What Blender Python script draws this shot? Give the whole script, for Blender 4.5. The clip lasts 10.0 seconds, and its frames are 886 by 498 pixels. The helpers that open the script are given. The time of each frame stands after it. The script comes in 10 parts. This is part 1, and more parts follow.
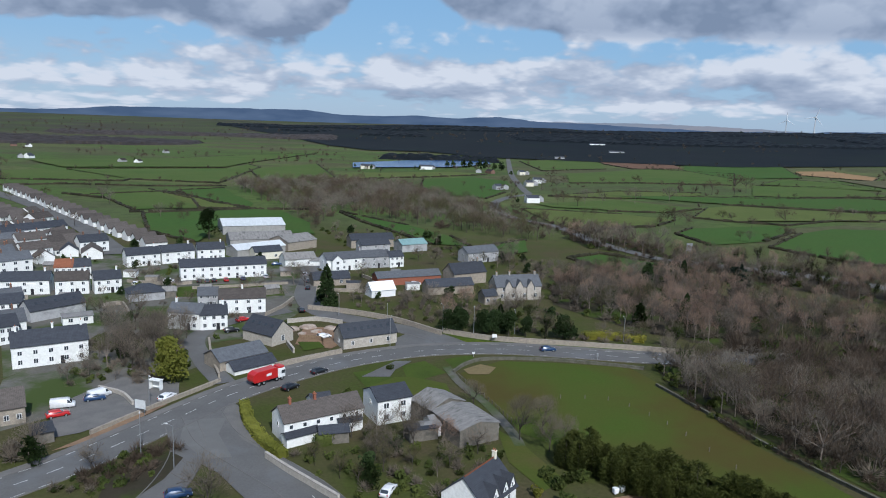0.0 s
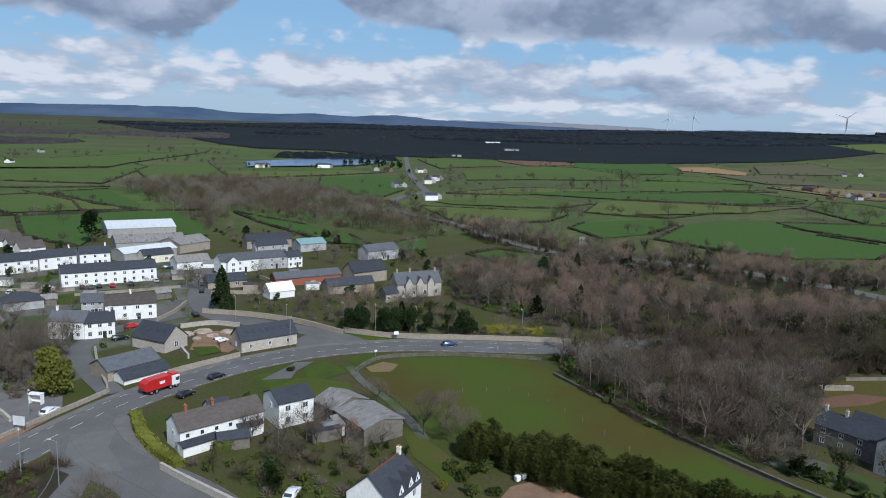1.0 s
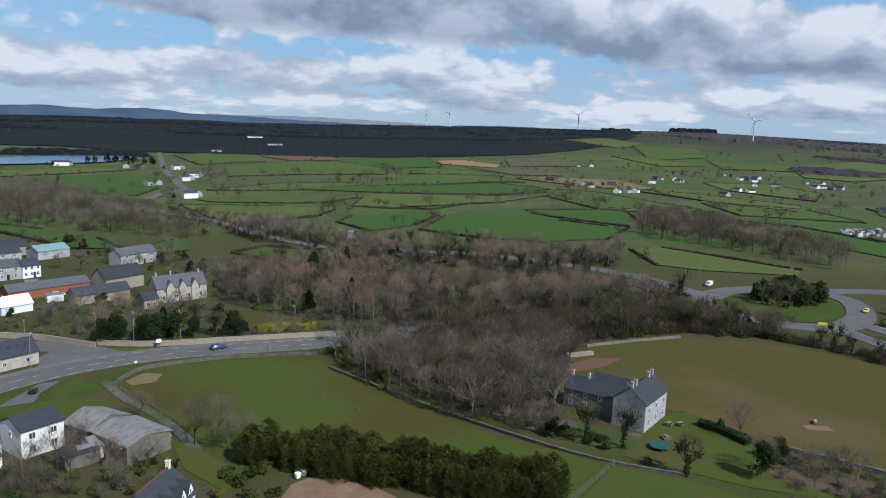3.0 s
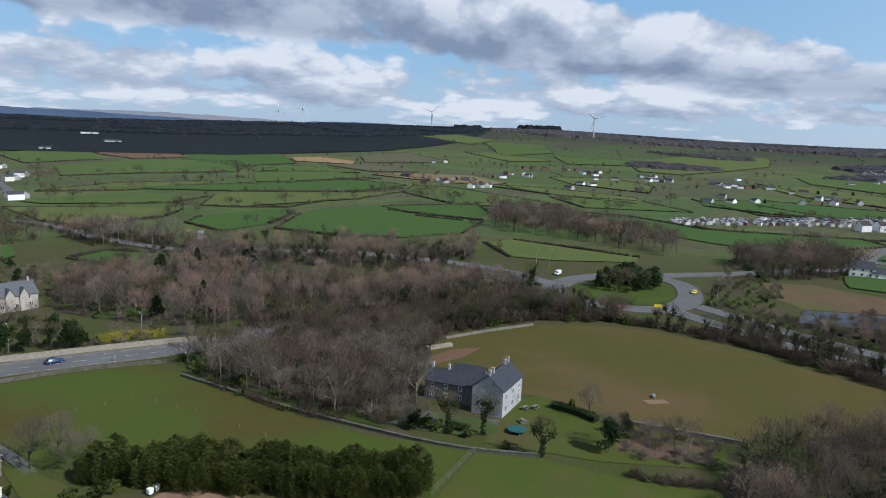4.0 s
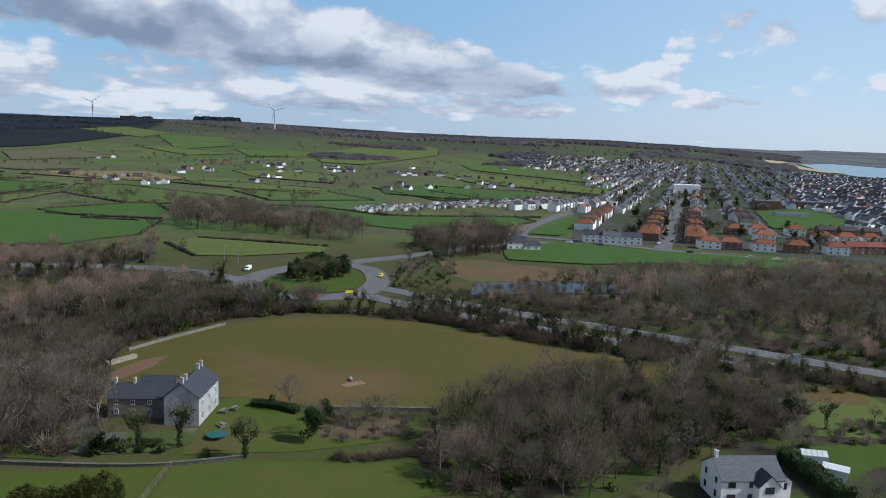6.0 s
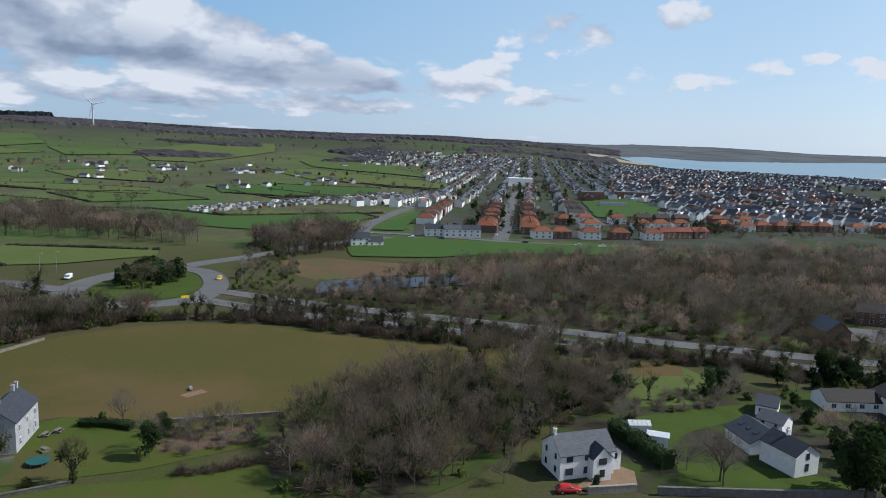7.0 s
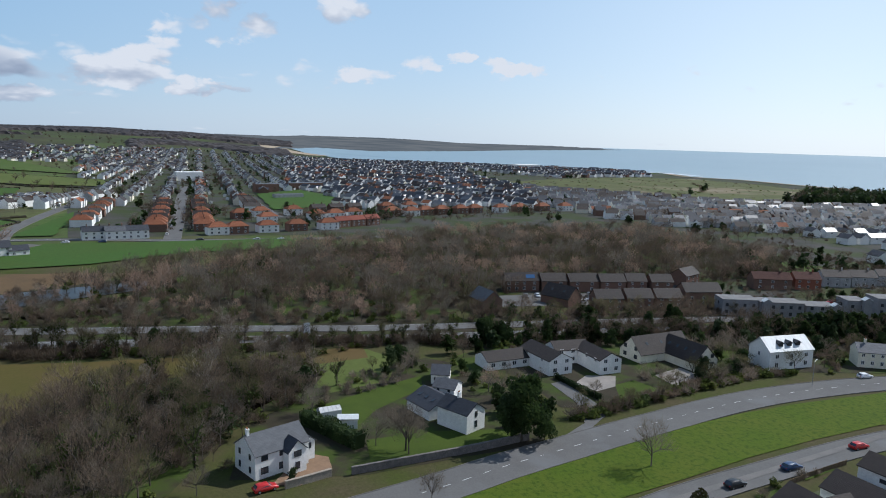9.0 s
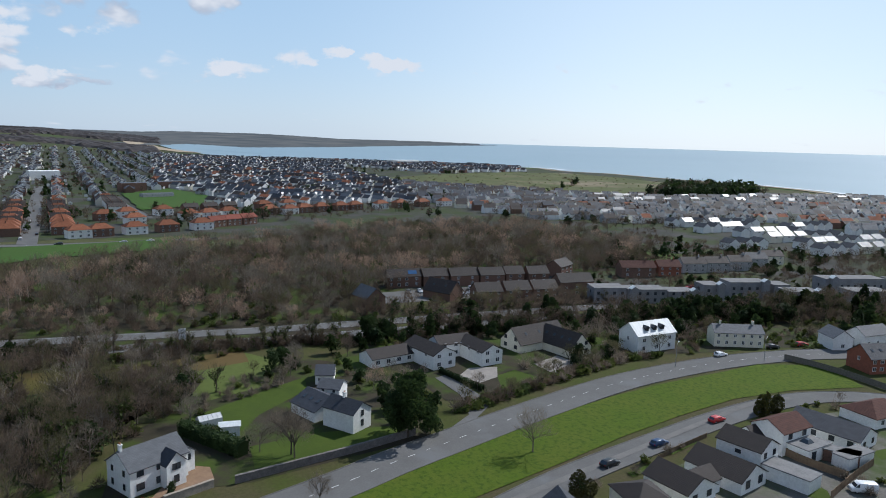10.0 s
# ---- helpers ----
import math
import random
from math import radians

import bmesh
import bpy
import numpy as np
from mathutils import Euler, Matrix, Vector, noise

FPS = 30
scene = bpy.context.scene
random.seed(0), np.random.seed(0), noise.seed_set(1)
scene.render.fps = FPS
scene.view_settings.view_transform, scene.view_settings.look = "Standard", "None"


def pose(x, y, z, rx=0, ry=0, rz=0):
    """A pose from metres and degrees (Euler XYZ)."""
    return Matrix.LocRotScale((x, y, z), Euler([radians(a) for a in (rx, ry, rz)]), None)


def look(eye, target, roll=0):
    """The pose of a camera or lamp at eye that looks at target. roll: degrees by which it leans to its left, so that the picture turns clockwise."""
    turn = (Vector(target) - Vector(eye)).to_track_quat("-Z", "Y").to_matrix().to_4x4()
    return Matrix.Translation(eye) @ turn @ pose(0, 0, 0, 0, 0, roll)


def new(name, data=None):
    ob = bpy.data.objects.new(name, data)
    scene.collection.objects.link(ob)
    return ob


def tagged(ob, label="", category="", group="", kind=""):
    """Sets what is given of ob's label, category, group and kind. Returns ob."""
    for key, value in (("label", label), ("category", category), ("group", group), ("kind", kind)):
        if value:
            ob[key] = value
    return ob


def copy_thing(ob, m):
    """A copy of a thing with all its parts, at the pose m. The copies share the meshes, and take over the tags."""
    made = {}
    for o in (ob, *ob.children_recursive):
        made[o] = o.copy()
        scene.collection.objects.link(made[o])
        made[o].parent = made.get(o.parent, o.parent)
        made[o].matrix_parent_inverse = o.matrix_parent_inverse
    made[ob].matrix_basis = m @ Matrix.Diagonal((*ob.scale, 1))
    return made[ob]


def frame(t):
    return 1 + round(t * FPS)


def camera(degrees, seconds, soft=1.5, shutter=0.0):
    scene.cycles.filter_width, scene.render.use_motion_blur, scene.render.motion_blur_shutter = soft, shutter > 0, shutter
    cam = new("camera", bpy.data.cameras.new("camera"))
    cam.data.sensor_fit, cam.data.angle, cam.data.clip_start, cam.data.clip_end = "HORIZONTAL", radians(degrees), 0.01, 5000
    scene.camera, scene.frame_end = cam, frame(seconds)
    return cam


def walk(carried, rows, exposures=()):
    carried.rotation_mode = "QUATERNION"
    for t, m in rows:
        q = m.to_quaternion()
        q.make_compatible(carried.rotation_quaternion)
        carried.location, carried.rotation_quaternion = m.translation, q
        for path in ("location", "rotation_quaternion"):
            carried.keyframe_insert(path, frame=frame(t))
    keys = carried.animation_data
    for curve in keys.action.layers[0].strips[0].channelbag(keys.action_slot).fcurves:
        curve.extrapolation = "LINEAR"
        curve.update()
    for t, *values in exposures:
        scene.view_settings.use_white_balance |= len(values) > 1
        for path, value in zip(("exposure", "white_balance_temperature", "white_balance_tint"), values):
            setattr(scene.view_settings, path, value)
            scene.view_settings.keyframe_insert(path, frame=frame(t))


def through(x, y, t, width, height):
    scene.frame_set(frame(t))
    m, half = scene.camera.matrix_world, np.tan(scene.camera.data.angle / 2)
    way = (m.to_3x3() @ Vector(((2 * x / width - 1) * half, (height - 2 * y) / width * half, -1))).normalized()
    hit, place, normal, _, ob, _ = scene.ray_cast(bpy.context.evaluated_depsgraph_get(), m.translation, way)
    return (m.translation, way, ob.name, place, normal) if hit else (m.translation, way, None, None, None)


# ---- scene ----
cam = camera(63.5, 10.0, soft=1.0)
ROWS = [
    (0.0, 0.00, 0.00, 60.96, -2.41, -9.88, -2.05),
    (0.5, -0.01, -0.11, 60.85, -6.43, -9.80, -2.11),
    (1.0, -0.02, -0.23, 60.75, -10.52, -9.73, -2.13),
    (1.5, -0.03, -0.36, 60.67, -14.64, -9.67, -2.18),
    (2.0, -0.05, -0.49, 60.61, -18.90, -9.56, -2.28),
    (2.5, -0.06, -0.62, 60.56, -23.74, -9.49, -2.31),
    (4.0, -0.12, -0.99, 60.53, -40.47, -9.22, -2.51),
    (4.5, -0.15, -1.11, 60.56, -46.49, -9.13, -2.51),
    (5.0, -0.18, -1.21, 60.60, -52.67, -9.06, -2.42),
    (5.5, -0.23, -1.30, 60.67, -58.97, -8.95, -2.28),
    (7.0, -0.41, -1.48, 60.99, -77.92, -8.74, -1.99),
    (7.5, -0.49, -1.50, 61.14, -84.28, -8.70, -1.92),
    (8.0, -0.58, -1.49, 61.31, -90.60, -8.68, -1.86),
    (8.5, -0.69, -1.46, 61.51, -97.03, -8.67, -1.72),
    (9.0, -0.81, -1.40, 61.73, -103.53, -8.62, -1.67),
    (9.5, -0.94, -1.31, 61.97, -109.39, -8.65, -1.59),
    (10.0, -1.09, -1.19, 62.24, -113.13, -8.69, -1.59),
]
walk(cam, [(t, pose(x, y, z, 90 + pitch, roll, yaw)) for t, x, y, z, yaw, pitch, roll in ROWS], [(0.0, -0.06, 5720, 10), (4.5, 0.06, 5840, 10), (10.0, 0.04, 5880, 10)])

# ---- light ----
SUN_ELEVATION, SUN_AZIMUTH = 43.0, 162.0
sun_data = bpy.data.lights.new("sun", "SUN")
sun_data.energy, sun_data.angle, sun_data.color = 4.9, radians(0.6), (1.0, 0.95, 0.87)
sun = new("sun", sun_data)
flat_ = 300 * math.cos(radians(SUN_ELEVATION))
sun.matrix_world = look((0, 0, 300), (-flat_ * math.sin(radians(SUN_AZIMUTH)), -flat_ * math.cos(radians(SUN_AZIMUTH)), 300 - 300 * math.sin(radians(SUN_ELEVATION))))


class Nodes:
    """Small helper to wire node trees."""

    def __init__(self, tree):
        self.tree = tree
        tree.nodes.clear()

    def add(self, kind, _out=None, _unused=None, **inputs):
        node = self.tree.nodes.new(kind)
        for k, v in inputs.items():
            key = int(k[1:]) if k[0] == "i" and k[1:].isdigit() else k.replace("_", " ")
            self.set(node.inputs[key], v)
        return node if _out is None else node.outputs[_out]

    def set(self, socket, v):
        if isinstance(v, bpy.types.NodeSocket):
            self.tree.links.new(v, socket)
        else:
            socket.default_value = v

    def math(self, op, a, b=0.0, clamp=False):
        node = self.add("ShaderNodeMath", None, None, i0=a, i1=b)
        node.operation, node.use_clamp = op, clamp
        return node.outputs[0]

    def mix(self, fac, a, b, how="MIX"):
        node = self.add("ShaderNodeMix")
        node.data_type, node.blend_type = "RGBA", how
        for i, v in ((0, fac), (6, a), (7, b)):
            self.set(node.inputs[i], v if isinstance(v, (bpy.types.NodeSocket, float, int)) else (*v[:3], 1))
        return node.outputs[2]

    def ramp(self, fac, stops, smooth=False):
        node = self.add("ShaderNodeValToRGB", None, None, Fac=fac)
        el = node.color_ramp.elements
        node.color_ramp.interpolation = "EASE" if smooth else "LINEAR"
        while len(el) < len(stops):
            el.new(0.5)
        for e, (p, c) in zip(el, stops):
            e.position = p
            e.color = (c, c, c, 1) if isinstance(c, (int, float)) else (*c, 1)
        return node.outputs[0]

    def noise(self, vector, scale, detail=4.0, rough=0.55, out=0):
        return self.add("ShaderNodeTexNoise", out, None, Vector=vector, Scale=scale, Detail=detail, Roughness=rough)


# ---- sky with broken cloud, clearer towards the sea ----
world = bpy.data.worlds.new("sky")
scene.world = world
world.use_nodes = True
N = Nodes(world.node_tree)
sky = N.add("ShaderNodeTexSky")
sky.sky_type, sky.sun_disc = "NISHITA", False
sky.sun_elevation, sky.sun_rotation = radians(SUN_ELEVATION), radians(SUN_AZIMUTH)
sky.air_density, sky.dust_density, sky.ozone_density = 1.0, 0.6, 1.6
way = N.add("ShaderNodeTexCoord", "Generated")
sep = N.add("ShaderNodeSeparateXYZ", None, None, Vector=way)
azim = N.math("ARCTAN2", sep.outputs[0], sep.outputs[1])
up = N.math("MAXIMUM", sep.outputs[2], 0.0)
DEG = 180 / math.pi
azd = N.math("MULTIPLY", azim, DEG)
elev = N.math("MULTIPLY", N.math("ARCSINE", up), DEG)
lift = N.math("MULTIPLY", N.math("LOGARITHM", N.math("ADD", up, 0.05), 2.718), 0.30)


def by_azimuth(stops, unit):
    """A value that runs along the horizon; stops: degrees and value."""
    where = N.math("DIVIDE", N.math("ADD", azd, 180.0), 360.0)
    return N.math("MULTIPLY", N.ramp(where, [((a + 180) / 360, v / unit) for a, v in stops]), unit)


def cloud(shift):
    p = N.add("ShaderNodeCombineXYZ", 0, None, X=azim, Y=N.math("ADD", lift, shift), Z=2.35)
    big = N.noise(p, 5.5, 8.0, 0.56)
    cells = N.add("ShaderNodeTexVoronoi")
    cells.voronoi_dimensions, cells.feature = "2D", "SMOOTH_F1"
    bend = N.add("ShaderNodeVectorMath", None, None, i0=N.noise(p, 14.0, 3.0, 0.55, 1))
    bend.operation = "SCALE"
    bend.inputs["Scale"].default_value = 0.06
    N.set(cells.inputs["Vector"], N.add("ShaderNodeVectorMath", 0, None, i0=p, i1=bend.outputs[0]))
    cells.inputs["Scale"].default_value, cells.inputs["Smoothness"].default_value = 20.0, 0.28
    small = N.add("ShaderNodeTexVoronoi")
    small.voronoi_dimensions, small.feature = "2D", "SMOOTH_F1"
    N.set(small.inputs["Vector"], cells.inputs["Vector"].links[0].from_socket)
    small.inputs["Scale"].default_value, small.inputs["Smoothness"].default_value = 52.0, 0.3
    puffy = N.math("ADD", N.math("MULTIPLY", cells.outputs[0], 0.25), N.math("MULTIPLY", small.outputs[0], 0.10))
    return N.math("SUBTRACT", big, puffy), puffy


base, knobs = cloud(0.0)


def bulk(shift):
    """The cloud's broad form, for its light and shade."""
    p = N.add("ShaderNodeCombineXYZ", 0, None, X=azim, Y=N.math("ADD", lift, shift), Z=2.35)
    return N.noise(p, 5.5, 5.0, 0.55)


# a long bank of cloud high up that comes down towards the sea, and a lower row of puffs inland
bank_low = by_azimuth([(-180, 9), (-40, 5.5), (-28, 6.0), (-18, 7.0), (-9.0, 5.4), (-3, 10), (-0.5, 10.5), (4, 8.0), (11, 7.0), (24, 6.8), (39, 6.3), (48, 5.2), (55, 4.9), (63, 3.6), (76, 3.6), (180, 9)], 40.0)
bank_top = by_azimuth([(-180, 30), (-40, 30), (36, 30), (42, 10.5), (55, 9.7), (60, 9.1), (64, 8.5), (68, 7.4), (73, 5.0), (76, 2.5), (180, 2.5)], 40.0)
above = N.math("SUBTRACT", elev, bank_low)
bank = N.math("MULTIPLY", N.math("ADD", N.math("MULTIPLY", above, 0.9), 0.5, True), N.math("ADD", N.math("MULTIPLY", N.math("SUBTRACT", bank_top, elev), 0.7), 0.4, True))
puffs = N.math("MULTIPLY", N.ramp(N.math("DIVIDE", elev, 20.0), [(0.04, 0.0), (0.11, 1.0), (0.22, 0.85), (0.31, 0.0)]), by_azimuth([(-180, 0.6), (55, 1.0), (66, 0.9), (76, 0.35), (84, 0.05), (100, 0.0), (180, 0.3)], 1.0))
ragged = N.add("ShaderNodeSeparateXYZ", None, None, Vector=N.noise(N.add("ShaderNodeCombineXYZ", 0, None, X=azim, Y=N.math("MULTIPLY", up, 1.6), Z=0.7), 26.0, 4.0, 0.6, 1))
bent_az = N.math("ADD", azd, N.math("MULTIPLY", N.math("SUBTRACT", ragged.outputs[0], 0.5), 5.0))
bent_el = N.math("ADD", elev, N.math("MULTIPLY", N.math("SUBTRACT", ragged.outputs[1], 0.5), 2.4))
single = None
for a_, e_, ra_, re_ in ((84.5, 7.6, 2.9, 1.0), (89.3, 7.9, 2.3, 1.2), (82.3, 5.8, 2.6, 0.8), (79.6, 4.0, 1.6, 0.7), (83.8, 3.4, 1.3, 0.8), (86.7, 8.9, 1.8, 0.9), (95.6, 9.4, 2.4, 1.2), (101.4, 6.0, 1.7, 1.0), (109.0, 5.8, 2.2, 0.6), (97.4, 4.7, 2.6, 0.7), (104.5, 6.5, 1.0, 0.5), (80.0, 4.2, 3.4, 1.2), (70.0, 2.2, 5.0, 0.8), (86.0, 3.4, 2.0, 0.5)):
    dx_ = N.math("POWER", N.math("ABSOLUTE", N.math("DIVIDE", N.math("SUBTRACT", bent_az, a_), ra_ * 1.25)), 2.0)
    dy_ = N.math("POWER", N.math("ABSOLUTE", N.math("DIVIDE", N.math("SUBTRACT", bent_el, e_), re_ * 1.3)), 2.0)
    one = N.math("SUBTRACT", 1.0, N.math("ADD", dx_, dy_), True)
    single = one if single is None else N.math("MAXIMUM", single, one)
cover = N.math("SUBTRACT", by_azimuth([(-180, 0.36), (40, 0.37), (60, 0.43), (75, 0.50), (180, 0.51)], 1.0), N.math("MULTIPLY", puffs, 0.245))
cover = N.math("SUBTRACT", cover, N.math("MULTIPLY", bank, 0.36))
cover = N.math("SUBTRACT", cover, N.math("MULTIPLY", single, 0.36))
dense = N.math("MULTIPLY", N.math("SUBTRACT", base, cover), 5.0, True)
body = N.ramp(dense, [(0.0, 0.0), (1.0, 1.0)], True)
lit = N.math("ADD", N.math("MULTIPLY", N.math("SUBTRACT", bulk(0.0), bulk(0.06)), 3.0), N.math("SUBTRACT", 0.98, N.math("MULTIPLY", knobs, 1.5)), True)
under = N.math("MULTIPLY", bank, N.math("SUBTRACT", 1.0, N.math("MULTIPLY", above, by_azimuth([(-180, 0.2), (20, 0.14), (45, 0.3), (60, 0.34), (180, 0.3)], 1.0)), True))
shade = N.math("SUBTRACT", N.math("ADD", lit, N.math("MULTIPLY", single, 0.22)), N.math("MULTIPLY", under, 0.55), True)
tone = N.ramp(shade, [(0.0, (0.27, 0.33, 0.43)), (0.35, (0.40, 0.46, 0.56)), (0.7, (0.56, 0.61, 0.69)), (1.0, (0.84, 0.85, 0.87))])
blue = N.mix(N.ramp(up, [(0.0, 0.85), (0.10, 0.35), (0.3, 0.1)]), N.mix(N.ramp(up, [(0.25, 0.0), (0.8, 1.0)]), (0.24, 0.52, 0.80), (0.09, 0.22, 0.46)), (0.50, 0.62, 0.76))
seaward = N.ramp(N.math("DIVIDE", N.math("ADD", azd, 180.0), 360.0), [(0.64, 0.0), (0.77, 0.40), (0.87, 0.9), (1.0, 0.4)], True)
blue = N.mix(N.math("MULTIPLY", seaward, N.ramp(up, [(0.0, 1.0), (0.2, 0.75), (0.5, 0.3)])), blue, (1.08, 1.17, 1.21))
clear = N.mix(0.25, blue, N.mix(1.0, sky.outputs[0], (0.11, 0.11, 0.11), "MULTIPLY"))
full = N.mix(body, clear, tone)
N.add("ShaderNodeOutputWorld", None, None, Surface=N.add("ShaderNodeBackground", 0, None, Color=full, Strength=0.86))

# ---- materials ----
MATS = {}


def material(name, colour, second=None, scale=1.0, rough=0.85, metal=0.0, bump=0.25, fine=6.0, spot=None, spot_scale=0.2, spot_at=0.62, random_tint=0.0, spec=0.3, stretch=(1, 1, 1), courses=0.0):
    """Two scales of variation in colour with relief; spot: a third colour in large patches; random_tint: per-object change in value."""
    m = bpy.data.materials.new(name)
    m.use_nodes = True
    n = Nodes(m.node_tree)
    where = n.add("ShaderNodeMapping", 0, None, Vector=n.add("ShaderNodeTexCoord", "Object"), Scale=stretch)
    wide = n.noise(where, scale, 5.0, 0.6)
    small = n.noise(where, scale * fine, 3.0, 0.6)
    second = second or tuple(c * 0.72 for c in colour)
    col = n.mix(n.ramp(wide, [(0.35, 0.0), (0.66, 1.0)]), colour, second)
    col = n.mix(n.ramp(small, [(0.3, 0.0), (0.75, 0.45)]), col, tuple(c * 0.6 for c in second))
    if spot:
        col = n.mix(n.ramp(n.noise(where, spot_scale, 5.0, 0.62), [(spot_at - 0.10, 0.0), (spot_at + 0.10, 1.0)], True), col, spot)
    if courses:
        # laid in courses up the slope, ribs along it; lower-edge shadow painted into colour
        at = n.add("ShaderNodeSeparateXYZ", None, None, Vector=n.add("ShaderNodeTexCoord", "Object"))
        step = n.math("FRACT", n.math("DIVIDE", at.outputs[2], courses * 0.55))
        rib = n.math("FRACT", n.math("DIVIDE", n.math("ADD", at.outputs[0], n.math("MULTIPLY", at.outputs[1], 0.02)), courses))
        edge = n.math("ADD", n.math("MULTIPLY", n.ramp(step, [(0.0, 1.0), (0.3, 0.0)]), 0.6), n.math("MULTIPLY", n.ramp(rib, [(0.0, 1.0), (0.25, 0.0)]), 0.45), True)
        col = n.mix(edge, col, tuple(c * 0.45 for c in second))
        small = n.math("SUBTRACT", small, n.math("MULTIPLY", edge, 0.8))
    if random_tint:
        rnd = n.add("ShaderNodeObjectInfo", "Random")
        col = n.mix(1.0, col, n.ramp(rnd, [(0.0, 1 - random_tint), (1.0, 1.0)]), "MULTIPLY")
    b = n.add("ShaderNodeBsdfPrincipled", None, None, Base_Color=col, Roughness=rough, Metallic=metal)
    b.inputs["Specular IOR Level"].default_value = spec if rough < 0.8 else spec * 0.3
    if bump:
        n.set(b.inputs["Normal"], n.add("ShaderNodeBump", 0, None, Strength=bump, Distance=0.05, Height=small))
    n.add("ShaderNodeOutputMaterial", None, None, Surface=b.outputs[0])
    MATS[name] = m
    return m


def foliage(name, dark, pale, through=0.42, rough=0.7):
    """Leaves and twigs, varied leaf by leaf and tree by tree."""
    m = bpy.data.materials.new(name)
    m.use_nodes = True
    n = Nodes(m.node_tree)
    isle = n.add("ShaderNodeNewGeometry", "Random Per Island")
    rnd = n.add("ShaderNodeObjectInfo", "Random")
    wide = n.ramp(n.noise(n.add("ShaderNodeTexCoord", "Object"), 0.085, 2.0), [(0.34, 0.0), (0.66, 1.0)])
    fac = n.math("ADD", n.math("MULTIPLY", isle, 0.3), n.math("MULTIPLY", wide, 0.8))
    col = n.mix(n.math("SUBTRACT", fac, 0.1, True), dark, pale)
    col = n.mix(1.0, col, n.ramp(rnd, [(0.0, 0.72), (1.0, 1.1)]), "MULTIPLY")
    b = n.add("ShaderNodeBsdfPrincipled", None, None, Base_Color=col, Roughness=rough)
    b.inputs["Specular IOR Level"].default_value = 0.1
    thin = n.add("ShaderNodeBsdfTranslucent", 0, None, Color=col)
    both = n.add("ShaderNodeMixShader", 0, None, i0=through, i1=b.outputs[0], i2=thin)
    n.add("ShaderNodeOutputMaterial", None, None, Surface=both)
    MATS[name] = m
    return m


# land
material("paddock", (0.052, 0.084, 0.012), (0.066, 0.076, 0.015), 0.035, 0.95, spot=(0.062, 0.052, 0.014), spot_scale=0.018, spot_at=0.52, fine=60.0, bump=0.5)
material("pasture", (0.084, 0.069, 0.021), (0.068, 0.065, 0.017), 0.02, 0.95, spot=(0.098, 0.068, 0.028), spot_scale=0.016, spot_at=0.56, fine=60.0, bump=0.5)
material("lawn", (0.06, 0.086, 0.014), (0.044, 0.066, 0.012), 0.15, 0.95, spot=(0.06, 0.07, 0.02), spot_scale=0.1, spot_at=0.68, fine=20.0, bump=0.5)
material("verge", (0.060, 0.096, 0.008), (0.076, 0.098, 0.012), 0.10, 0.95, spot=(0.036, 0.062, 0.007), spot_scale=0.9, spot_at=0.56, fine=22.0, bump=1.0)
material("meadow", (0.062, 0.098, 0.022), (0.076, 0.104, 0.028), 0.02, 0.95, spot=(0.042, 0.083, 0.016), spot_scale=0.008, fine=30.0, bump=0.3)
material("bright", (0.045, 0.094, 0.019), (0.052, 0.088, 0.02), 0.02, 0.95, fine=30.0, bump=0.3)
material("olive", (0.098, 0.115, 0.033), (0.080, 0.103, 0.027), 0.02, 0.95, fine=30.0, bump=0.3)
material("ploughed", (0.15, 0.085, 0.055), (0.125, 0.075, 0.048), 0.05, 0.95, fine=30.0)
material("stubble", (0.20, 0.15, 0.075), (0.15, 0.12, 0.06), 0.03, 0.95, fine=30.0)
material("tan", (0.30, 0.19, 0.095), (0.24, 0.155, 0.08), 0.03, 0.95, fine=30.0)
material("drab", (0.105, 0.095, 0.052), (0.085, 0.082, 0.042), 0.02, 0.95, fine=30.0)
material("reeds", (0.13, 0.085, 0.045), (0.095, 0.066, 0.038), 0.06, 0.95, spot=(0.075, 0.085, 0.024), spot_scale=0.03, fine=20.0, bump=0.8)
material("dune", (0.105, 0.115, 0.045), (0.075, 0.082, 0.032), 0.02, 0.95, spot=(0.20, 0.16, 0.11), spot_scale=0.006, spot_at=0.6, fine=20.0)
# near-black tone that carries the cloud's shade on the ridge
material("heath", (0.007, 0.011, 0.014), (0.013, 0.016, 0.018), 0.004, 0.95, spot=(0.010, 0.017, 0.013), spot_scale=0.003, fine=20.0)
material("rough_meadow", (0.052, 0.078, 0.012), (0.076, 0.08, 0.019), 0.07, 0.95, spot=(0.075, 0.062, 0.025), spot_scale=0.035, spot_at=0.6, fine=30.0, bump=0.6)
material("village_ground", (0.15, 0.14, 0.125), (0.105, 0.098, 0.085), 0.12, 0.95, spot=(0.05, 0.07, 0.02), spot_scale=0.055, spot_at=0.5, fine=12.0, bump=0.4)
material("bracken_ground", (0.13, 0.085, 0.055), (0.09, 0.062, 0.042), 0.5, 0.95, spot=(0.06, 0.07, 0.02), spot_scale=0.2, spot_at=0.6, fine=8.0, bump=1.0)
material("town_ground", (0.068, 0.064, 0.058), (0.05, 0.049, 0.044), 0.06, 0.95, spot=(0.04, 0.052, 0.018), spot_scale=0.03, spot_at=0.5, fine=12.0, bump=0.4)
material("rubble", (0.40, 0.34, 0.28), (0.26, 0.20, 0.16), 0.5, 0.95, spot=(0.30, 0.16, 0.11), spot_scale=0.3, spot_at=0.62, fine=5.0, bump=1.0)
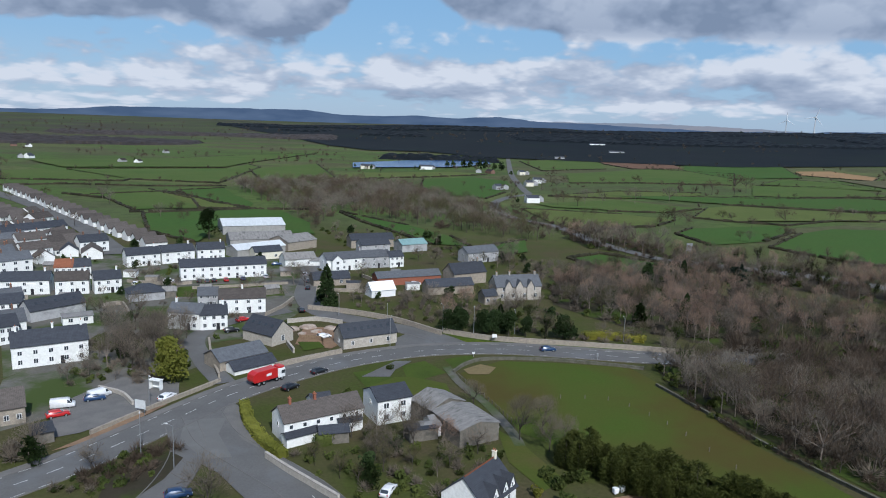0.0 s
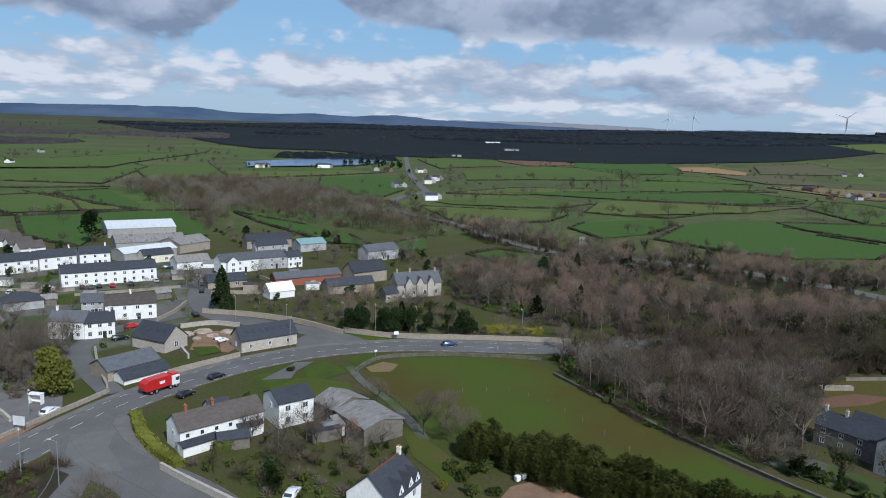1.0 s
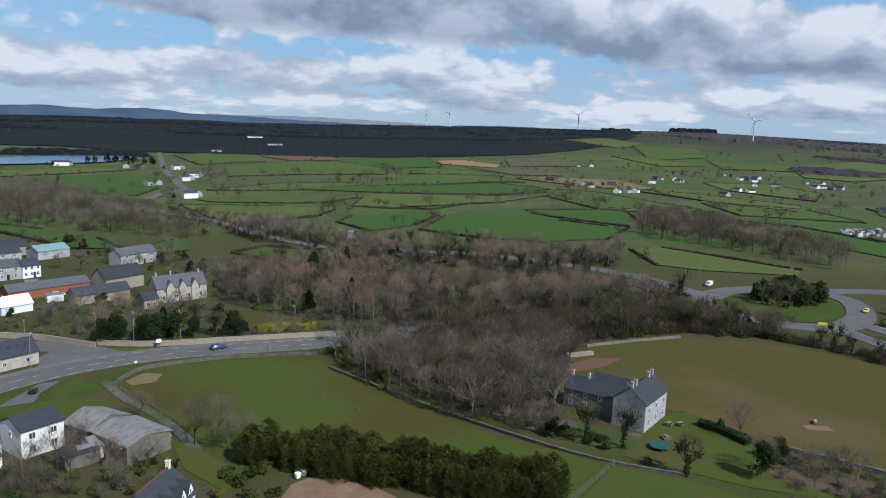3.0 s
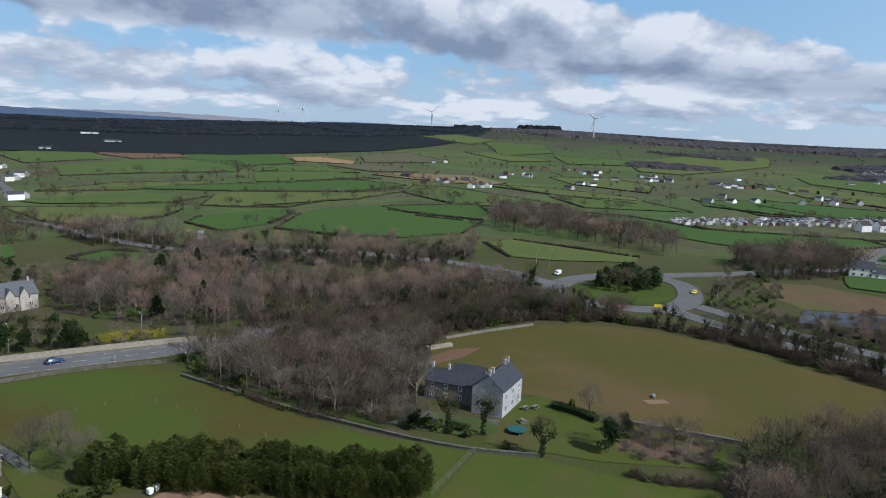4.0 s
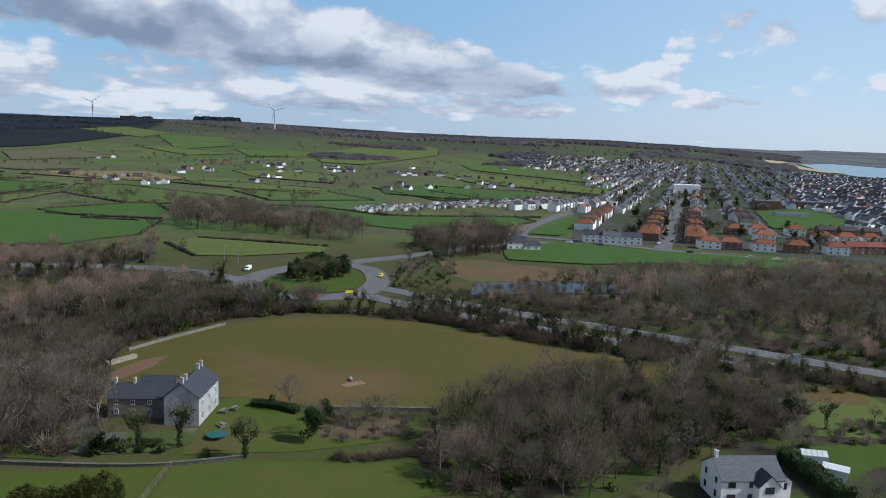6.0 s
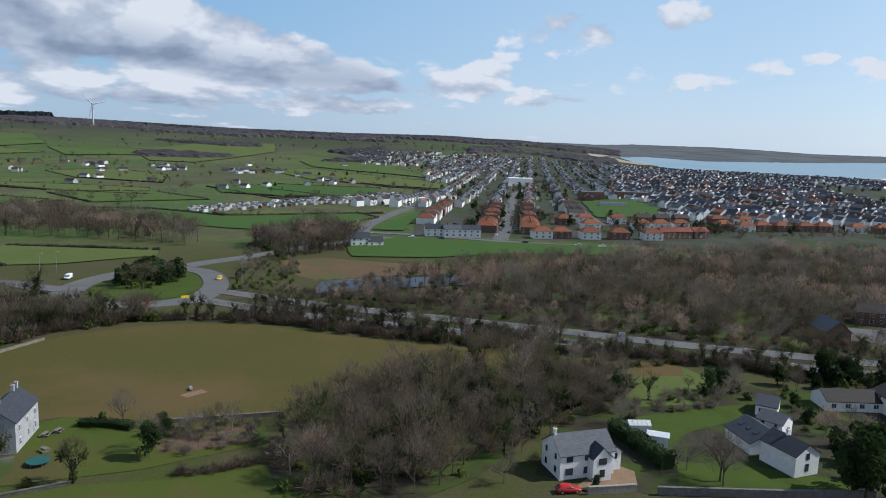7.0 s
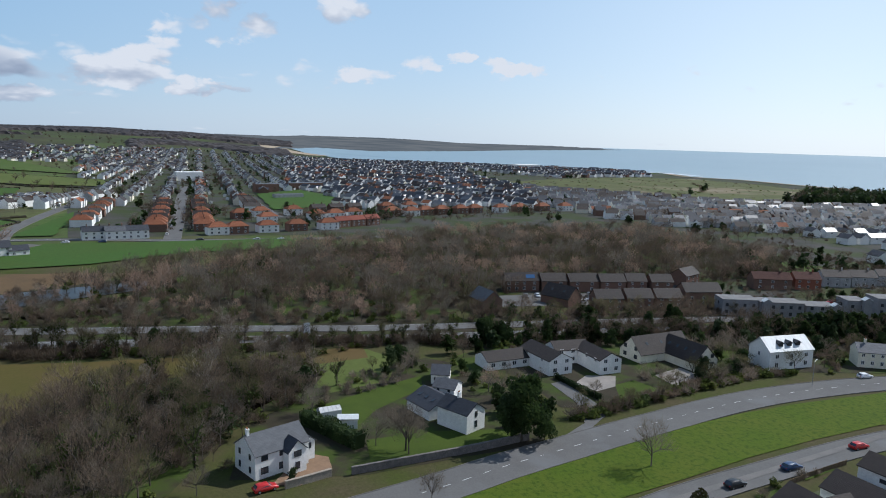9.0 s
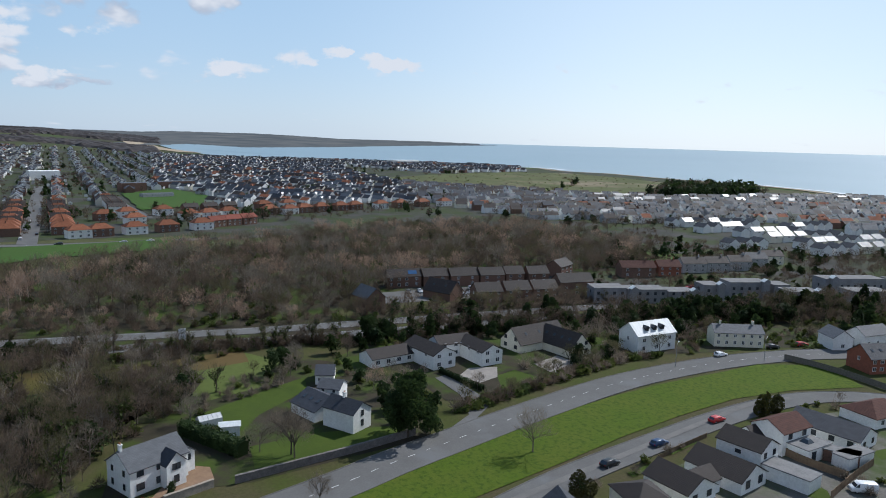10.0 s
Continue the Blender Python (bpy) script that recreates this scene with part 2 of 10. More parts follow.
material("litter", (0.05, 0.04, 0.028), (0.035, 0.032, 0.02), 0.2, 0.95, spot=(0.042, 0.062, 0.012), spot_scale=0.08, spot_at=0.54, fine=20.0, bump=0.8)


def open_land():
    """Rough grass close by; further off a patchwork of fields with dark hedge lines, and brown wild land on the ridge.
    """
    m = bpy.data.materials.new("ground")
    m.use_nodes = True
    n = Nodes(m.node_tree)
    where = n.add("ShaderNodeTexCoord", "Object")
    near = n.mix(n.ramp(n.noise(where, 0.05, 6.0, 0.65), [(0.38, 0.0), (0.62, 1.0)]), (0.056, 0.070, 0.016), (0.080, 0.064, 0.036))
    near = n.mix(n.ramp(n.noise(where, 1.3, 4.0, 0.6), [(0.3, 0.0), (0.75, 0.7)]), near, (0.036, 0.040, 0.015))
    strips = n.add("ShaderNodeMapping", 0, None, Vector=where, Scale=(0.45, 1.0, 0.0), Rotation=(0, 0, -0.35))
    plots = n.add("ShaderNodeTexVoronoi")
    plots.voronoi_dimensions = "2D"
    n.set(plots.inputs["Vector"], strips)
    plots.inputs["Scale"].default_value = 0.0095
    pick = n.add("ShaderNodeSeparateXYZ", 0, None, Vector=plots.outputs["Color"])
    far = n.ramp(pick, [(0.0, (0.060, 0.096, 0.026)), (0.35, (0.076, 0.108, 0.032)), (0.55, (0.094, 0.108, 0.040)), (0.75, (0.086, 0.084, 0.044)), (1.0, (0.064, 0.100, 0.030))])
    far = n.mix(n.ramp(n.noise(where, 0.012, 5.0, 0.6), [(0.46, 0.0), (0.66, 0.75)]), far, (0.066, 0.060, 0.036))
    far = n.mix(n.ramp(n.noise(where, 0.11, 5.0, 0.65), [(0.46, 0.0), (0.64, 0.45)]), far, (0.036, 0.040, 0.018))
    dist = n.add("ShaderNodeVectorMath")
    dist.operation = "LENGTH"
    n.set(dist.inputs[0], where)
    span = n.math("DIVIDE", dist.outputs["Value"], 5000.0)
    col = n.mix(n.ramp(span, [(0.070, 0.0), (0.095, 1.0)], True), near, far)
    wild = n.mix(n.ramp(n.noise(where, 0.004, 5.0), [(0.4, 0.0), (0.6, 1.0)]), (0.05, 0.045, 0.036), (0.045, 0.055, 0.026))
    col = n.mix(n.math("MULTIPLY", n.ramp(span, [(0.33, 0.0), (0.47, 1.0)], True), n.ramp(n.noise(where, 0.003, 4.0), [(0.38, 0.45), (0.55, 1.0)])), col, wild)
    b = n.add("ShaderNodeBsdfPrincipled", None, None, Base_Color=col, Roughness=0.95)
    b.inputs["Specular IOR Level"].default_value = 0.06
    n.set(b.inputs["Normal"], n.add("ShaderNodeBump", 0, None, Strength=0.6, Distance=0.1, Height=n.noise(where, 2.0, 4.0)))
    n.add("ShaderNodeOutputMaterial", None, None, Surface=b.outputs[0])
    MATS["ground"] = m


open_land()
material("sand", (0.42, 0.34, 0.24), None, 0.05, 0.9)
material("foam", (0.78, 0.80, 0.82), (0.55, 0.60, 0.63), 0.02, 0.6)
material("gleam_slate", (0.11, 0.115, 0.125), (0.08, 0.085, 0.095), 0.8, 0.46, fine=8.0, bump=0.15, spec=0.55, stretch=(1, 1, 3), random_tint=0.3)
material("solar_glass", (0.03, 0.09, 0.20), (0.025, 0.07, 0.16), 0.8, 0.25, bump=0.0, spec=0.5)
material("bare_earth", (0.25, 0.16, 0.10), (0.18, 0.12, 0.08), 0.2, 0.95)
material("gravel", (0.30, 0.27, 0.24), (0.22, 0.20, 0.18), 0.3, 0.95, fine=25.0)
material("asphalt", (0.135, 0.131, 0.126), (0.11, 0.107, 0.103), 0.12, 0.85, fine=30.0, spot=(0.13, 0.13, 0.132), spot_scale=0.07, bump=0.2)
material("worn_asphalt", (0.165, 0.162, 0.155), (0.13, 0.127, 0.122), 0.25, 0.9, spot=(0.13, 0.126, 0.12), spot_scale=0.35, spot_at=0.5, fine=20.0, bump=0.2)
material("pavement", (0.17, 0.16, 0.15), (0.13, 0.125, 0.12), 0.25, 0.9, fine=20.0)
material("road_paint", (0.62, 0.62, 0.60), (0.50, 0.50, 0.48), 2.0, 0.7, bump=0.0)
# buildings
material("white_render", (0.80, 0.80, 0.78), (0.72, 0.72, 0.69), 0.35, 0.9, spot=(0.60, 0.60, 0.56), spot_scale=0.5, spot_at=0.72, bump=0.12)
material("cream_render", (0.74, 0.70, 0.58), (0.66, 0.62, 0.50), 0.35, 0.9, bump=0.12)
material("flat_grey", (0.27, 0.27, 0.28), (0.21, 0.21, 0.22), 0.4, 0.9)
material("grey_render", (0.42, 0.42, 0.42), (0.33, 0.33, 0.33), 0.4, 0.9, spot=(0.22, 0.22, 0.22), spot_scale=0.35)
material("stone", (0.36, 0.31, 0.25), (0.25, 0.22, 0.18), 1.6, 0.95, fine=4.0, bump=0.8)
material("pale_stone", (0.46, 0.42, 0.36), (0.34, 0.31, 0.27), 1.6, 0.95, fine=4.0, bump=0.8)
material("dark_stone", (0.19, 0.17, 0.16), (0.12, 0.11, 0.105), 1.2, 0.95, fine=4.0, bump=0.8)
material("red_brick", (0.30, 0.11, 0.07), (0.22, 0.09, 0.06), 1.5, 0.9, fine=5.0)
material("brown_brick", (0.20, 0.12, 0.09), (0.14, 0.09, 0.07), 1.5, 0.9, fine=5.0)
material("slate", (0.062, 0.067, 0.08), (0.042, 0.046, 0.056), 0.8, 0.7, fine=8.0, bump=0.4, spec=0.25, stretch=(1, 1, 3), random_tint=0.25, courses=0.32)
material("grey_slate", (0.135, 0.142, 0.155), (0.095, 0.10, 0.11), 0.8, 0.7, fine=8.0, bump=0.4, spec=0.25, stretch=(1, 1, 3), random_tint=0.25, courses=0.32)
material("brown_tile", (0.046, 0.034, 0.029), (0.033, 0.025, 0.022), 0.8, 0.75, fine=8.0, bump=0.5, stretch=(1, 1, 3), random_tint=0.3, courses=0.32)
# paler brown tile for village and bungalow roofs
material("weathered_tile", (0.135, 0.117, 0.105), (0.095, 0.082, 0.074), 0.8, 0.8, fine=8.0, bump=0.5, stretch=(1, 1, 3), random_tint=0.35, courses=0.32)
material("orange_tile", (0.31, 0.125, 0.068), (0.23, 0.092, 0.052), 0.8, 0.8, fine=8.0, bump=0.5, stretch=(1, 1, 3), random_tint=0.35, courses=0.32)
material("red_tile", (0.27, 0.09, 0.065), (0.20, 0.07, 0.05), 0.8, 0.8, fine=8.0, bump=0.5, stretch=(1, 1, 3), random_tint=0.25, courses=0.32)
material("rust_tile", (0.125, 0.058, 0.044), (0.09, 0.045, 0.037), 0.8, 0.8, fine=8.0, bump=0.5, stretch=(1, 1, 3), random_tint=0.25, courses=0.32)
material("fibre_roof", (0.27, 0.255, 0.24), (0.17, 0.165, 0.155), 0.5, 0.9, fine=6.0, spot=(0.10, 0.095, 0.09), spot_scale=0.25, bump=0.5, stretch=(3, 1, 1))
material("metal_roof", (0.62, 0.64, 0.64), (0.50, 0.52, 0.52), 0.3, 0.5, bump=0.3, stretch=(4, 1, 1))
material("green_roof", (0.22, 0.34, 0.33), (0.16, 0.26, 0.26), 0.3, 0.6, stretch=(4, 1, 1))
material("felt_roof", (0.22, 0.215, 0.21), (0.16, 0.157, 0.155), 0.4, 0.95)
material("white_trim", (0.80, 0.80, 0.80), (0.72, 0.72, 0.72), 2.0, 0.5, bump=0.0)
material("dark_trim", (0.03, 0.03, 0.035), None, 2.0, 0.5, bump=0.0)
material("terracotta", (0.42, 0.18, 0.10), None, 3.0, 0.8)
material("concrete", (0.36, 0.35, 0.33), (0.27, 0.265, 0.25), 0.6, 0.9)
material("timber", (0.24, 0.17, 0.11), (0.17, 0.12, 0.08), 1.5, 0.9, fine=5.0)
material("old_timber", (0.20, 0.18, 0.155), (0.13, 0.12, 0.10), 1.5, 0.9, fine=5.0)
material("galvanised", (0.40, 0.41, 0.42), (0.32, 0.33, 0.34), 1.5, 0.5, 0.6, bump=0.0)
material("turbine_white", (0.55, 0.57, 0.60), (0.50, 0.52, 0.55), 0.5, 0.5, bump=0.0)
material("blue_plastic", (0.03, 0.10, 0.35), None, 2.0, 0.5, bump=0.0)
material("green_plastic", (0.02, 0.10, 0.09), None, 2.0, 0.6, bump=0.1)
# cars
for name_, col_ in (("paint_red", (0.45, 0.02, 0.02)), ("paint_white", (0.75, 0.75, 0.75)), ("paint_black", (0.012, 0.013, 0.016)), ("paint_blue", (0.02, 0.05, 0.12)), ("paint_silver", (0.45, 0.46, 0.48)), ("paint_grey", (0.08, 0.085, 0.09)), ("paint_yellow", (0.75, 0.55, 0.02))):
    material(name_, col_, tuple(c * 0.9 for c in col_), 2.0, 0.28, bump=0.0, spec=0.5)
material("rubber", (0.02, 0.02, 0.02), None, 4.0, 0.85)
material("lamp_glass", (0.70, 0.70, 0.68), None, 4.0, 0.2, bump=0.0)
material("tail_glass", (0.40, 0.02, 0.02), None, 4.0, 0.2, bump=0.0)
material("glass_dark", (0.035, 0.042, 0.05), (0.05, 0.06, 0.07), 0.6, 0.08, bump=0.0, spec=0.6)
material("dark_water", (0.03, 0.035, 0.04), (0.05, 0.05, 0.045), 0.1, 0.35)
material("lichen_stone", (0.24, 0.22, 0.19), (0.15, 0.14, 0.115), 0.8, 0.95, fine=5.0, bump=0.8)
material("mossy_stone", (0.15, 0.14, 0.115), (0.085, 0.085, 0.06), 0.8, 0.95, fine=5.0, bump=0.8)
material("bark", (0.10, 0.085, 0.07), (0.065, 0.056, 0.047), 1.2, 0.95, fine=5.0, bump=0.6)
material("pale_bark", (0.23, 0.19, 0.155), (0.15, 0.125, 0.105), 1.2, 0.95, fine=5.0, bump=0.6)
foliage("twigs", (0.085, 0.064, 0.045), (0.205, 0.154, 0.112))
foliage("garden_twigs", (0.13, 0.106, 0.08), (0.29, 0.24, 0.185))
foliage("red_twigs", (0.24, 0.16, 0.118), (0.48, 0.335, 0.245))
foliage("grey_twigs", (0.125, 0.106, 0.082), (0.27, 0.232, 0.185))
foliage("olive_twigs", (0.075, 0.07, 0.034), (0.16, 0.142, 0.075))
foliage("canopy", (0.034, 0.03, 0.029), (0.072, 0.061, 0.056), 0.0)
# darkened to hold the ridge's cloud shade; also serves dark conifers
foliage("cloud_shade_and_conifer", (0.006, 0.009, 0.012), (0.014, 0.017, 0.019), 0.0)
foliage("ivy", (0.025, 0.04, 0.012), (0.07, 0.09, 0.025))
foliage("conifer", (0.018, 0.032, 0.012), (0.055, 0.085, 0.026))
foliage("cypress", (0.042, 0.056, 0.015), (0.145, 0.155, 0.038))
foliage("egg_leaf", (0.028, 0.032, 0.010), (0.085, 0.078, 0.020))
foliage("cedar", (0.03, 0.05, 0.035), (0.085, 0.115, 0.085))
foliage("spring_leaf", (0.12, 0.13, 0.022), (0.28, 0.28, 0.055))
foliage("hedge_leaf", (0.046, 0.068, 0.018), (0.13, 0.15, 0.038))
foliage("bracken", (0.09, 0.06, 0.04), (0.17, 0.12, 0.08))
foliage("hedgerow", (0.020, 0.020, 0.012), (0.062, 0.054, 0.030), 0.0)
foliage("gorse", (0.12, 0.13, 0.02), (0.32, 0.29, 0.05))


def water_material():
    m = bpy.data.materials.new("water")
    m.use_nodes = True
    n = Nodes(m.node_tree)
    where = n.add("ShaderNodeTexCoord", "Object")
    waves = n.noise(where, 0.12, 6.0, 0.65)
    wide = n.noise(where, 0.002, 4.0)
    b = n.add("ShaderNodeBsdfPrincipled", None, None, Base_Color=n.mix(wide, (0.15, 0.22, 0.25), (0.20, 0.27, 0.30)), Roughness=0.35)
    n.set(b.inputs["Normal"], n.add("ShaderNodeBump", 0, None, Strength=0.35, Distance=0.6, Height=waves))
    n.add("ShaderNodeOutputMaterial", None, None, Surface=b.outputs[0])
    MATS["water"] = m


water_material()


def haze_glow_material(name, low, high, scale):
    """Hills so far off that haze alone is painted in, on a glowing surface."""
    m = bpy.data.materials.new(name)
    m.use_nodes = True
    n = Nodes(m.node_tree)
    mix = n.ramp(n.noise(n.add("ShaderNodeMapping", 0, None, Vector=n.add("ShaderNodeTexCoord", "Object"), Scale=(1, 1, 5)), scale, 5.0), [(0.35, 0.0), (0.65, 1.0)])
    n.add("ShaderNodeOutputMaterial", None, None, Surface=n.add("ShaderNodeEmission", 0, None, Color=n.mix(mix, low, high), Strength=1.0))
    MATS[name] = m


# self-lit hill colours with the air's haze mixed in
haze_glow_material("far_hills", (0.075, 0.115, 0.19), (0.11, 0.155, 0.235), 0.004)
haze_glow_material("pale_hills", (0.30, 0.30, 0.33), (0.24, 0.28, 0.34), 0.006)
haze_glow_material("bay_shore", (0.105, 0.12, 0.135), (0.165, 0.175, 0.18), 0.005)

# ---- building blocks ----
rng = random.Random(7)


def link(name, bm, mats, smooth=False):
    me = bpy.data.meshes.new(name)
    bm.to_mesh(me)
    bm.free()
    for m in mats if isinstance(mats, (list, tuple)) else [mats]:
        me.materials.append(MATS[m])
    if smooth:
        me.shade_smooth()
    return me


def part(name, bm, mat, parent, label="", smooth=False):
    """One mesh object under a thing or a part."""
    ob = new(name, bm if isinstance(bm, bpy.types.Mesh) else link(name, bm, mat, smooth))
    ob.parent = parent
    if label:
        ob["label"] = label
    return ob


def thing(name, m, label, category, group="", kind=""):
    ob = new(name)
    ob.matrix_world = m
    ob.empty_display_size = 0.5
    return tagged(ob, label, category, group, kind)


def solid(name, bm, mat, label, category, group="", kind="", m=None, smooth=False):
    ob = new(name, bm if isinstance(bm, bpy.types.Mesh) else link(name, bm, mat, smooth))
    if m is not None:
        ob.matrix_world = m
    return tagged(ob, label, category, group, kind)


def box(bm, x0, x1, y0, y1, z0, z1, bevel=0.0, index=0):
    r = bmesh.ops.create_cube(bm, size=1.0, matrix=Matrix.Translation(((x0 + x1) / 2, (y0 + y1) / 2, (z0 + z1) / 2)) @ Matrix.Diagonal((x1 - x0, y1 - y0, z1 - z0, 1)))
    faces = {f for v in r["verts"] for f in v.link_faces}
    for f in faces:
        f.material_index = index
    if bevel:
        bmesh.ops.bevel(bm, geom=list({e for f in faces for e in f.edges}), offset=bevel, segments=1, affect="EDGES")
    return bm


def tube(bm, p, q, r0, r1, sides=6):
    p, q = Vector(p), Vector(q)
    m = Matrix.Translation((p + q) / 2) @ (q - p).to_track_quat("Z", "Y").to_matrix().to_4x4()
    bmesh.ops.create_cone(bm, cap_ends=True, segments=sides, radius1=r0, radius2=r1, depth=(q - p).length, matrix=m)
    return bm


def mesh_of(name, verts, faces, mats, index=None):
    me = bpy.data.meshes.new(name)
    me.from_pydata(verts, [], faces)
    for m in mats:
        me.materials.append(MATS[m])
    if index is not None:
        me.polygons.foreach_set("material_index", index)
    me.update()
    return me


# ---- lie of the land ----
CREST = [(-40, 5.1), (-18, 5.1), (-10, 10.2), (-5.7, 20.3), (.9, 43.2), (7.6, 49.5), (14, 50.8), (20, 57.1), (28, 73.7), (33.6, 77.5), (41, 82.5), (49, 87.6), (55, 78.7), (62, 67.3), (70, 64.8), (78, 67.3), (84, 58.4), (90, 25.4), (96, 0), (140, 0)]
CREST_A, CREST_H = [a for a, h in CREST], [h for a, h in CREST]


def ease(x):
    x = min(max(x, 0.0), 1.0)
    return x * x * (3 - 2 * x)


def height(x, y):
    """Level near the camera; a long ridge inland from 1100 m on; the sea's slow rise to its horizon."""
    r, a = math.hypot(x, y), math.degrees(math.atan2(x, y))
    c = float(np.interp(a, CREST_A, CREST_H))
    return c * ease((r - 1143) / 2159) + min(max(1 - c / 57, 0), 1) * 42 * ease((r - 1778) / 3100)


def inside(x, y, pts):
    odd, j = False, len(pts) - 1
    for i in range(len(pts)):
        (xi, yi), (xj, yj) = pts[i], pts[j]
        if (yi > y) != (yj > y) and x < (xj - xi) * (y - yi) / (yj - yi) + xi:
            odd = not odd
        j = i
    return odd


def drape(pts, lift, cuts=0, wobble=0.0):
    """A patch of land cover that follows the ground."""
    bm = bmesh.new()
    f = bm.faces.new([bm.verts.new((x, y, 0)) for x, y in pts])
    bmesh.ops.triangulate(bm, faces=[f])
    for _ in range(cuts):
        bmesh.ops.subdivide_edges(bm, edges=[e for e in bm.edges if e.calc_length() > 25], cuts=1, use_grid_fill=True)
    if wobble:
        for v in bm.verts:
            if v.is_boundary:
                n = noise.noise_vector((v.co.x * 0.13, v.co.y * 0.13, 1.7))
                v.co += Vector((n.x, n.y, 0)) * wobble
    for v in bm.verts:
        v.co.z = height(v.co.x, v.co.y) + lift
    bm.normal_update()
    for f in bm.faces:
        if f.normal.z < 0:
            f.normal_flip()
    return bm


def smooth_line(pts, step=3.0):
    """Points along a curve through pts."""
    out = []
    p = [Vector((*q, 0)) for q in pts]
    p = [p[0] * 2 - p[1]] + p + [p[-1] * 2 - p[-2]]
    for i in range(1, len(p) - 2):
        n = max(1, int((p[i + 1] - p[i]).length / step))
        for k in range(n):
            t = k / n
            a, b, c, d = p[i - 1], p[i], p[i + 1], p[i + 2]
            out.append(0.5 * ((2 * b) + (c - a) * t + (2 * a - 5 * b + 4 * c - d) * t * t + (3 * b - a - 3 * c + d) * t ** 3))
    out.append(p[-2])
    return out


def ribbon(pts, width, lift, offset=0.0, step=3.0, dash=None, bm=None, thick=0.0):
    """A strip along a line: a road, a path, a painted line. dash: (mark, gap)."""
    bm = bm or bmesh.new()
    line = smooth_line(pts, step if not dash else 1.0)
    edge, run = [], 0.0
    for i, p in enumerate(line):
        d = (line[min(i + 1, len(line) - 1)] - line[max(i - 1, 0)]).normalized()
        n = Vector((-d.y, d.x, 0))
        if i:
            run += (p - line[i - 1]).length
        a, b = p + n * (offset + width / 2), p + n * (offset - width / 2)
        pair = []
        for q in (a, b):
            q.z = height(q.x, q.y) + lift
            pair.append(q)
        edge.append((pair, run))
    if dash:
        last = None
        for (pair, run) in edge:
            if run % (dash[0] + dash[1]) < dash[0]:
                now = [bm.verts.new(q) for q in pair]
                if last:
                    bm.faces.new((last[0], last[1], now[1], now[0]))
                last = now
            else:
                last = None
    else:
        vs = [[bm.verts.new(q) for q in pair] for pair, run in edge]
        for a, b in zip(vs, vs[1:]):
            bm.faces.new((a[0], a[1], b[1], b[0]))
    if thick:
        r = bmesh.ops.extrude_face_region(bm, geom=list(bm.faces))
        for v in r["geom"]:
            if isinstance(v, bmesh.types.BMVert):
                v.co.z -= thick
    bm.normal_update()
    if not thick:
        for f in bm.faces:
            if f.normal.z < 0:
                f.normal_flip()
    else:
        bmesh.ops.recalc_face_normals(bm, faces=bm.faces)
    return bm

# ---- plants ----


class Soup:
    """Triangles gathered for one mesh."""

    def __init__(self):
        self.v, self.f, self.m = [], [], []

    def limb(self, p, q, r0, r1, mat=0):
        d = (q - p).normalized()
        a = d.orthogonal().normalized()
        b = d.cross(a)
        k = len(self.v)
        for c, r in ((p, r0), (q, r1)):
            for i in range(3):
                t = i * 2.0944
                self.v.append(c + a * (math.cos(t) * r) + b * (math.sin(t) * r))
        for i in range(3):
            j = (i + 1) % 3
            self.f.append((k + i, k + j, k + 3 + j, k + 3 + i))
            self.m.append(mat)

    def sliver(self, p, d, width, rnd, mat=1):
        side = Vector((rnd.uniform(-1, 1), rnd.uniform(-1, 1), rnd.uniform(-1, 1))).cross(d)
        side = side.normalized() * width
        k = len(self.v)
        self.v += [p - side, p + side, p + d]
        self.f.append((k, k + 1, k + 2))
        self.m.append(mat)

    def leaf(self, p, size, rnd, mat=1, droop=0.0):
        a = Vector((rnd.uniform(-1, 1), rnd.uniform(-1, 1), rnd.uniform(-1, 1) - droop)).normalized() * size
        b = a.orthogonal().normalized() * (size * rnd.uniform(0.5, 0.9))
        k = len(self.v)
        self.v += [p - a, p + b, p + a, p - b]
        self.f.append((k, k + 1, k + 2, k + 3))
        self.m.append(mat)

    def split(self, name, mats):
        """One mesh for each material: trunk and crown."""
        out = []
        for i, m in enumerate(mats):
            faces = [f for f, k in zip(self.f, self.m) if k == i]
            if not faces:
                out.append(None)
                continue
            used = sorted({j for f in faces for j in f})
            at = {j: n for n, j in enumerate(used)}
            out.append(mesh_of(f"{name}_{i}", [self.v[j] for j in used], [tuple(at[j] for j in f) for f in faces], [m]))
        return out


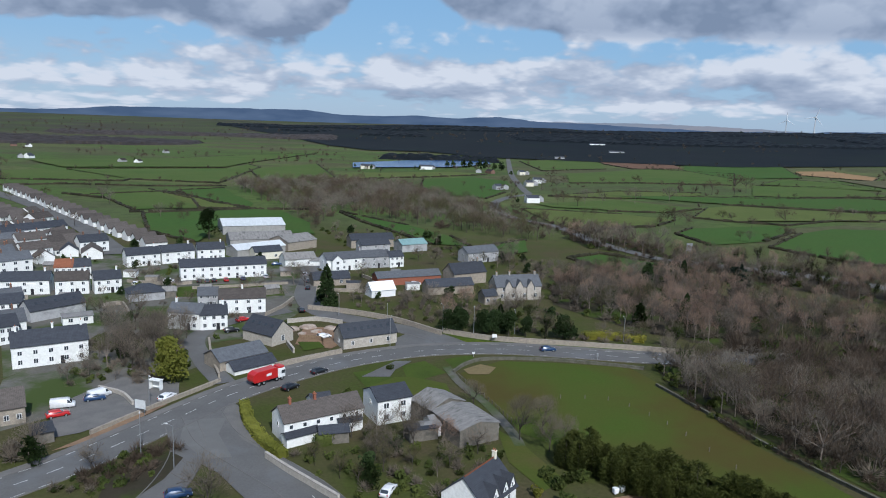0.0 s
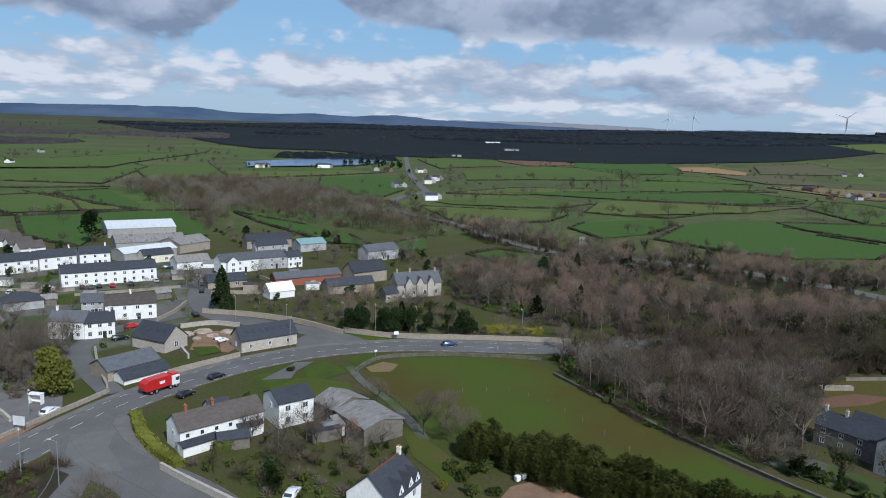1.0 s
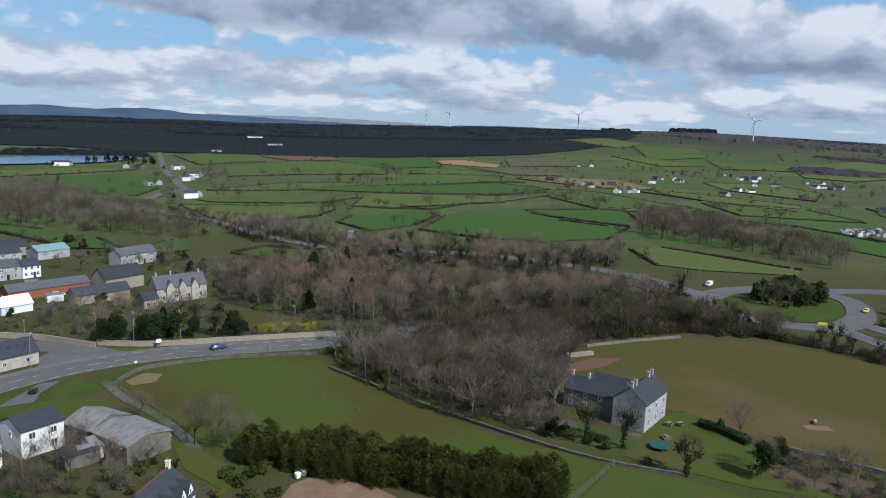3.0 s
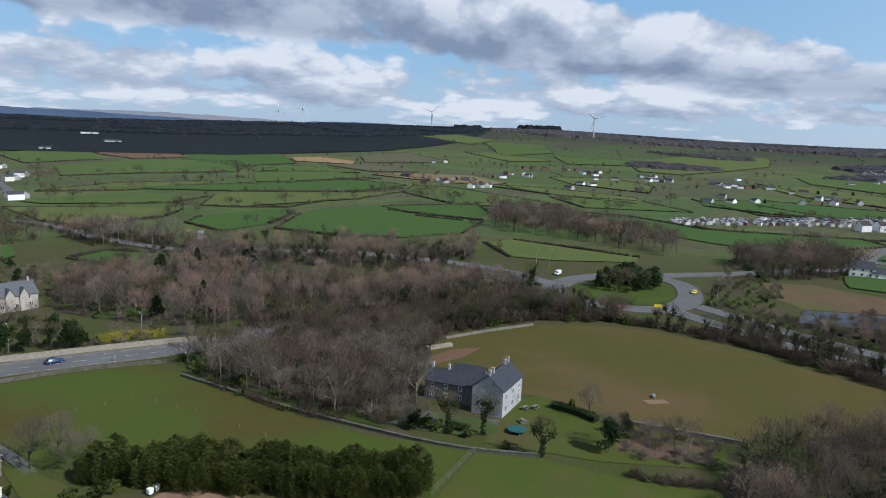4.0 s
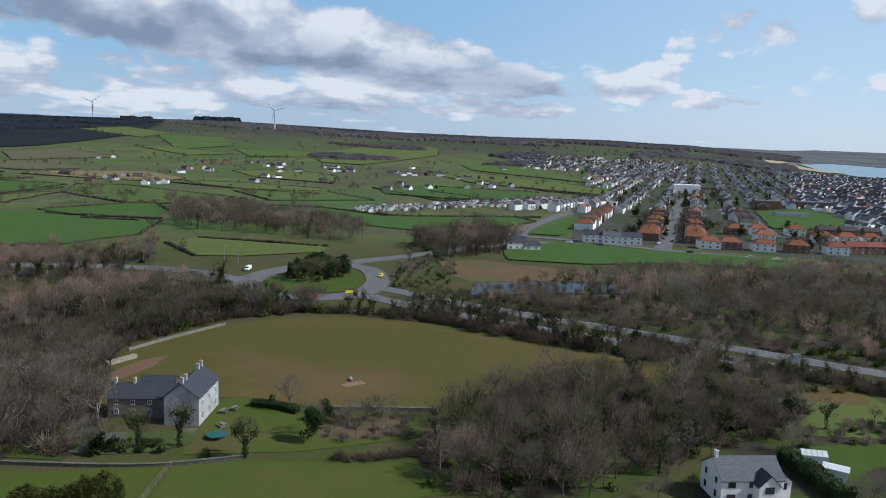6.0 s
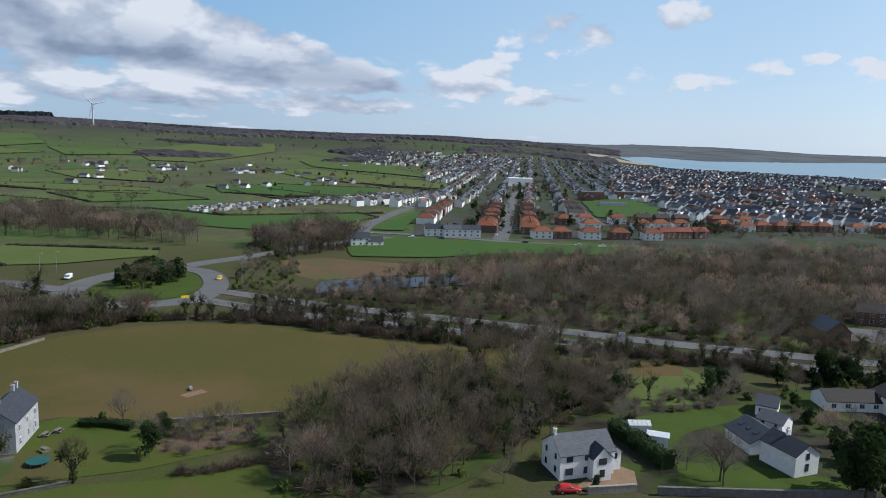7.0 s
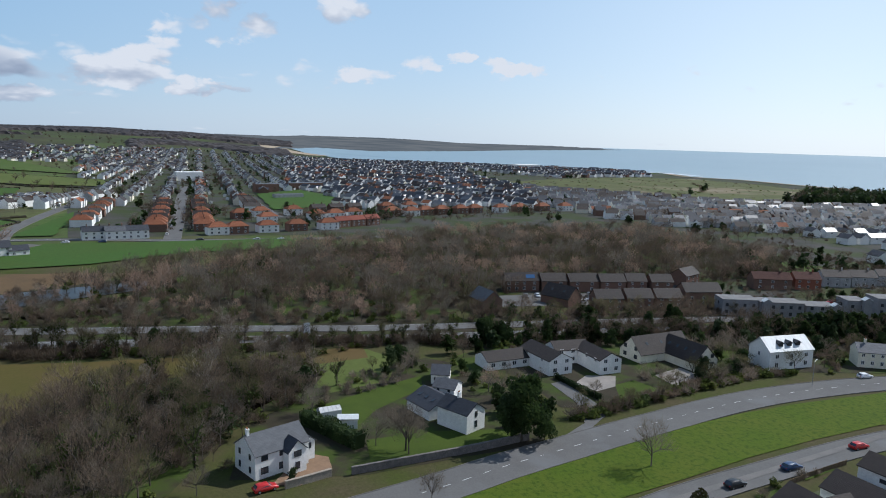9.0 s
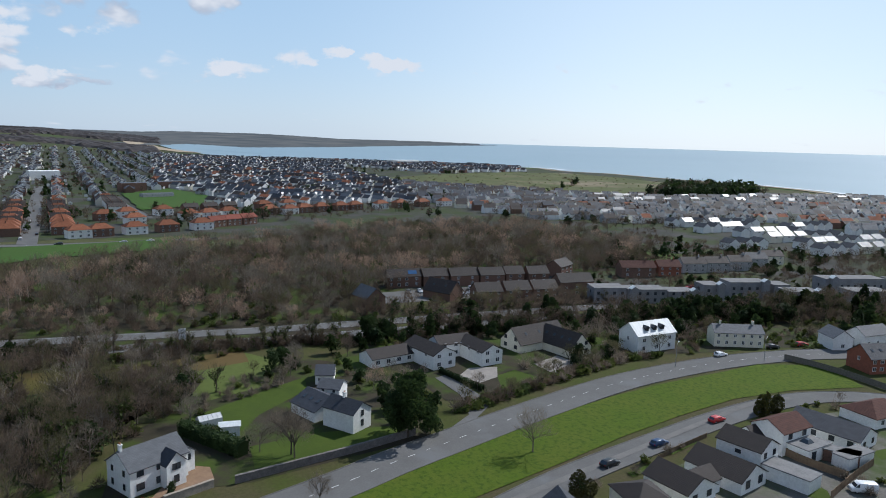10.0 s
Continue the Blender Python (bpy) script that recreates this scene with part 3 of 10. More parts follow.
def bare_tree(seed, tall, spread, twigs, twig_len, twig_w, levels=3, ivy=0, stout=1.0):
    """Trunk, limbs that fork and fine twigs; some with ivy up the stem."""
    rnd, s = random.Random(seed), Soup()
    tips = []

    def grow(p, d, length, r, level):
        q = p + d * length
        s.limb(p, q, r, r * 0.62)
        if level == 0:
            tips.append((p, q))
            return
        for _ in range(3 if level < levels else 5):
            turn = Vector((rnd.uniform(-1, 1), rnd.uniform(-1, 1), rnd.uniform(-0.35, 0.6)))
            e = (d * 0.75 + turn * (0.62 if level < levels else 0.75)).normalized()
            e = Vector((e.x * spread, e.y * spread, abs(e.z) + 0.12)).normalized()
            start = p + d * (length * rnd.uniform(0.55, 1.0))
            grow(start, e, length * rnd.uniform(0.6, 0.85), r * 0.55, level - 1)

    grow(Vector((0, 0, -0.3)), Vector((rnd.uniform(-0.06, 0.06), rnd.uniform(-0.06, 0.06), 1)), tall * 0.28, tall * 0.015 * stout, levels)
    top = max(q.z for p, q in tips)
    k = tall * 0.84 / top
    s.v = [Vector((v.x * k, v.y * k, v.z * k)) for v in s.v]
    tips = [(p * k, q * k) for p, q in tips]
    wide = tall * 0.36 * (0.6 + 0.4 * spread)
    lumps, heart = [], Vector((0, 0, tall * 0.25))
    for n in range(13):
        a, h = n * 2.4 + rnd.uniform(-0.5, 0.5), rnd.uniform(-0.75, 1.0)
        u = math.sqrt(max(0.05, 1 - h * h)) * rnd.uniform(0.55, 0.85)
        lumps.append((Vector((math.cos(a) * u * wide, math.sin(a) * u * wide, tall * (0.60 + 0.27 * h))), rnd.uniform(0.38, 0.55) * wide))
    for _ in range(int(twigs * 1.15)):
        c, r = rnd.choice(lumps)
        d = Vector((rnd.gauss(0, 1), rnd.gauss(0, 1), rnd.gauss(0.3, 0.85))).normalized()
        at = c + d * (r * rnd.uniform(0.3, 0.95))
        e = ((at - heart).normalized() * 0.95 + Vector((rnd.uniform(-0.5, 0.5), rnd.uniform(-0.5, 0.5), rnd.uniform(-0.1, 0.7)))).normalized()
        s.sliver(at - e * (twig_len * 0.4), e * (twig_len * rnd.uniform(0.4, 0.85)), twig_w * 0.62, rnd)
    for _ in range(int(twigs * 0.28)):
        p, q = rnd.choice(tips)
        at = p.lerp(q, rnd.uniform(0.1, 1.05))
        d = ((q - p).normalized() * 0.9 + Vector((rnd.uniform(-1, 1), rnd.uniform(-1, 1), rnd.uniform(-0.5, 1.0)))).normalized()
        s.sliver(at, d * (twig_len * rnd.uniform(0.5, 1.1)), twig_w * 0.7, rnd)
    for n in range(ivy):
        if n % 3:
            p, q = tips[rnd.randrange(len(tips))]
            at = p.lerp(q, rnd.uniform(0.0, 0.45)) + Vector((rnd.gauss(0, 0.25), rnd.gauss(0, 0.25), rnd.gauss(0, 0.3)))
            if at.z > tall * 0.72:
                at.z *= 0.75
        else:
            z, t = tall * rnd.uniform(0.02, 0.5), rnd.uniform(0, 6.28)
            w = tall * 0.07 * rnd.uniform(0.3, 1.0)
            at = Vector((math.cos(t) * w, math.sin(t) * w, z))
        s.leaf(at, 0.26, rnd, 2)
    return s


def conifer(seed, tall, wide, n, size, shape="cone", boughs=22):
    rnd, s = random.Random(seed), Soup()
    s.limb(Vector((0, 0, -0.2)), Vector((0, 0, tall * 0.9)), tall * 0.02, tall * 0.004)
    lumps = [(rnd.uniform(0, 6.28), rnd.uniform(0.08, 0.95), rnd.uniform(0.7, 1.1)) for _ in range(26 if shape != "column" else 70)]
    clumps = []
    for _ in range(boughs):
        a, u, h = rnd.uniform(0, 6.28), rnd.uniform(0.15, 0.72), rnd.uniform(0.2, 0.88)
        u *= 1.0 - 0.55 * max(0.0, h - 0.45) / 0.45
        clumps.append((Vector((math.cos(a) * u * wide / 2, math.sin(a) * u * wide / 2, tall * h)), wide * rnd.uniform(0.15, 0.25) * math.sqrt(15 / boughs)))
    for _ in range(n):
        t, h, g = rnd.choice(lumps)
        h = min(max(h + rnd.uniform(-0.09, 0.09), 0.03), 1)
        t += rnd.uniform(-0.6, 0.6)
        if shape == "cone":
            r = (1 - h) ** 0.7 * (0.75 + 0.25 * g)
        elif shape == "column":
            r = (1 - h ** 5.5) * (0.7 + 0.45 * g) * (0.7 + 0.3 * rnd.random())
        elif shape == "egg":
            r = math.sin(math.pi * h ** 0.75) ** 0.6
        elif shape == "flat":
            r = (0.35 + 0.65 * math.sin(h * 3.0)) * g * (0.9 if int(h * 7) % 2 else 0.55)
        else:
            # boughs as clumps of leaves about the crown
            c = clumps[rnd.randrange(len(clumps))]
            d = Vector((rnd.gauss(0, 1), rnd.gauss(0, 1), rnd.gauss(0.25, 0.8))).normalized()
            p = c[0] + d * (c[1] * rnd.uniform(0.75, 1.05))
            s.leaf(Vector((p.x, p.y, max(0.2, p.z))), size * rnd.uniform(0.6, 1.2), rnd, 1, 0.3)
            continue
        r *= wide / 2 * rnd.uniform(0.62, 1.0)
        if shape == "column":
            spire = 0.80 + 0.24 * g
            p = Vector((math.cos(t) * r, math.sin(t) * r, tall * h * spire))
            s.sliver(p, Vector((math.cos(t) * 0.55 + rnd.uniform(-0.4, 0.4), math.sin(t) * 0.55 + rnd.uniform(-0.4, 0.4), rnd.uniform(-0.1, 0.7))) * (size * rnd.uniform(2.2, 4.2)), size * 0.55, rnd)
            continue
        s.leaf(Vector((math.cos(t) * r, math.sin(t) * r, tall * h)), size * rnd.uniform(0.6, 1.2), rnd, 1, 0.3)
    return s


def shrub(seed, tall, wide, n, size, twiggy=False):
    """A low dense bush of leaves or stems, with an uneven outline."""
    rnd, s = random.Random(seed), Soup()
    for _ in range(4):
        s.limb(Vector((rnd.uniform(-0.1, 0.1), rnd.uniform(-0.1, 0.1), -0.2)), Vector((rnd.uniform(-0.3, 0.3) * wide, rnd.uniform(-0.3, 0.3) * wide, tall * 0.6)), 0.05, 0.02)
    lumps = [(rnd.uniform(-0.28, 0.28) * wide, rnd.uniform(-0.28, 0.28) * wide, rnd.uniform(0.2, 0.7) * tall, rnd.uniform(0.5, 1.0)) for _ in range(9)]
    for _ in range(n):
        x, y, z, g = rnd.choice(lumps)
        d = Vector((rnd.gauss(0, 1), rnd.gauss(0, 1), rnd.gauss(0, 1))).normalized()
        p = Vector((x + d.x * wide * 0.24 * g, y + d.y * wide * 0.24 * g, max(0.05, z + d.z * tall * 0.32 * g)))
        if twiggy:
            s.sliver(p * 0.85, (d + Vector((0, 0, 0.8))).normalized() * size * 3, size * 0.14, rnd)
        else:
            s.leaf(p, size * rnd.uniform(0.6, 1.2), rnd)
    return s


KINDS = {}


def kind(name, soups, mats, label, category="tree"):
    KINDS[name] = ([s.split(name, mats) for s in soups], soups, mats, label, category)


kind("bare", [bare_tree(i, 9.0, 1.3, 1250, 1.1, 0.031, 3, 0, 0.85) for i in range(4)], ["bark", "garden_twigs"], "leafless broadleaf tree with grey-brown twigs")
kind("grey_bare", [bare_tree(10 + i, 9.0, 1.15, 1250, 1.1, 0.031, 3, 0, 0.85) for i in range(2)], ["pale_bark", "grey_twigs"], "leafless tree with pale grey twigs")
kind("red_bare", [bare_tree(20 + i, 10.0, 0.8, 1250, 1.1, 0.031, 3, 0, 0.85) for i in range(2)], ["pale_bark", "red_twigs"], "tall leafless tree with reddish twigs and pale trunk")
kind("ivy_bare", [bare_tree(30 + i, 9.0, 0.75, 1300, 1.2, 0.018, 3, 420) for i in range(2)], ["bark", "olive_twigs", "ivy"], "leafless tree with dark ivy up its trunk")
kind("conifer", [conifer(40 + i, 9.0, 5.5, 2300, 0.30) for i in range(2)], ["bark", "conifer"], "dark green conifer with dense crown")
kind("round_evergreen", [conifer(44 + i, 7.0, 6.0, 2300, 0.22, "round") for i in range(2)], ["bark", "conifer"], "dark evergreen tree with rounded crown")
kind("cedar", [conifer(48, 12.0, 9.0, 2600, 0.4, "flat")], ["bark", "cedar"], "blue-green cedar with layered branches")
kind("macrocarpa", [conifer(47, 11.0, 11.5, 6500, 0.26, "round", 60)], ["bark", "conifer"], "broad dark evergreen tree with a ragged crown")
kind("cypress", [conifer(50 + i, 6.2, 4.5, 3300, 0.17, "column") for i in range(3)], ["bark", "cypress"], "tall green cypress in a boundary row")
kind("egg", [conifer(58, 4.2, 2.9, 1300, 0.16, "egg")], ["bark", "egg_leaf"], "clipped egg-shaped golden green conifer")
kind("spring", [conifer(56, 6.5, 7.0, 3600, 0.22, "round")], ["bark", "spring_leaf"], "tree in fresh yellow-green leaf")
kind("bush", [shrub(60 + i, 2.2, 3.0, 480, 0.23) for i in range(3)], ["bark", "hedge_leaf"], "rounded green leafy garden shrub", "shrub")
kind("gorse", [shrub(64, 1.8, 3.0, 700, 0.2)], ["bark", "gorse"], "yellow-flowered dense garden shrub", "shrub")
kind("thicket", [shrub(66 + i, 2.2, 3.4, 800, 0.3, True) for i in range(2)], ["bark", "twigs"], "leafless brown tangled thicket", "shrub")


def plant(name, x, y, size=1.0, group="", label=""):
    """A tree or shrub of its own: trunk and crown."""
    size *= 1.2
    meshes, soups, mats, text, category = KINDS[name]
    sub = rng.choice(meshes)
    word = "tree" if category == "tree" else "shrub"
    root = thing(word, pose(x, y, height(x, y), 0, 0, rng.uniform(0, 360)) @ Matrix.Diagonal((size * rng.uniform(0.9, 1.1), size * rng.uniform(0.9, 1.1), size, 1)), label or text, category, group)
    for me, what in zip(sub, ("trunk" if word == "tree" else "stem", "crown", "ivy")):
        if me:
            part(what, me, None, root)
    return root


class Mass:
    """Many plants joined to one mesh, for woods and far trees."""

    def __init__(self):
        self.v, self.f, self.m, self.mats, self.n = [], [], [], [], 0

    def put(self, soup_arrays, mats, x, y, z, sx, sz, turn):
        v, f3, m = soup_arrays
        c, s = math.cos(turn), math.sin(turn)
        w = np.empty_like(v)
        w[:, 0] = (v[:, 0] * c - v[:, 1] * s) * sx + x
        w[:, 1] = (v[:, 0] * s + v[:, 1] * c) * sx + y
        w[:, 2] = v[:, 2] * sz + z
        at = []
        for name in mats:
            if name not in self.mats:
                self.mats.append(name)
            at.append(self.mats.index(name))
        self.v.append(w)
        self.f.append(f3 + self.n)
        self.m.append(np.array(at)[m])
        self.n += len(v)

    def build(self, name, label, category, kind="stuff"):
        if not self.v:
            return None
        v, f, m = np.concatenate(self.v), np.concatenate(self.f), np.concatenate(self.m)
        me = bpy.data.meshes.new(name)
        me.vertices.add(len(v))
        me.vertices.foreach_set("co", v.astype(np.float32).ravel())
        me.loops.add(3 * len(f))
        me.loops.foreach_set("vertex_index", f.astype(np.int32).ravel())
        me.polygons.add(len(f))
        me.polygons.foreach_set("loop_start", np.arange(0, 3 * len(f), 3, dtype=np.int32))
        me.polygons.foreach_set("material_index", m.astype(np.int32))
        for n in self.mats:
            me.materials.append(MATS[n])
        me.update(calc_edges=True)
        return tagged(new(name, me), label, category, "", kind)


def arrays(soup):
    tri, mat = [], []
    for f, m in zip(soup.f, soup.m):
        tri.append(f[:3])
        mat.append(m)
        if len(f) == 4:
            tri.append((f[0], f[2], f[3]))
            mat.append(m)
    return np.array([tuple(v) for v in soup.v]), np.array(tri), np.array(mat)


# lighter plants for the woods
WOOD = {
    "bare": ([arrays(bare_tree(100 + i, 9.0, 1.35, 540, 1.05, 0.052, 2, 0, 0.65)) for i in range(5)], ["bark", "twigs"]),
    "grey_bare": ([arrays(bare_tree(110 + i, 9.0, 1.4, 540, 1.05, 0.052, 2, 0, 0.65)) for i in range(3)], ["pale_bark", "grey_twigs"]),
    "red_bare": ([arrays(bare_tree(120 + i, 10.0, 0.75, 540, 1.05, 0.052, 2, 0, 0.65)) for i in range(3)], ["pale_bark", "red_twigs"]),
    "ivy_bare": ([arrays(bare_tree(130 + i, 9.0, 0.7, 340, 1.3, 0.036, 2, 170)) for i in range(3)], ["bark", "olive_twigs", "ivy"]),
    "olive_bare": ([arrays(bare_tree(135 + i, 8.0, 1.1, 520, 1.05, 0.052, 2, 0, 0.65)) for i in range(2)], ["bark", "olive_twigs"]),
    "light_bare": ([arrays(bare_tree(175 + i, 8.0, 1.3, 520, 1.0, 0.045, 2, 0, 0.7)) for i in range(3)], ["pale_bark", "garden_twigs"]),
    "light_thicket": ([arrays(shrub(178 + i, 2.6, 3.8, 110, 0.6, True)) for i in range(2)], ["bark", "garden_twigs"]),
    "mid_bare": ([arrays(bare_tree(180 + i, 9, 1.75, 340, 1.1, 0.10, 1, 0, 0.5)) for i in range(5)], ["bark", "twigs"]),
    "mid_grey": ([arrays(bare_tree(186 + i, 9, 1.7, 340, 1.1, 0.10, 1, 0, 0.5)) for i in range(3)], ["pale_bark", "grey_twigs"]),
    "mid_red": ([arrays(bare_tree(190 + i, 9.5, 1.4, 340, 1.1, 0.10, 1, 0, 0.5)) for i in range(3)], ["pale_bark", "red_twigs"]),
    "mid_olive": ([arrays(bare_tree(194 + i, 8, 1.75, 340, 1.1, 0.10, 1, 0, 0.5)) for i in range(3)], ["bark", "olive_twigs"]),
    "conifer": ([arrays(conifer(140 + i, 9.0, 6.0, 340, 0.75)) for i in range(2)], ["bark", "conifer"]),
    "round_evergreen": ([arrays(conifer(144 + i, 7.0, 6.5, 420, 0.65, "round")) for i in range(2)], ["bark", "conifer"]),
    "bush": ([arrays(shrub(150 + i, 2.4, 3.4, 90, 0.5)) for i in range(3)], ["bark", "hedge_leaf"]),
    "thicket": ([arrays(shrub(155 + i, 2.6, 3.8, 110, 0.6, True)) for i in range(3)], ["bark", "twigs"]),
    "far_bare": ([arrays(bare_tree(160 + i, 9.0, 1.2, 90, 2.4, 0.17, 1)) for i in range(3)], ["bark", "twigs"]),
    "far_hedge": ([arrays(shrub(165 + i, 2.4, 5.0, 26, 0.95)) for i in range(3)], ["bark", "hedge_leaf"]),
    "far_thicket": ([arrays(shrub(168 + i, 2.6, 5.0, 40, 1.0, True)) for i in range(3)], ["bark", "twigs"]),
    "far_conifer": ([arrays(conifer(170 + i, 9.0, 7.0, 56, 1.6, "round", 12)) for i in range(2)], ["bark", "conifer"]),
}


def is_free(x, y, room=0.0):
    """No house and no road at this place."""
    return not any(abs(x - a) < r + room and abs(y - b) < r + room for a, b, r in FOOT) and not any(abs(x - a) < w + room and abs(y - b) < w + room and math.hypot(x - a, y - b) < w + room for a, b, w in LANES)


def scatter(mass, pts, gap, mixture, size=(0.8, 1.2), avoid=()):
    """Plants over an area, jittered on a grid. mixture: kind and weight."""
    names, weights = zip(*mixture)
    xs, ys = [p[0] for p in pts], [p[1] for p in pts]
    x = min(xs)
    while x < max(xs):
        y = min(ys)
        while y < max(ys):
            px, py = x + rng.uniform(-0.5, 0.5) * gap, y + rng.uniform(-0.5, 0.5) * gap
            y += gap
            if not inside(px, py, pts) or any(inside(px, py, a) for a in avoid) or not is_free(px, py):
                continue
            local = [w * max(0.08, 0.75 + 1.9 * noise.noise((px * 0.028 + 31.0 * k, py * 0.028, 5.0))) for k, w in enumerate(weights)]
            stand(mass, rng.choices(names, local)[0], px, py, rng.uniform(*size) * (1 + 0.28 * noise.noise((px * 0.045, py * 0.045, 8.0))))
        x += gap


def stand(mass, name, x, y, size):
    forms, mats = WOOD[name]
    mass.put(rng.choice(forms), mats, x, y, height(x, y), size * rng.uniform(0.85, 1.15), size, rng.uniform(0, 6.28))


def row(mass, pts, gap, mixture, size=(0.8, 1.2), wide=1.0):
    """Plants along a line."""
    names, weights = zip(*mixture)
    line = smooth_line(pts, gap)
    for p in line:
        stand(mass, rng.choices(names, weights)[0], p.x + rng.uniform(-wide, wide), p.y + rng.uniform(-wide, wide), rng.uniform(*size))


def canopy(name, pts, step, tall, mat, label, gaps=-9.0):
    """The uneven top of a far wood: one bumpy sheet down to the ground at its rim."""
    xs, ys = [p[0] for p in pts], [p[1] for p in pts]
    nx, ny = int((max(xs) - min(xs)) / step) + 1, int((max(ys) - min(ys)) / step) + 1
    at, v, f = {}, [], []
    rnd = random.Random(len(name))
    keep = set()
    for i in range(nx):
        for j in range(ny):
            x, y = min(xs) + i * step, min(ys) + j * step
            if inside(x, y, pts) and noise.noise((x * 0.003, y * 0.003, 4.0)) > gaps:
                keep.add((i, j))

    def corner(i, j):
        if (i, j) not in at:
            x, y = min(xs) + i * step + rnd.uniform(-0.3, 0.3) * step, min(ys) + j * step + rnd.uniform(-0.3, 0.3) * step
            full = all(k in keep for k in ((i, j), (i - 1, j), (i, j - 1), (i - 1, j - 1)))
            at[(i, j)] = len(v)
            v.append((x, y, height(x, y) + (tall * rnd.uniform(0.45, 1.1) if full else -1.0)))
        return at[(i, j)]

    for i, j in sorted(keep):
        f.append((corner(i, j), corner(i + 1, j), corner(i + 1, j + 1), corner(i, j + 1)))
    return tagged(new(name, mesh_of(name, v, f, [mat])), label, "woodland", "", "stuff")


def clipped_hedge(pts, wide, tall, mat, label, leaf=0.14, per=70):
    """A hedge with a bumpy solid heart and leaves all over it."""
    rnd, s = random.Random(int(pts[0][0] * 10)), Soup()
    line = smooth_line(pts, 1.0)
    rings = []
    for i, p in enumerate(line):
        d = (line[min(i + 1, len(line) - 1)] - line[max(i - 1, 0)]).normalized()
        n = Vector((-d.y, d.x, 0))
        k = len(s.v)
        for a, b in ((-0.42, 0.0), (-0.45, 0.75), (-0.2, 0.93), (0.2, 0.93), (0.45, 0.75), (0.42, 0.0)):
            j = noise.noise((p.x * 0.7, p.y * 0.7, a * 3 + b)) * 0.3 + 1
            s.v.append(p + n * (a * wide * j) + Vector((0, 0, b * tall * j - (0.1 if b == 0 else 0))))
        rings.append(k)
        for _ in range(per):
            a, b = rnd.uniform(-0.5, 0.5), rnd.uniform(0.05, 1.0)
            if rnd.random() < 0.7:
                a = math.copysign(rnd.uniform(0.42, 0.52), a)
            else:
                b = rnd.uniform(0.88, 1.06)
            j = noise.noise((p.x * 0.5, p.y * 0.5, b)) * 0.3 + 1
            s.leaf(p + n * (a * wide * j) + d * rnd.uniform(-0.6, 0.6) + Vector((0, 0, b * tall * j)), leaf * rnd.uniform(0.6, 1.4), rnd, 0)
    for a, b in zip(rings, rings[1:]):
        for i in range(5):
            s.f.append((a + i, b + i, b + i + 1, a + i + 1))
            s.m.append(0)
    for k in (rings[0], rings[-1]):
        s.f.append(tuple(k + i for i in range(6)))
        s.m.append(0)
    return tagged(new("hedge", mesh_of("hedge", s.v, s.f, [mat])), label, "hedge")


# ---- buildings ----
SHARED, FOOT, LANES = {}, [], []


def window_mesh(w, h, frame_mat="white_trim"):
    key = ("win", round(w, 2), round(h, 2), frame_mat)
    if key not in SHARED:
        bm = bmesh.new()
        t = 0.07
        xs = [-w / 2, -w / 2 + t] + ([-0.035, 0.035] if w > 0.8 else []) + [w / 2 - t, w / 2]
        zs = [0, t, h - t, h]
        grid = [[bm.verts.new((x, -0.07, z)) for z in zs] for x in xs]
        for i in range(len(xs) - 1):
            for k in range(3):
                if k == 1 and i % 2 == 1:
                    continue
                bm.faces.new((grid[i][k], grid[i + 1][k], grid[i + 1][k + 1], grid[i][k + 1]))
        r = bmesh.ops.extrude_face_region(bm, geom=list(bm.faces))
        for v in r["geom"]:
            if isinstance(v, bmesh.types.BMVert):
                v.co.y = 0.02
        bmesh.ops.recalc_face_normals(bm, faces=bm.faces)
        frame_me = link("window_frame", bm, frame_mat)
        bm = bmesh.new()
        box(bm, -w / 2 + t, w / 2 - t, -0.03, 0.01, t, h - t)
        SHARED[key] = (frame_me, link("pane", bm, "glass_dark"))
    return SHARED[key]


def add_window(root, m, w=1.1, h=1.2, frame_mat="white_trim", name="window"):
    frame_me, pane_me = window_mesh(w, h, frame_mat)
    ob = part(name, frame_me, None, root)
    ob.matrix_basis = m
    part("pane", pane_me, None, ob)
    return ob


def add_door(root, m, mat="dark_trim", w=0.95, h=2.05):
    key = ("door", mat, w, h)
    if key not in SHARED:
        bm = bmesh.new()
        box(bm, -w / 2, w / 2, -0.06, 0.02, 0, h, 0.02)
        box(bm, -w / 2 + 0.14, w / 2 - 0.14, -0.085, 0, 0.25, 0.9, 0.015)
        box(bm, -w / 2 + 0.14, w / 2 - 0.14, -0.085, 0, 1.1, 1.85, 0.015)
        SHARED[key] = link("door", bm, mat)
    ob = part("door", SHARED[key], None, root)
    ob.matrix_basis = m
    return ob


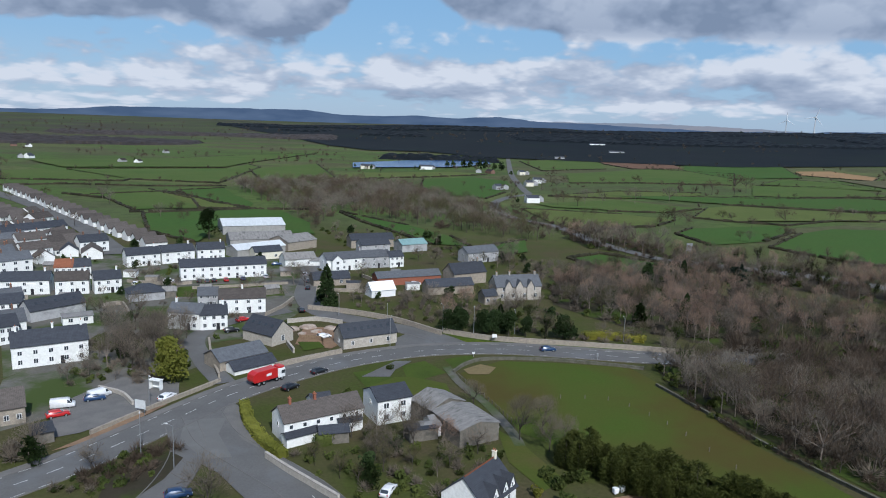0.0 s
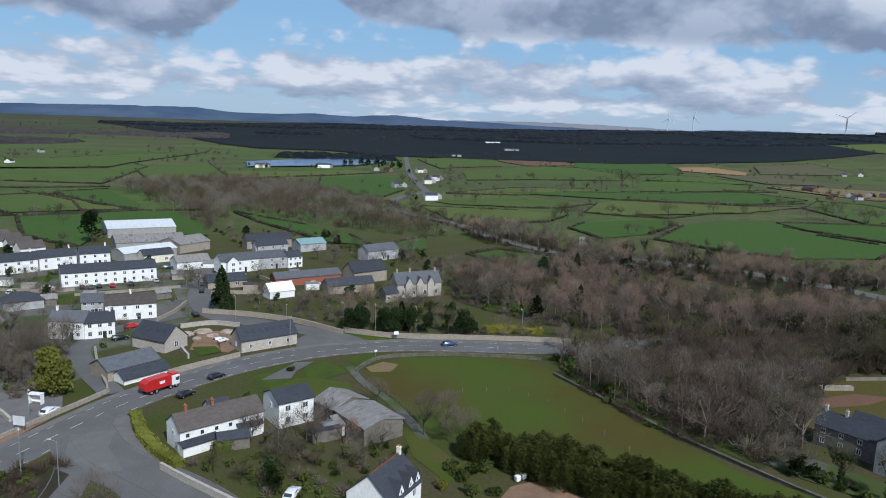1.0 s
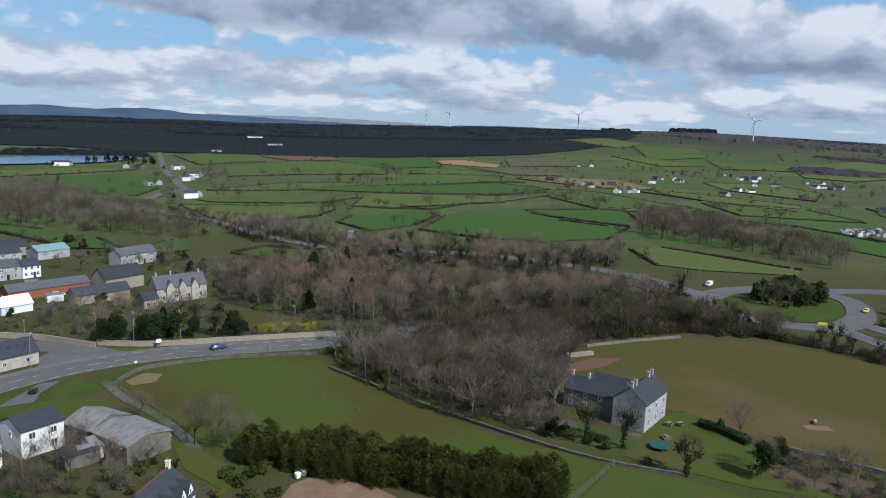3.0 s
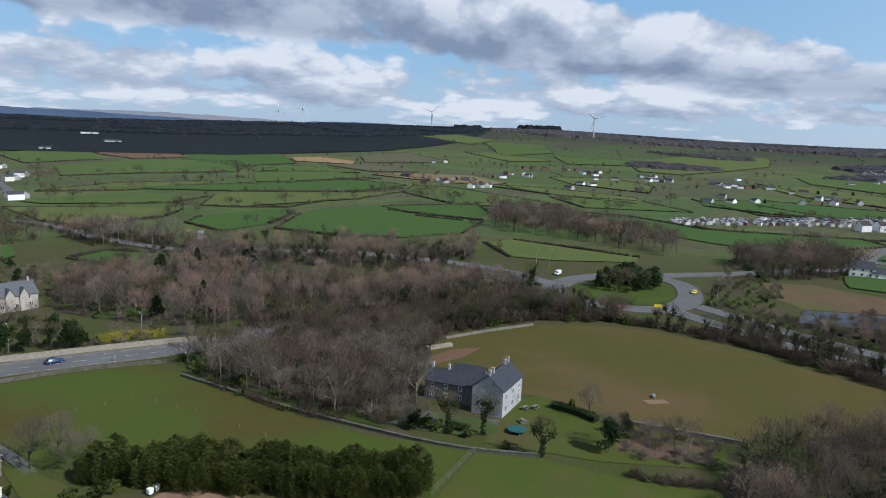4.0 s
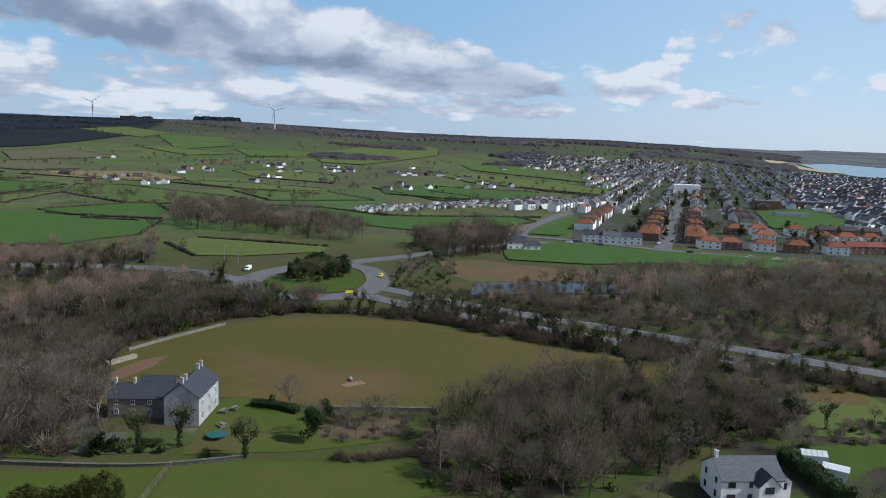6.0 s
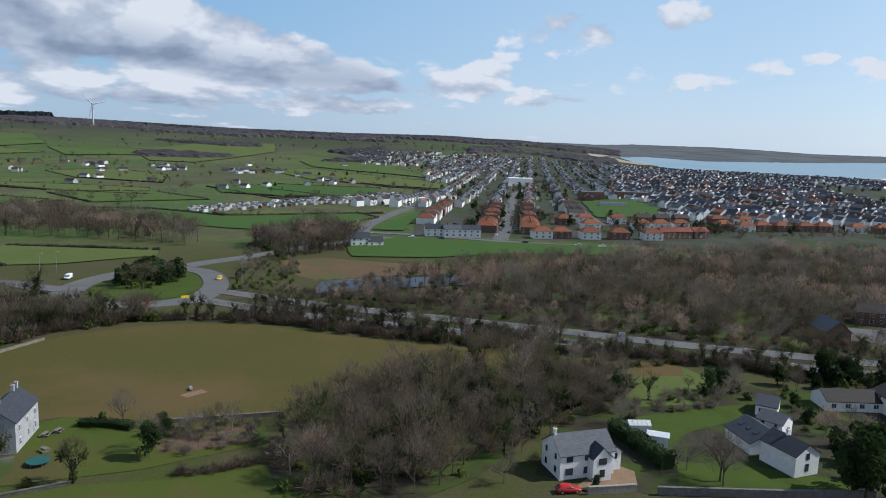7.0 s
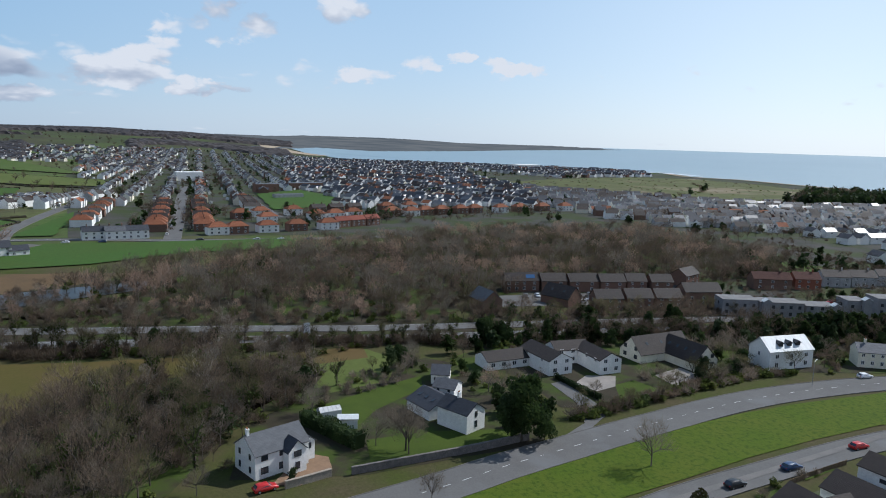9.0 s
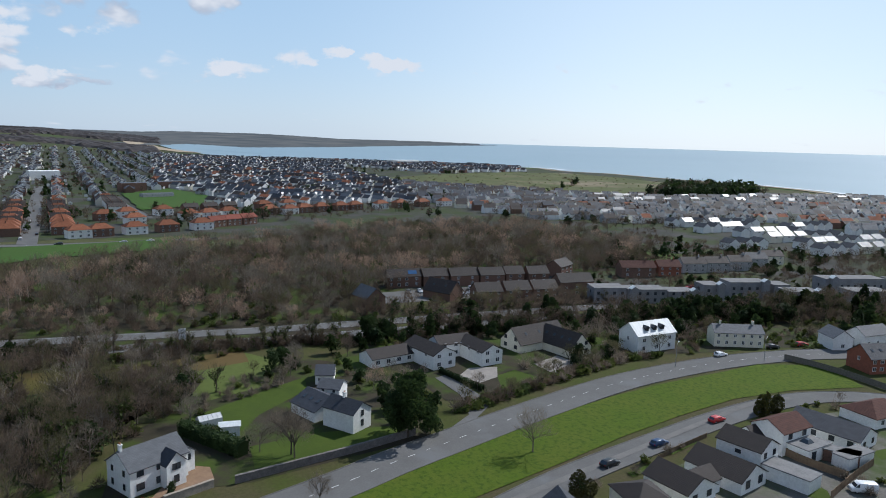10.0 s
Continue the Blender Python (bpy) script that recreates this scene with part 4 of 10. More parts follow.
def wall_body(L, W, eaves, rise, hip=False):
    """Walls of a house, closed, with gables up under the roof."""
    bm = bmesh.new()
    a, b = L / 2, W / 2
    lo = [bm.verts.new(p) for p in ((-a, -b, -0.3), (a, -b, -0.3), (a, b, -0.3), (-a, b, -0.3))]
    hi = [bm.verts.new(p) for p in ((-a, -b, eaves), (a, -b, eaves), (a, b, eaves), (-a, b, eaves))]
    bm.faces.new(lo[::-1])
    bm.faces.new((lo[0], lo[1], hi[1], hi[0]))
    bm.faces.new((lo[2], lo[3], hi[3], hi[2]))
    if hip or rise < 0.1:
        bm.faces.new((lo[1], lo[2], hi[2], hi[1]))
        bm.faces.new((lo[3], lo[0], hi[0], hi[3]))
        bm.faces.new(hi)
    else:
        r0, r1 = bm.verts.new((-a, 0, eaves + rise)), bm.verts.new((a, 0, eaves + rise))
        bm.faces.new((lo[1], lo[2], hi[2], r1, hi[1]))
        bm.faces.new((lo[3], lo[0], hi[0], r0, hi[3]))
        bm.faces.new((hi[0], hi[1], r1, r0))
        bm.faces.new((hi[2], hi[3], r0, r1))
    bmesh.ops.recalc_face_normals(bm, faces=bm.faces)
    return bm


def roof_body(L, W, eaves, rise, over=0.3, thick=0.16, hip=False):
    """A roof of real thickness with overhangs, gabled or hipped."""
    bm = bmesh.new()
    a, b = L / 2 + (over if hip else over * 0.8), W / 2 + over
    drop = rise / (W / 2) * over
    z0, z1 = eaves - drop + 0.05, eaves + rise + 0.05
    inset = W / 2 + over if hip else 0
    inset = min(inset, a - 0.05)
    e = [Vector(p) for p in ((-a, -b, z0), (a, -b, z0), (a, b, z0), (-a, b, z0))]
    r = [Vector((-a + inset, 0, z1)), Vector((a - inset, 0, z1))]
    up = Vector((0, 0, thick))
    lo = [bm.verts.new(p) for p in e + r]
    hi = [bm.verts.new(p + up) for p in e + r]
    for f in ((0, 1, 5, 4), (2, 3, 4, 5)) + (((1, 2, 5), (3, 0, 4)) if hip else ()):
        bm.faces.new([hi[i] for i in f])
        bm.faces.new([lo[i] for i in f[::-1]])
    rim = [(0, 1), (2, 3)] + ([(1, 2), (3, 0)] if hip else [(1, 5), (5, 2), (3, 4), (4, 0)])
    for i, j in rim:
        bm.faces.new((lo[i], lo[j], hi[j], hi[i]))
    bmesh.ops.recalc_face_normals(bm, faces=bm.faces)
    return bm


def chimney_body(tall=1.3, w=0.65, d=0.5, pots=2):
    bm = bmesh.new()
    box(bm, -w / 2, w / 2, -d / 2, d / 2, -1.2, tall - 0.15, 0.02)
    box(bm, -w / 2 - 0.07, w / 2 + 0.07, -d / 2 - 0.07, d / 2 + 0.07, tall - 0.15, tall, 0.02)
    return bm


def house(x, y, turn, L, W, eaves, rise, wall="white_render", roof="slate", front=(), back=(), ends=(), chimneys=(), hip=False, label="", name="house", category="house", group="", door=None, trim="white_trim", skylights=(), stack=None, z0=None, over=0.3, door_mat="dark_trim"):
    """A house on its plot: ridge along local x, front to local -y. front, back: rows (floor height, count, width, height);
    ends: the same for both gables; chimneys: places along the ridge from -1 to 1; skylights: (count, side)."""
    z = height(x, y) if z0 is None else z0
    FOOT.append((x, y, max(L, W) / 2 + 1.2))
    root = thing(name, pose(x, y, z, 0, 0, turn), label, category, group)
    part("wall", wall_body(L, W, eaves, rise, hip), wall, root)
    if rise >= 0.1:
        part("roof", roof_body(L, W, eaves, rise, over, hip=hip), roof, root)
    else:
        bm = bmesh.new()
        box(bm, -L / 2 - 0.15, L / 2 + 0.15, -W / 2 - 0.15, W / 2 + 0.15, eaves + 0.004, eaves + 0.22, 0.03)
        part("roof", bm, roof, root)
    for rows, side in ((front, -1), (back, 1)):
        for zf, n, w, h in rows:
            for i in range(n):
                px = (i + 0.5) / n * L - L / 2
                add_window(root, pose(px * side * -1, side * (W / 2 + 0.012), zf, 0, 0, 0 if side < 0 else 180), w, h, trim)
    for zf, n, w, h in ends:
        for side in (-1, 1):
            for i in range(n):
                py = (i + 0.5) / n * W - W / 2
                add_window(root, pose(side * (L / 2 + 0.012), py, zf, 0, 0, 90 * side), w, h, trim)
    if door is not None:
        add_door(root, pose(door * L / 2, -W / 2 - 0.012, 0, 0, 0, 0), door_mat)
    for c in chimneys:
        ob = part("chimney", chimney_body(), stack or wall, root)
        ob.matrix_basis = pose(c * (L / 2 - 0.35), 0, eaves + rise, 0, 0, 90)
        if "pot" not in SHARED:
            bm = bmesh.new()
            tube(bm, (0, 0, 0), (0, 0, 0.34), 0.11, 0.085, 8)
            SHARED["pot"] = link("chimney_pot", bm, "terracotta")
        for px in (-0.17, 0.17):
            part("chimney_pot", SHARED["pot"], None, ob).matrix_basis = pose(px, 0, 1.29)
    slope = math.degrees(math.atan2(rise, W / 2))
    for n, side in skylights:
        for i in range(n):
            px = (i + 0.5) / n * L * 0.86 - L * 0.43
            key = ("skylight",)
            if key not in SHARED:
                bm = bmesh.new()
                box(bm, -0.42, 0.42, -0.55, 0.55, 0.0, 0.07, 0.015)
                SHARED[key] = link("skylight", bm, "dark_trim")
                bm = bmesh.new()
                box(bm, -0.34, 0.34, -0.47, 0.47, 0.06, 0.085)
                SHARED[("skypane",)] = link("pane", bm, "glass_dark")
            ob = part("skylight", SHARED[key], None, root)
            ob.matrix_basis = pose(px, side * W * 0.24, eaves + rise * 0.52 + 0.235, slope * (1 if side < 0 else -1), 0, 0)
            part("pane", SHARED[("skypane",)], None, ob)
    return root


def wing(root, x, y, turn, L, W, eaves, rise, wall, roof, front=(), ends=(), hip=False, skylights=(), trim="white_trim", over=0.25):
    """An outshot of a house: walls and roof as further parts of it."""
    m = pose(x, y, 0, 0, 0, turn)
    ob = part("wing", wall_body(L, W, eaves, rise, hip), wall, root)
    ob.matrix_basis = m
    if rise >= 0.1:
        part("wing_roof", roof_body(L, W, eaves, rise, over, hip=hip), roof, ob)
    else:
        bm = bmesh.new()
        box(bm, -L / 2 - 0.12, L / 2 + 0.12, -W / 2 - 0.12, W / 2 + 0.12, eaves + 0.004, eaves + 0.2, 0.03)
        part("wing_roof", bm, roof, ob)
    for zf, n, w, h in front:
        for i in range(n):
            px = (i + 0.5) / n * L - L / 2
            o = part("window", window_mesh(w, h, trim)[0], None, root)
            o.matrix_basis = m @ pose(px, -W / 2 - 0.012, zf)
            part("pane", window_mesh(w, h, trim)[1], None, o)
    for zf, n, w, h in ends:
        for side in (-1, 1):
            for i in range(n):
                py = (i + 0.5) / n * W - W / 2
                o = part("window", window_mesh(w, h, trim)[0], None, root)
                o.matrix_basis = m @ pose(side * (L / 2 + 0.012), py, zf, 0, 0, 90 * side)
                part("pane", window_mesh(w, h, trim)[1], None, o)
    return ob


# ---- vehicles ----
def car_meshes(paint, van=False):
    key = ("car", paint, van)
    if key in SHARED:
        return SHARED[key]
    bm = bmesh.new()
    if van:
        prof = [(-2.3, 0.35), (-2.35, 1.9), (-2.2, 2.0), (0.9, 2.0), (1.35, 1.75), (1.75, 1.15), (2.3, 0.95), (2.38, 0.35)]
        glass = [(0.95, 1.92), (1.32, 1.72), (1.68, 1.2), (0.95, 1.2)]
    else:
        prof = [(-2.15, 0.32), (-2.2, 0.85), (-2.0, 0.98), (-1.65, 1.38), (-1.1, 1.48), (0.0, 1.47), (0.45, 1.38), (1.0, 0.98), (1.95, 0.82), (2.15, 0.62), (2.15, 0.32)]
        glass = [(-1.75, 1.02), (-1.5, 1.36), (-1.05, 1.42), (0.0, 1.41), (0.4, 1.32), (0.8, 1.02)]
    half = 0.86 if not van else 0.92

    def prism(bm, pts, w0, top_in):
        zmax = max(z for x, z in pts)
        sides = []
        for s in (-1, 1):
            sides.append([bm.verts.new((x, s * (w0 - top_in * max(0, (z - 0.9)) / max(zmax - 0.9, 0.1)), z)) for x, z in pts])
        bm.faces.new(sides[0])
        bm.faces.new(sides[1][::-1])
        n = len(pts)
        for i in range(n):
            j = (i + 1) % n
            bm.faces.new((sides[0][i], sides[0][j], sides[1][j], sides[1][i]))
        bmesh.ops.recalc_face_normals(bm, faces=bm.faces)

    prism(bm, prof, half, 0.18 if not van else 0.06)
    bmesh.ops.bevel(bm, geom=list(bm.edges), offset=0.05, segments=1, affect="EDGES")
    body = link("body", bm, paint, True)
    bm = bmesh.new()
    prism(bm, glass, half + 0.012, 0.18 if not van else 0.06)
    glass_me = link("side_glass", bm, "glass_dark")
    bm = bmesh.new()
    if van:
        box(bm, 0.0, 0.02, -0.78, 0.78, 0.0, 0.62)
    else:
        box(bm, 0.0, 0.02, -0.66, 0.66, 0.0, 0.6)
    screen = link("windscreen", bm, "glass_dark")
    bm = bmesh.new()
    tube(bm, (0, -0.1, 0), (0, 0.1, 0), 0.32, 0.32, 14)
    tyre = link("tyre", bm, "rubber", True)
    bm = bmesh.new()
    tube(bm, (0, -0.112, 0), (0, 0.112, 0), 0.2, 0.2, 10)
    rim = link("rim", bm, "galvanised")
    bm = bmesh.new()
    box(bm, -0.05, 0.05, -0.16, 0.16, -0.07, 0.07, 0.02)
    head = link("headlight", bm, "lamp_glass")
    bm = bmesh.new()
    box(bm, -0.05, 0.05, -0.12, 0.12, -0.1, 0.1, 0.02)
    tail = link("tail_light", bm, "tail_glass")
    SHARED[key] = (body, glass_me, screen, tyre, rim, head, tail)
    return SHARED[key]


def car(x, y, turn, paint, label, van=False, group="", size=1.0):
    body, glass, screen, tyre, rim, head, tail = car_meshes(paint, van)
    root = thing("van" if van else "car", pose(x, y, height(x, y) + 0.06, 0, 0, turn) @ Matrix.Diagonal((size, size, size, 1)), label, "van" if van else "car", group)
    part("body", body, None, root)
    part("side_glass", glass, None, root)
    ws = part("windscreen", screen, None, root)
    ws.matrix_basis = pose(1.72, 0, 1.18, 0, -34, 0) if van else pose(0.98, 0, 0.99, 0, -54, 0)
    if not van:
        rs = part("rear_window", screen, None, root)
        rs.matrix_basis = pose(-2.02, 0, 0.97, 0, 40, 0)
    for px in (-1.35, 1.35):
        for s in (-1, 1):
            w = part("wheel", tyre, None, root)
            w.matrix_basis = pose(px, s * 0.78, 0.32)
            part("rim", rim, None, w)
    for s in (-1, 1):
        h = part("headlight", head, None, root)
        h.matrix_basis = pose(2.13 if not van else 2.32, s * 0.6, 0.68)
        t = part("tail_light", tail, None, root)
        t.matrix_basis = pose(-2.2 if not van else -2.36, s * 0.68, 0.8)
    return root


def street_lamp(x, y, turn, tall=8.0, group="street lamps along the road"):
    root = thing("street_lamp", pose(x, y, height(x, y), 0, 0, turn), "grey steel street lamp with a short arm", "lamp post", group)
    if ("lamp", tall) not in SHARED:
        bm = bmesh.new()
        tube(bm, (0, 0, -0.2), (0, 0, tall), 0.09, 0.05, 8)
        pole = link("pole", bm, "galvanised")
        bm = bmesh.new()
        tube(bm, (0, 0, tall - 0.1), (0, -1.1, tall + 0.18), 0.04, 0.035, 6)
        arm = link("arm", bm, "galvanised")
        bm = bmesh.new()
        box(bm, -0.13, 0.13, -1.75, -1.05, tall + 0.12, tall + 0.27, 0.04)
        SHARED[("lamp", tall)] = (pole, arm, link("lamp_head", bm, "lamp_glass"))
    for me, what in zip(SHARED[("lamp", tall)], ("pole", "arm", "lamp_head")):
        part(what, me, None, root)
    return root


def stone_wall(pts, tall, mat, label, thick=0.45):
    """A boundary wall with a rough coping."""
    bm = bmesh.new()
    ribbon(pts, thick, tall, step=1.5, bm=bm, thick=tall + 0.2)
    for v in bm.verts:
        n = noise.noise_vector((v.co.x * 0.9, v.co.y * 0.9, v.co.z))
        v.co += Vector((n.x * 0.05, n.y * 0.05, n.z * 0.09))
    wall = solid("boundary_wall", bm, mat, label, "wall")
    bm = bmesh.new()
    ribbon(pts, thick + 0.12, tall + 0.11, step=0.8, bm=bm, thick=0.09)
    for v in bm.verts:
        n = noise.noise_vector((v.co.x * 2.9, v.co.y * 2.9, 0))
        v.co += Vector((n.x * 0.05, n.y * 0.05, n.z * 0.07))
    part("coping", bm, mat, wall)
    return wall


def fence(pts, tall, gap, label, rails=2, mat="old_timber"):
    line = smooth_line(pts, gap)
    root = thing("fence", Matrix.Identity(4), label, "fence")
    bm = bmesh.new()
    box(bm, -0.06, 0.06, -0.06, 0.06, -0.3, tall, 0.01)
    post = link("post", bm, mat)
    for p in line:
        part("post", post, None, root).matrix_basis = pose(p.x, p.y, height(p.x, p.y), 0, 0, rng.uniform(0, 20))
    for k in range(rails):
        bm = bmesh.new()
        for a, b in zip(line, line[1:]):
            z = tall * (0.45 + 0.45 * k)
            tube(bm, (a.x, a.y, height(a.x, a.y) + z), (b.x, b.y, height(b.x, b.y) + z), 0.035, 0.035, 4)
        part("rail", bm, mat, root)
    return root

# ---- ground ----


def land_sheet():
    """One sheet out to the horizon, finer near the camera."""
    radii = [0.0]
    step = 12.0
    while radii[-1] < 4880:
        radii.append(min(radii[-1] + step, 4880))
        step = max(12.0, radii[-1] * 0.045)
    turns = 180
    verts, faces = [(0, 0, 0)], []
    for r in radii[1:]:
        for k in range(turns):
            a = 2 * math.pi * k / turns
            x, y = math.sin(a) * r, math.cos(a) * r
            verts.append((x, y, height(x, y)))
    for k in range(turns):
        faces.append((0, 1 + (k + 1) % turns, 1 + k))
    for i in range(len(radii) - 2):
        o, p = 1 + i * turns, 1 + (i + 1) * turns
        for k in range(turns):
            j = (k + 1) % turns
            faces.append((o + k, o + j, p + j, p + k))
    return tagged(new("ground", mesh_of("ground", verts, faces, ["ground"])), "rough green and brown open land", "ground", "", "structure")


land_sheet()
LABELS = {"paddock": "olive green paddock with worn bare patches", "pasture": "brownish grazed pasture behind the farmhouse", "lawn": "mown green lawn", "meadow": "green meadow bounded by hedges",
          "rough_meadow": "rough green grass field with worn patches", "bright": "bright green sown field", "olive": "pale olive grass field", "ploughed": "reddish ploughed field", "stubble": "tan stubble field", "tan": "orange-tan bare field", "drab": "dull brownish rough grass field", "reeds": "brown reed bed beside the pond", "dune": "rough dune grassland by the sea"}
FIELDS = []


def field(what, pts):
    far = max(math.hypot(*p) for p in pts)
    FIELDS.append((what, pts, far))
    lift = 0.06 + 0.012 * (len(FIELDS) % 5) + (0.0 if far < 380 else far * 0.0006 + 0.07 * (len(FIELDS) % 6))
    bm = drape(pts, lift, 4 if far < 1140 else 3, 0.8 if far < 380 else 3.0)
    solid("field", bm, what, LABELS[what], "field", "", "structure")


field("paddock", [(13.6, 169.9), (24.8, 180.4), (58.4, 177.1), (63.9, 161.6), (70.5, 130.5), (78.7, 109.8), (91.2, 95), (90.9, 92.9), (72.9, 83.3), (60.3, 101.7), (35.9, 124.4), (23.9, 135.2)])
field("pasture", [(103.8, 156.6), (131.6, 154.1), (167.4, 152), (184.3, 142), (196.3, 129.5), (206.6, 102.9), (202.2, 72.4), (201.1, 47.8), (202.6, 28.3), (199.9, 8.6), (206.6, -28.4), (195.4, -28.4), (185.6, 0.4), (176.8, 21.6), (169.8, 39.2), (141.1, 61.5), (128.4, 83.1), (124.7, 105.1), (104.5, 126)])
field("rough_meadow", [(116.4, 108.3), (124.7, 105.1), (127.6, 82.5), (135.9, 65.7), (124.8, 58.6), (107.6, 75.5), (95.4, 94.4)])
field("rough_meadow", [(90.8, 92), (99.5, 83.2), (105.9, 67.7), (115.1, 54.8), (113.4, 43.9), (109.8, 39.2), (71.5, 82.3)])
field("meadow", [(-471, 902), (-334, 1011), (-257, 1194), (-173, 1323), (-219, 982), (-223, 880), (-377, 795)])
field("meadow", [(-408, 732), (-366, 772), (-261, 678), (-260, 659), (-359, 643)])
field("meadow", [(-362, 774), (-218, 860), (-211, 946), (-187, 899), (-176, 667), (-258, 679)])
field("meadow", [(-258, 543), (-212, 592), (-160, 532), (-140, 481), (-176, 462), (-216, 520)])
field("bright", [(-190, 589), (-160, 620), (-112, 512), (-110, 492), (-140, 512)])
field("olive", [(-191, 565), (-188, 576), (-111, 485), (-139, 478)])
field("bright", [(-164, 445), (-104, 481), (-85, 479), (-60, 424), (-51, 382), (-68, 385), (-107, 407), (-103, 347), (-136, 376)])
field("meadow", [(-192, 863), (-131, 1007), (-83, 785), (-86, 670), (-147, 712)])
field("olive", [(-82, 839), (53, 934), (95, 902), (21, 831), (-74, 757)])
field("bright", [(14, 794), (75, 846), (109, 802), (89, 668), (64, 604), (22, 625), (10, 700)])
field("bright", [(-47, 482), (-31, 462), (-1, 427), (23, 388), (31, 358), (11, 362), (-7, 397), (-29, 438)])
field("bright", [(30.5, 350.4), (63.5, 384.2), (58, 345.2), (41.7, 330.7)])
field("bright", [(75.9, 332.9), (94.7, 347.8), (117.9, 327.6), (105.6, 302.7), (86.9, 307.6)])
field("meadow", [(193, 1278), (367, 1444), (307, 1126), (188, 1025)])
field("ploughed", [(370, 1412), (507, 1413), (456, 1193), (358, 1151), (342, 1273)])
field("meadow", [(208, 965), (386, 1150), (504, 1101), (394, 857), (270, 842), (181, 807)])
field("olive", [(125, 643), (207, 713), (299, 726), (277, 679), (190, 638)])
field("meadow", [(99, 571), (180, 620), (237, 572), (196, 536), (166, 539), (111, 551)])
field("olive", [(84, 533), (155, 516), (186, 492), (160, 456), (106, 432), (93, 450)])
field("bright", [(162, 425), (182, 451), (253, 478), (245, 445), (207, 404), (167, 385)])
field("bright", [(199, 382), (250, 442), (287, 468), (336, 472), (322, 403), (336, 368), (349, 361), (294, 321), (246, 322), (217, 346)])
field("bright", [(337, 464), (430, 453), (391, 398), (352, 369), (332, 408)])
field("meadow", [(407, 455), (434, 564), (501, 633), (529, 602), (507, 438), (457, 414)])
field("bright", [(185, 661), (318, 692), (475, 715), (495, 639), (390, 586), (281, 613)])
field("olive", [(274, 597), (380, 570), (442, 574), (346, 519), (228, 494), (207, 510), (244, 577)])
field("meadow", [(417, 857), (542, 874), (523, 751), (396, 711), (349, 715)])
field("bright", [(533, 1387), (693, 1320), (585, 1052), (444, 971), (442, 1149)])
field("tan", [(653, 1198), (727, 1219), (733, 1097), (680, 1027), (617, 1111)])
field("stubble", [(560, 798), (631, 824), (710, 765), (658, 642), (597, 615), (571, 690)])
field("drab", [(619, 1018), (796, 1050), (679, 850), (600, 861)])
field("meadow", [(528, 1001), (579, 960), (564, 836), (439, 880)])
field("drab", [(844, 1252), (1021, 1319), (929, 1064), (735, 1071)])
field("olive", [(1455, 1826), (1645, 1843), (1567, 1590), (1380, 1495)])
field("meadow", [(1485, 1548), (1582, 1403), (1386, 1195), (1188, 1181)])
field("olive", [(1181, 1299), (1221, 1218), (1196, 1035), (1086, 1052)])
field("meadow", [(1314, 1129), (1438, 990), (1295, 889), (1173, 970)])
field("olive", [(631, 615), (654, 536), (658, 447), (625, 424), (582, 488), (603, 572)])
field("bright", [(473, 370), (494, 333), (447, 300), (428, 317), (438, 346)])
field("olive", [(279.8, 286.8), (303.8, 287.5), (321, 213), (307.8, 203.8), (270.6, 228.3), (259.1, 246.6)])
field("bright", [(474, 364), (489, 330), (472, 261), (538, 181), (518, 158), (422, 176), (412, 226), (423, 274)])
field("bright", [(710, 404), (801, 370), (816, 247), (701, 221), (650, 298), (656, 364)])
field("olive", [(1085, 521), (1178, 484), (968, 198), (850, 166), (870, 256), (915, 373)])
field("meadow", [(1396, 597), (1544, 535), (1251, 336), (1063, 221), (1142, 329), (1243, 509)])
field("olive", [(1364, 958), (1903, 1074), (1917, 896), (1641, 766), (1191, 716), (1173, 795)])
field("olive", [(839, 725), (946, 698), (863, 558), (737, 484), (749, 607)])
field("meadow", [(682, 589), (624, 415), (581, 335), (509, 398), (564, 486)])
field("bright", [(369.2, 129.5), (418.1, 115.2), (428.9, 47.8), (439.8, -21), (405.3, -21), (385.1, 41.9), (354, 79.5), (342.5, 116.6)])
field("bright", [(448, 140), (584, 142), (581, 137), (452, 120)])
field("bright", [(774, 11), (841, -35), (720, -75), (641, -53), (610, -4)])
field("reeds", [(317, 145.1), (332.9, 130.9), (333.1, 91.4), (333.3, 52.7), (315.3, 48.2), (304.2, 73.1), (294, 95.4), (278.9, 109.5), (287.1, 124.7)])
field("olive", [(197, 27), (199, 2), (202, -14), (204, -28), (193, -36), (175, -31), (166, -10), (164, -1), (167, 21)])
field("bright", [(169.7, 225.7), (212, 213), (210, 194.7), (165.7, 194.5), (153.9, 211.2)])
field("dune", [(1063, -358), (1196, -532), (1277, -692), (1250, -809), (1099, -835), (956, -814), (735, -595), (714, -512), (786, -468), (845, -426), (933, -381)])
field("meadow", [(338, -278), (312, -297), (296, -260), (309, -254)])
field("lawn", [(157.2, -9.7), (171.3, -29), (177.4, -40.2), (167.8, -39.2), (155.2, -25.1), (147, -20.3)])
field("lawn", [(190.6, -51.2), (196, -57.6), (184.7, -61), (180.4, -58), (183.2, -52.4)])
field("lawn", [(139.3, -21), (141.8, -34.8), (139.1, -51.7), (133.3, -54.7), (128.6, -31.7), (127.8, -19.8)])
field("lawn", [(162.6, -88.8), (165.4, -95.5), (156.7, -99.3), (149.7, -92.7), (152.3, -85.1)])
field("lawn", [(-1.1, 174.6), (4.7, 178.5), (10.2, 170.3), (3.8, 165.1), (0.4, 165.7)])
